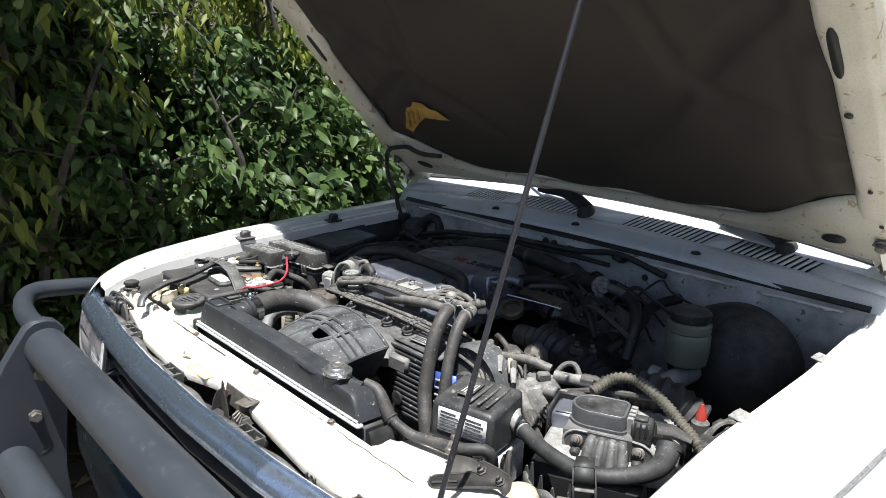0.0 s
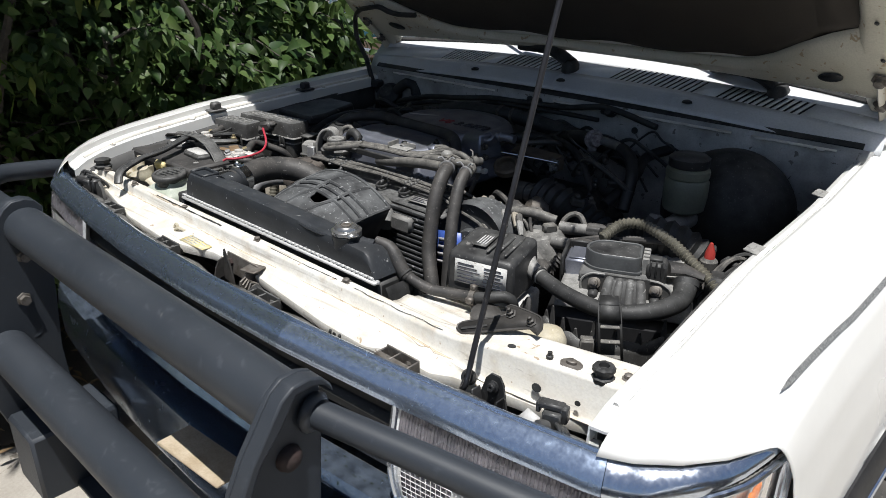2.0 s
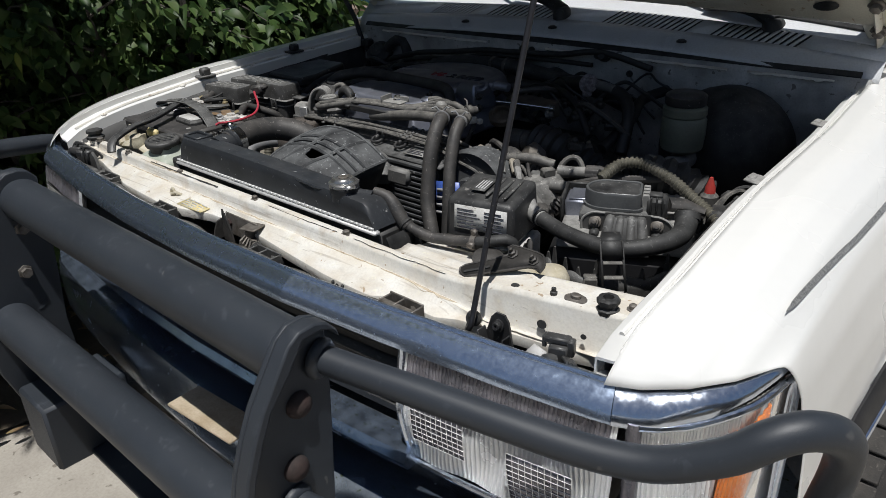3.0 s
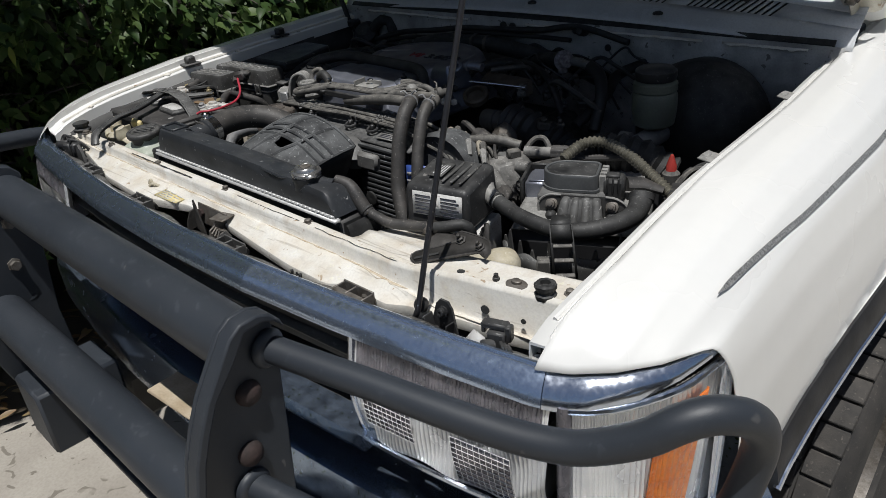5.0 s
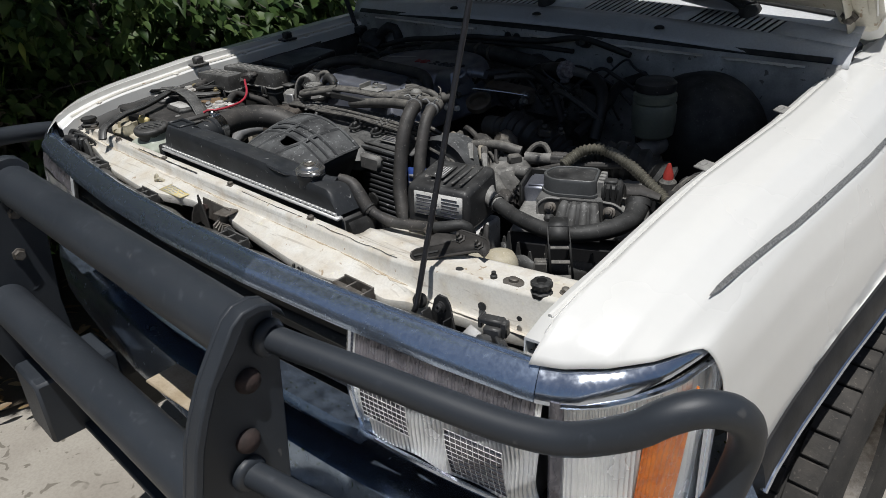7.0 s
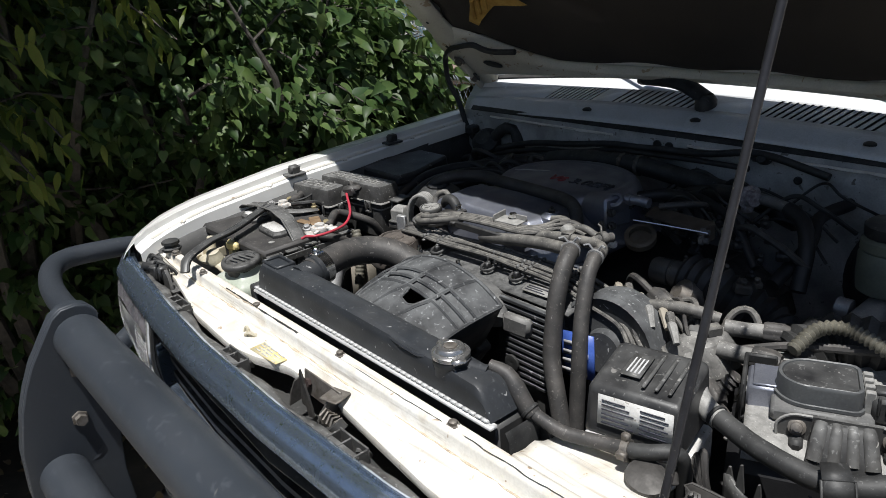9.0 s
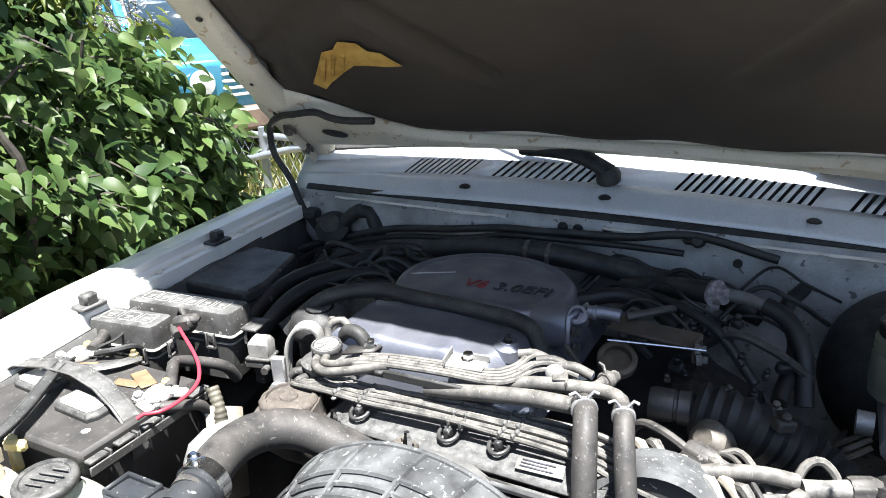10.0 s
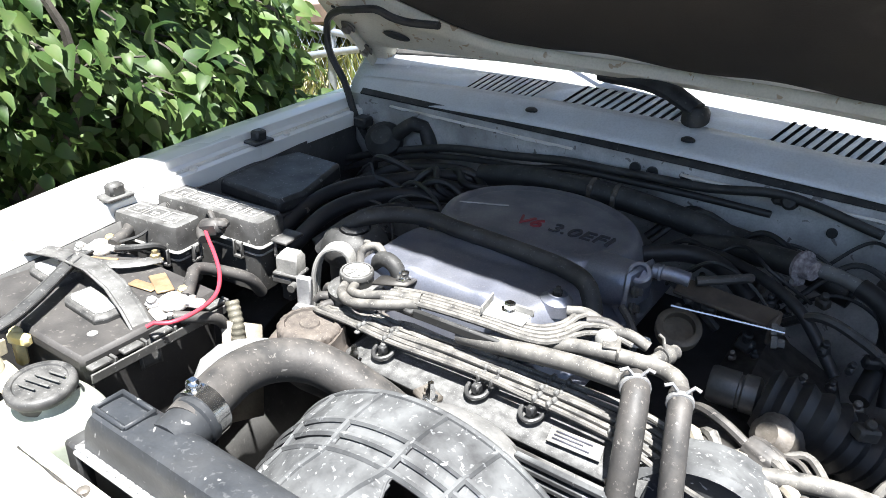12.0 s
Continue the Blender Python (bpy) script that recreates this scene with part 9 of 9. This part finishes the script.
LOBE = [(0.13, -0.05, 0.03), (0.3, 0.05, 0.08), (0.37, 0.25, 0.11), (0.33, 0.48, 0.09), (0.2, 0.74, 0.03), (0.05, 0.96, -0.07)]
ELDER = [(0.04, 0.02, 0.01), (0.12, 0.2, 0.04), (0.16, 0.4, 0.05), (0.14, 0.6, 0.03), (0.08, 0.8, -0.01), (0.02, 0.97, -0.07)]


def leaf_mesh(name, places, lobe):
    """places: (position, direction, normal, size) for each leaf; one joined mesh."""
    base = np.array(HEART + [(x, y, z) for x, y, z in lobe] + [(-x, y, z) for x, y, z in lobe], float)
    quads = [(i, 6 + i, 7 + i, i + 1) for i in range(5)] + [(i, i + 1, 13 + i, 12 + i) for i in range(5)]
    pos = np.array([p for p, _, _, _ in places])
    d = np.array([k for _, k, _, _ in places])
    d /= np.linalg.norm(d, axis=1)[:, None]
    n = np.array([k for _, _, k, _ in places])
    n -= d * (n * d).sum(1)[:, None]
    n /= np.linalg.norm(n, axis=1)[:, None]
    sd = np.cross(d, n)
    sz = np.array([k for _, _, _, k in places])[:, None, None]
    rc = np.random.default_rng(len(places))
    fold, bend, slim = rc.uniform(0.3, 1.5, (len(places), 1)), rc.normal(-0.12, 0.16, (len(places), 1)), rc.uniform(0.78, 1.05, (len(places), 1))
    lift = base[None, :, 2] * fold + bend * base[None, :, 1] ** 2
    v = pos[:, None, :] + sz * ((base[None, :, 0] * slim)[:, :, None] * sd[:, None, :] + base[None, :, 1:2] * d[:, None, :] + lift[:, :, None] * n[:, None, :])
    v = v.reshape(-1, 3)
    k = len(places)
    f = (np.array(quads)[None] + 18 * np.arange(k)[:, None, None]).reshape(-1, 4)
    me = bpy.data.meshes.new(name)
    me.vertices.add(len(v))
    me.vertices.foreach_set("co", v.ravel())
    me.loops.add(f.size)
    me.loops.foreach_set("vertex_index", f.ravel())
    me.polygons.add(len(f))
    me.polygons.foreach_set("loop_start", np.arange(0, f.size, 4))
    me.update(calc_edges=True)
    me.validate()
    me.shade_smooth()
    return me


def shrub(name, base, top, spread, stems, leaves, size, lobe, leaf_mat, label, seed, low=0.12, droop=0.5, category="shrub", lean=(0, 0)):
    rg = np.random.default_rng(seed)
    t = thing(name, base, label, category)
    wood = Shape()
    tips = []
    for k in range(stems):
        a = 2 * math.pi * (k + rg.random() * 0.7) / stems
        r = spread * (0.25 + 0.75 * rg.random())
        h = top * (0.72 + 0.28 * rg.random()) * (1 - 0.22 * (r / spread) ** 2)
        b = Vector(base) + Vector((0.06 * math.cos(a), 0.06 * math.sin(a), -0.03))
        e = Vector(base) + Vector((r * math.cos(a) + lean[0], r * math.sin(a) + lean[1], h))
        m1 = b.lerp(e, 0.35) + Vector((0.1 * rg.normal(), 0.1 * rg.normal(), 0.12))
        m2 = b.lerp(e, 0.7) + Vector((0.08 * rg.normal(), 0.08 * rg.normal(), 0.08))
        thick = 0.016 + 0.012 * top / 2
        wood.tube([b, m1, m2, e], [thick, thick * 0.75, thick * 0.5, 0.004], 6, step=0.12)
        for j in range(9):
            f = low + (1 - low) * (j + rg.random()) / 9
            q = b.lerp(m1, f / 0.35) if f < 0.35 else (m1.lerp(m2, (f - 0.35) / 0.35) if f < 0.7 else m2.lerp(e, (f - 0.7) / 0.3))
            a2 = rg.random() * 2 * math.pi
            ln = spread * (0.3 + 0.5 * rg.random()) * (1.1 - 0.5 * f)
            w = q + Vector((ln * math.cos(a2), ln * math.sin(a2), ln * (0.45 - 0.5 * rg.random())))
            wood.tube([q, q.lerp(w, 0.5) + Vector((0, 0, 0.03)), w], [0.006, 0.004, 0.002], 5, step=0.1)
            tips.append((q, w))
    tagged(part("branchwork", wood, bark, t), kind="stuff")
    places = []
    for k in range(leaves):
        q, w = tips[int(rg.integers(len(tips)))]
        f = rg.random() ** 0.6
        p = q.lerp(w, f) + Vector(rg.normal(0, 0.045, 3))
        if p.z < 0.06:
            continue
        out = Vector((p.x - base[0], p.y - base[1], 0))
        out = out.normalized() if out.length > 1e-4 else Vector((1, 0, 0))
        d = out * (0.5 + 0.5 * rg.random()) + Vector(rg.normal(0, 0.45, 3)) + Vector((0, 0, -droop))
        n = Vector((0, 0, 1)) * 0.8 + out * 0.6 + Vector(rg.normal(0, 0.55, 3))
        places.append((tuple(p), tuple(d), tuple(n), size * (0.65 + 0.6 * rg.random())))
    me = leaf_mesh("leaves", places, lobe)
    me.materials.append(leaf_mat)
    lv = new("leaves", me)
    lv.parent = t
    lv.matrix_parent_inverse = Matrix.Translation(-t.location)
    lv["kind"] = "stuff"
    return t


def spray(tree, roots, leaf_mat, lobe, size, count, seed, name="leaf_spray", droop=0.9, spread=0.07):
    """Outer twigs of a shrub or tree, each with its own hanging leaves: (start, end) pairs."""
    rg = np.random.default_rng(seed)
    for a, e in roots:
        a, e = Vector(a), Vector(e)
        w = Shape()
        mid = a.lerp(e, 0.5) + Vector((0, 0, 0.04))
        w.tube([a, mid, e], [0.005, 0.0035, 0.0018], 6, step=0.04)
        twig = part("twig", w, bark, tree)
        run = (e - a).normalized()
        places = []
        for k in range(count):
            f = 0.25 + 0.75 * (k + rg.random()) / count
            p = (a.lerp(mid, f * 2) if f < 0.5 else mid.lerp(e, f * 2 - 1)) + Vector(rg.normal(0, spread * 0.35, 3))
            sd = run.cross(Vector((0, 0, 1))).normalized() * (1 if k % 2 else -1)
            d = run * (0.4 + 0.4 * rg.random()) + sd * (0.5 + 0.4 * rg.random()) + Vector(rg.normal(0, 0.3, 3)) + Vector((0, 0, -droop))
            n = Vector((0.5, -0.2, 0.9)) + Vector(rg.normal(0, 0.5, 3))
            places.append((tuple(p), tuple(d), tuple(n), size * (0.6 + 0.6 * rg.random())))
        me = leaf_mesh(name, places, lobe)
        me.materials.append(leaf_mat)
        lv = new(name, me)
        lv.parent = tree
        lv.matrix_parent_inverse = Matrix.Translation(-tree.location)
        lv["kind"] = "stuff"


LL = "green lilac shrub with large heart-shaped leaves"
shrub("lilac_shrub", (-1.78, 0.2, 0), 2.1, 0.6, 16, 6500, 0.046, LOBE, lilac_leaf, "dense lilac shrub, mostly in deep shade", 11)
near = shrub("lilac_shrub", (-1.72, 0.85, 0), 1.9, 0.55, 18, 13500, 0.044, LOBE, lilac_leaf, LL + " beside the fender", 12)
shrub("lilac_shrub", (-1.66, 1.36, 0), 1.5, 0.48, 16, 9500, 0.057, LOBE, lilac_leaf, LL + ", lower and sunlit", 13)
shrub("lilac_shrub", (-2.2, 1.78, 0), 1.3, 0.36, 12, 6200, 0.044, LOBE, lilac_leaf, "green lilac shrub at the end of the row", 14)
shrub("lilac_shrub", (-1.95, -0.55, 0), 2.0, 0.65, 11, 2600, 0.06, LOBE, lilac_leaf, "dark lilac shrub standing in shade", 15)
shrub("lilac_shrub", (-2.5, 0.5, 0), 2.3, 0.7, 11, 4200, 0.06, LOBE, lilac_leaf, "tall lilac shrub behind the row", 16)
shrub("lilac_shrub", (-2.55, 1.25, 0), 1.6, 0.5, 9, 2200, 0.06, LOBE, lilac_leaf, "lilac shrub in the second row", 17)
shrub("lilac_shrub", (-2.15, 1.52, 0), 1.74, 0.36, 12, 5500, 0.052, LOBE, lilac_leaf, "taller lilac shrub behind the row", 18)
spray(near, [((-1.4, 0.75, 1.15), (-1.1, 0.8, 1.14)), ((-1.38, 0.85, 1.12), (-1.05, 0.93, 1.08)), ((-1.4, 0.95, 1.02), (-1.07, 0.99, 1.06)), ((-1.42, 1.02, 1.14), (-1.1, 1.08, 1.1)), ((-1.4, 0.86, 1.25), (-1.1, 0.9, 1.22)), ((-1.42, 1.05, 1.3), (-1.16, 1.1, 1.32)), ((-1.44, 0.95, 1.4), (-1.18, 0.98, 1.4)), ((-1.4, 1.15, 1.08), (-1.1, 1.22, 1.08))], lilac_leaf, LOBE, 0.06, 10, 61, droop=0.5)
E1 = "box elder tree with hanging yellow-green leaflets"
elder = shrub("box_elder", (-2.2, -0.1, 0), 3.3, 1.15, 18, 11000, 0.072, ELDER, elder_leaf, E1, 21, low=0.45, droop=1.0, category="tree")
spray(elder, [((-1.55, 0.62, 1.86), (-1.14, 0.69, 1.74)), ((-1.5, 0.58, 1.72), (-1.16, 0.66, 1.6)), ((-1.5, 0.42, 1.5), (-1.15, 0.5, 1.4)), ((-1.5, 0.5, 1.42), (-1.16, 0.57, 1.34)), ((-1.5, 0.2, 1.22), (-1.14, 0.27, 1.1)), ((-1.5, 0.1, 1.16), (-1.12, 0.17, 1.05)), ((-1.5, 0.14, 1.45), (-1.16, 0.2, 1.36)), ((-1.5, 0.28, 1.74), (-1.15, 0.34, 1.62)), ((-1.5, 0.42, 1.7), (-1.16, 0.47, 1.58)), ((-1.55, 0.8, 1.82), (-1.2, 0.86, 1.72)), ((-1.55, 0.7, 1.66), (-1.2, 0.76, 1.56)), ((-1.5, 0.3, 1.9), (-1.13, 0.36, 1.8)), ((-1.5, 0.5, 1.95), (-1.15, 0.56, 1.84))], elder_leaf, ELDER, 0.066, 28, 62, droop=1.1, spread=0.1)
# two trees added with crowns out of view, to throw shade on the shrubs
shrub("box_elder", (-1.85, -0.2, 0), 3.5, 0.7, 16, 12000, 0.085, ELDER, elder_leaf, E1 + ", its crown added out of view to shade the shrubs", 25, low=0.7, droop=1.0, category="tree")
shrub("box_elder", (-1.75, -0.5, 0), 4.1, 0.6, 16, 8500, 0.09, ELDER, elder_leaf, E1 + ", tall and leaning, added unseen to shade the shrubs", 26, low=0.72, droop=0.8, category="tree", lean=(0.55, 0.22))
shrub("box_elder", (-2.35, 1.6, 0), 2.5, 0.5, 12, 4200, 0.07, ELDER, elder_leaf, E1 + " rising above the shrub row", 27, low=0.5, droop=1.0, category="tree")
shrub("box_elder", (-3.3, 1.0, 0), 3.0, 0.9, 14, 4200, 0.08, ELDER, elder_leaf, E1 + " behind the shrubs", 22, low=0.3, droop=1.0, category="tree")
shrub("box_elder", (-3.6, -0.8, 0), 3.4, 1.2, 14, 4200, 0.08, ELDER, elder_leaf, E1 + " in the back row", 23, low=0.2, droop=1.0, category="tree")
shrub("box_elder", (-5.2, 0.4, 0), 3.6, 1.4, 14, 4200, 0.1, ELDER, elder_leaf, E1 + " far behind", 24, low=0.1, droop=1.0, category="tree")

# leaf litter and earth under the shrubs
soil = surface("dark_leafy_soil", (0.1, 0.08, 0.055), (0.06, 0.05, 0.035), 0.95, scale=8, grain=60, bump=0.7)
s = Shape()
s.sheet(lambda u, v: (-1.32 - 4.5 * u - 0.08 * math.sin(v * 31) * (1 - u), -3 + 5.6 * v, 0.012 + 0.1 * u ** 0.7 + 0.012 * noise.noise((u * 9, v * 30, 2))), 20, 60)
tagged(part("soil_bed", s, soil), "dark earth strewn with dead leaves under the shrubs", "soil", kind="structure")
rg = np.random.default_rng(3)
dry = leaf_material("dead_leaf", (0.2, 0.12, 0.05), (0.3, 0.19, 0.09), (0.36, 0.26, 0.14))
lit = leaf_mesh("leaf_litter", [((-1.15 - 0.9 * rg.random() ** 0.7, -0.6 + 2.6 * rg.random(), 0.035 + 0.02 * rg.random()), tuple(rg.normal(0, 1, 3) * (1, 1, 0.2)), (rg.normal(0, 0.3), rg.normal(0, 0.3), 1), 0.05 + 0.03 * rg.random()) for _ in range(420)], ELDER)
lit.materials.append(dry)
tagged(new("leaf_litter", lit), "scattered dry brown leaves on the ground", "leaves", kind="stuff")

# dry grass beyond the truck
grass_m = leaf_material("dry_grass", (0.2, 0.18, 0.06), (0.34, 0.29, 0.12), (0.14, 0.18, 0.05))
blade = [(0.035, 0.0, 0.0), (0.045, 0.2, 0.01), (0.05, 0.4, 0.02), (0.04, 0.6, 0.0), (0.025, 0.8, -0.02), (0.01, 0.97, -0.05)]
gp = []
for k in range(7000):
    x, y = -1.1 - 5.5 * rg.random(), 2.5 + 5.0 * rg.random()
    gp.append(((x, y, -0.01), (rg.normal(0, 0.35), rg.normal(0, 0.35), 1.0), (rg.normal(), rg.normal(), 0.2), 0.12 + 0.22 * rg.random()))
gm = leaf_mesh("dry_grass", gp, blade)
gm.materials.append(grass_m)
tagged(new("dry_grass", gm), "dry yellow-green grass tufts", "grass", kind="stuff")
s = Shape()
s.sheet(lambda u, v: (-0.95 - 8 * u, 2.3 + 9 * v, 0.006 + 0.02 * noise.noise((u * 20, v * 20, 5))), 30, 30)
tagged(part("dry_lawn", s, surface("straw_earth", (0.34, 0.28, 0.17), (0.24, 0.22, 0.11), 0.95, scale=5, grain=80, bump=0.6)), "straw-coloured dry lawn", "lawn", kind="structure")

# pipe fence
fence = thing("pipe_fence", (-3.2, 4.4, 0), "low galvanised pipe fence with chain-link mesh", "fence")
galv = surface("galvanised_pipe", (0.4, 0.43, 0.48), (0.3, 0.33, 0.37), 0.4, 0.6, scale=20)
F0, F1 = Vector((-5.0, 4.0, 0)), Vector((-1.5, 3.75, 0))
for z in (0.06, 0.56):
    s = Shape()
    s.tube([F0 + Vector((0, 0, z)), F0.lerp(F1, 0.5) + Vector((0, 0, z)), F1 + Vector((0, 0, z))], 0.024, 10, step=0.5)
    part("rail", s, galv, fence)
for k in range(5):
    s = Shape()
    p = F0.lerp(F1, k / 4)
    s.tube([p + Vector((0, 0, -0.02)), p + Vector((0, 0, 0.3)), p + Vector((0, 0, 0.62))], 0.03, 10, step=0.3)
    part("post", s, galv, fence)
s = Shape()
s.tube([(-4.6, 3.75, 0.08), (-3.75, 3.8, 0.3), (-3.0, 3.86, 0.48), (-2.6, 3.85, 0.54)], 0.026, 10, step=0.5)
part("brace", s, galv, fence, "slanting galvanised brace pipe")
s = Shape()
n = 46
for k in range(n):
    for sg in (1, -1):
        a = F0.lerp(F1, k / n)
        d = F0.lerp(F1, min(1, max(0, (k + sg * 4) / n)))
        s.tube([a + Vector((0, 0, 0.06)), a.lerp(d, 0.5) + Vector((0, 0, 0.31)), d + Vector((0, 0, 0.56))], 0.003, 4, step=0.4)
tagged(part("mesh", s, galv, fence, "chain-link mesh"), kind="stuff")

# parked teal pickup beyond the fence
van = thing("parked_pickup", (-5.6, 5.9, 0), "old teal-blue parked pickup beyond the fence", "truck")
teal = surface("faded_teal_paint", (0.05, 0.28, 0.42), (0.045, 0.23, 0.35), 0.3, scale=4, bump=0.01, coat=0.3)
dark_glass = surface("dark_window_glass", (0.03, 0.05, 0.07), None, 0.08, bump=0)
vm = Matrix.Translation((-5.75, 5.75, 0)) @ Matrix.Rotation(radians(-24), 4, 'Z')


def at_van(x, y, z):
    return tuple(vm @ Vector((x, y, z)))


def van_panel(outline, y0, y1):
    """A side outline (along, height) pushed across the pickup."""
    sh = Shape()
    n = len(outline)
    sh.add([at_van(x, y0, z) for x, z in outline] + [at_van(x, y1, z) for x, z in outline], [tuple(range(n)), tuple(range(n, 2 * n))] + [(i, (i + 1) % n, n + (i + 1) % n, n + i) for i in range(n)])
    return sh


part("body", van_panel([(-2.9, 0.5), (1.75, 0.5), (1.8, 0.62), (1.8, 0.98), (1.7, 1.06), (0.55, 1.12), (-0.95, 1.14), (-2.9, 1.12)], -0.86, 0.86), teal, van, "teal body with a long hood", bevel=0.03)
part("cab_roof", van_panel([(-0.9, 1.62), (0.02, 1.62), (0.0, 1.7), (-0.82, 1.7)], -0.72, 0.72), teal, van, bevel=0.02)
for a, d, w in (((-0.92, 1.13), (-0.86, 1.63), 0.05), ((-0.18, 1.13), (-0.18, 1.63), 0.035), ((0.56, 1.12), (0.0, 1.64), 0.045)):
    for yy in (-0.8, 0.8):
        s = Shape()
        s.tube([at_van(a[0], yy, a[1]), at_van((a[0] + d[0]) / 2, yy * 0.96, (a[1] + d[1]) / 2), at_van(d[0], yy * 0.9, d[1])], w, 8, step=0.2)
        part("pillar", s, teal, van)
part("side_window", van_panel([(-0.86, 1.15), (-0.2, 1.15), (-0.2, 1.6), (-0.82, 1.6)], -0.78, -0.77), dark_glass, van)
part("side_window", van_panel([(-0.15, 1.15), (0.3, 1.15), (0.0, 1.6), (-0.15, 1.6)], -0.78, -0.77), dark_glass, van)
part("vent_window", van_panel([(0.32, 1.15), (0.5, 1.15), (0.14, 1.5)], -0.79, -0.775), white_paint, van, "pale triangular vent window")
s = Shape()
s.add([at_van(0.56, -0.74, 1.13), at_van(0.56, 0.74, 1.13), at_van(0.03, 0.66, 1.61), at_van(0.03, -0.66, 1.61)], [(0, 1, 2, 3)])
part("windscreen", s, dark_glass, van, thick=0.01)
for yy in (-0.62, 0.62):
    s = Shape()
    s.lathe([(0.1, 0), (0.11, 0.01), (0.1, 0.03), (0.0, 0.045)], at_van(1.8, yy, 0.82), tuple(vm.to_3x3() @ Vector((1, 0, 0))), 20)
    part("headlamp", s, reflector, van)
s = Shape()
for k in range(5):
    a = Vector(at_van(1.815, 0, 0.7 + 0.06 * k))
    s.box(a, (0.03, 0.9, 0.025), 0.006, rz=-24)
part("grille", s, white_paint, van, "pale barred grille")
s = Shape()
s.box(at_van(1.86, 0, 0.5), (0.14, 1.75, 0.2), 0.03, rz=-24)
part("bumper", s, surface("rusty_bumper", (0.24, 0.17, 0.13), (0.15, 0.11, 0.09), 0.6, 0.2, scale=8), van, "rusty brown front bumper")
for dx in (-2.0, 1.15):
    for yy in (-0.66, 0.86):
        s = Shape()
        s.lathe([(0.34, 0), (0.35, 0.03), (0.35, 0.17), (0.33, 0.2), (0.18, 0.2), (0, 0.18)], at_van(dx, yy, 0.34), tuple(vm.to_3x3() @ Vector((0, -1, 0))), 28)
        part("wheel", s, tyre_rubber, van)


# houses closing the distance
def house(name, c, size, rz, wallm, label, winds):
    h = thing(name, (c[0], c[1], 0), label, "house")
    m = Matrix.Translation((c[0], c[1], 0)) @ Matrix.Rotation(radians(rz), 4, 'Z')
    s = Shape()
    s.box((c[0], c[1], size[2] / 2), size, 0.02, rz=rz)
    part("wall", s, wallm, h)
    for k in range(int(size[2] / 0.2)):
        s = Shape()
        s.box(tuple(m @ Vector((0, -size[1] / 2 - 0.012, 0.1 + 0.2 * k))), (size[0], 0.03, 0.17), 0.006, rz=rz, rx=3)
        part("siding_board", s, wallm, h)
    s = Shape()
    w, d, z = size[0] / 2 + 0.4, size[1] / 2 + 0.4, size[2]
    vs = [m @ Vector(p) for p in ((-w, -d, z), (w, -d, z), (w, d, z), (-w, d, z), (-w, 0, z + 1.6), (w, 0, z + 1.6))]
    s.add(vs, [(0, 1, 5, 4), (2, 3, 4, 5), (0, 4, 3), (1, 2, 5), (0, 1, 2, 3)])
    part("roof", s, surface(name + "_roofing", (0.2, 0.17, 0.16), (0.14, 0.12, 0.11), 0.9, scale=6), h, thick=0.08)
    for k in range(winds):
        x = -size[0] / 2 + size[0] * (k + 0.5) / winds
        s = Shape()
        s.box(tuple(m @ Vector((x, -size[1] / 2 - 0.03, 1.6))), (1.1, 0.08, 1.2), 0.01, rz=rz)
        wn_ob = part("window", s, white_paint, h)
        s = Shape()
        s.box(tuple(m @ Vector((x, -size[1] / 2 - 0.075, 1.6))), (0.95, 0.02, 1.05), 0.005, rz=rz)
        part("pane", s, dark_glass, wn_ob)


house("house", (-3.2, 17, 0), (10, 6, 3.2), 8, surface("pale_blue_siding", (0.5, 0.58, 0.66), (0.44, 0.52, 0.6), 0.6, scale=4), "pale blue sided house in the distance", 4)
house("house", (-14, 10.5, 0), (9, 6, 3.2), 55, surface("pinkish_siding", (0.6, 0.5, 0.46), (0.52, 0.43, 0.4), 0.7, scale=4), "pinkish sided house in the distance", 3)
for i, (x, y, h, r) in enumerate(((-9.5, 12.5, 5, 2.0), (-16, 3, 6, 2.6), (4, 22, 6, 2.6))):
    shrub("box_elder", (x, y, 0), h, r, 12, 2600, 0.24, ELDER, elder_leaf, E1 + " in the far distance", 40 + i, low=0.1, droop=0.6, category="tree")
pale_leaf = leaf_material("silvery_leaf", (0.3, 0.34, 0.3), (0.42, 0.44, 0.42), (0.6, 0.58, 0.6))
shrub("flowering_bush", (-4.6, 3.75, 0), 1.75, 0.5, 12, 2600, 0.04, ELDER, pale_leaf, "silvery bush with pale flowers behind the hedge", 71, low=0.3, droop=0.2, category="shrub")
# wall of the yard behind the camera and to the truck's left
for c, sz, nm in (((0.5, -9.5, 1.1), (16, 0.2, 2.2), "yard_wall_south"), ((8.2, -1, 1.1), (0.2, 17, 2.2), "yard_wall_east")):
    s = Shape()
    s.box(c, sz, 0.01)
    tagged(part(nm, s, surface(nm + "_boards", (0.3, 0.26, 0.2), (0.22, 0.19, 0.15), 0.8, scale=6)), "plain weathered yard wall", "wall", kind="structure")
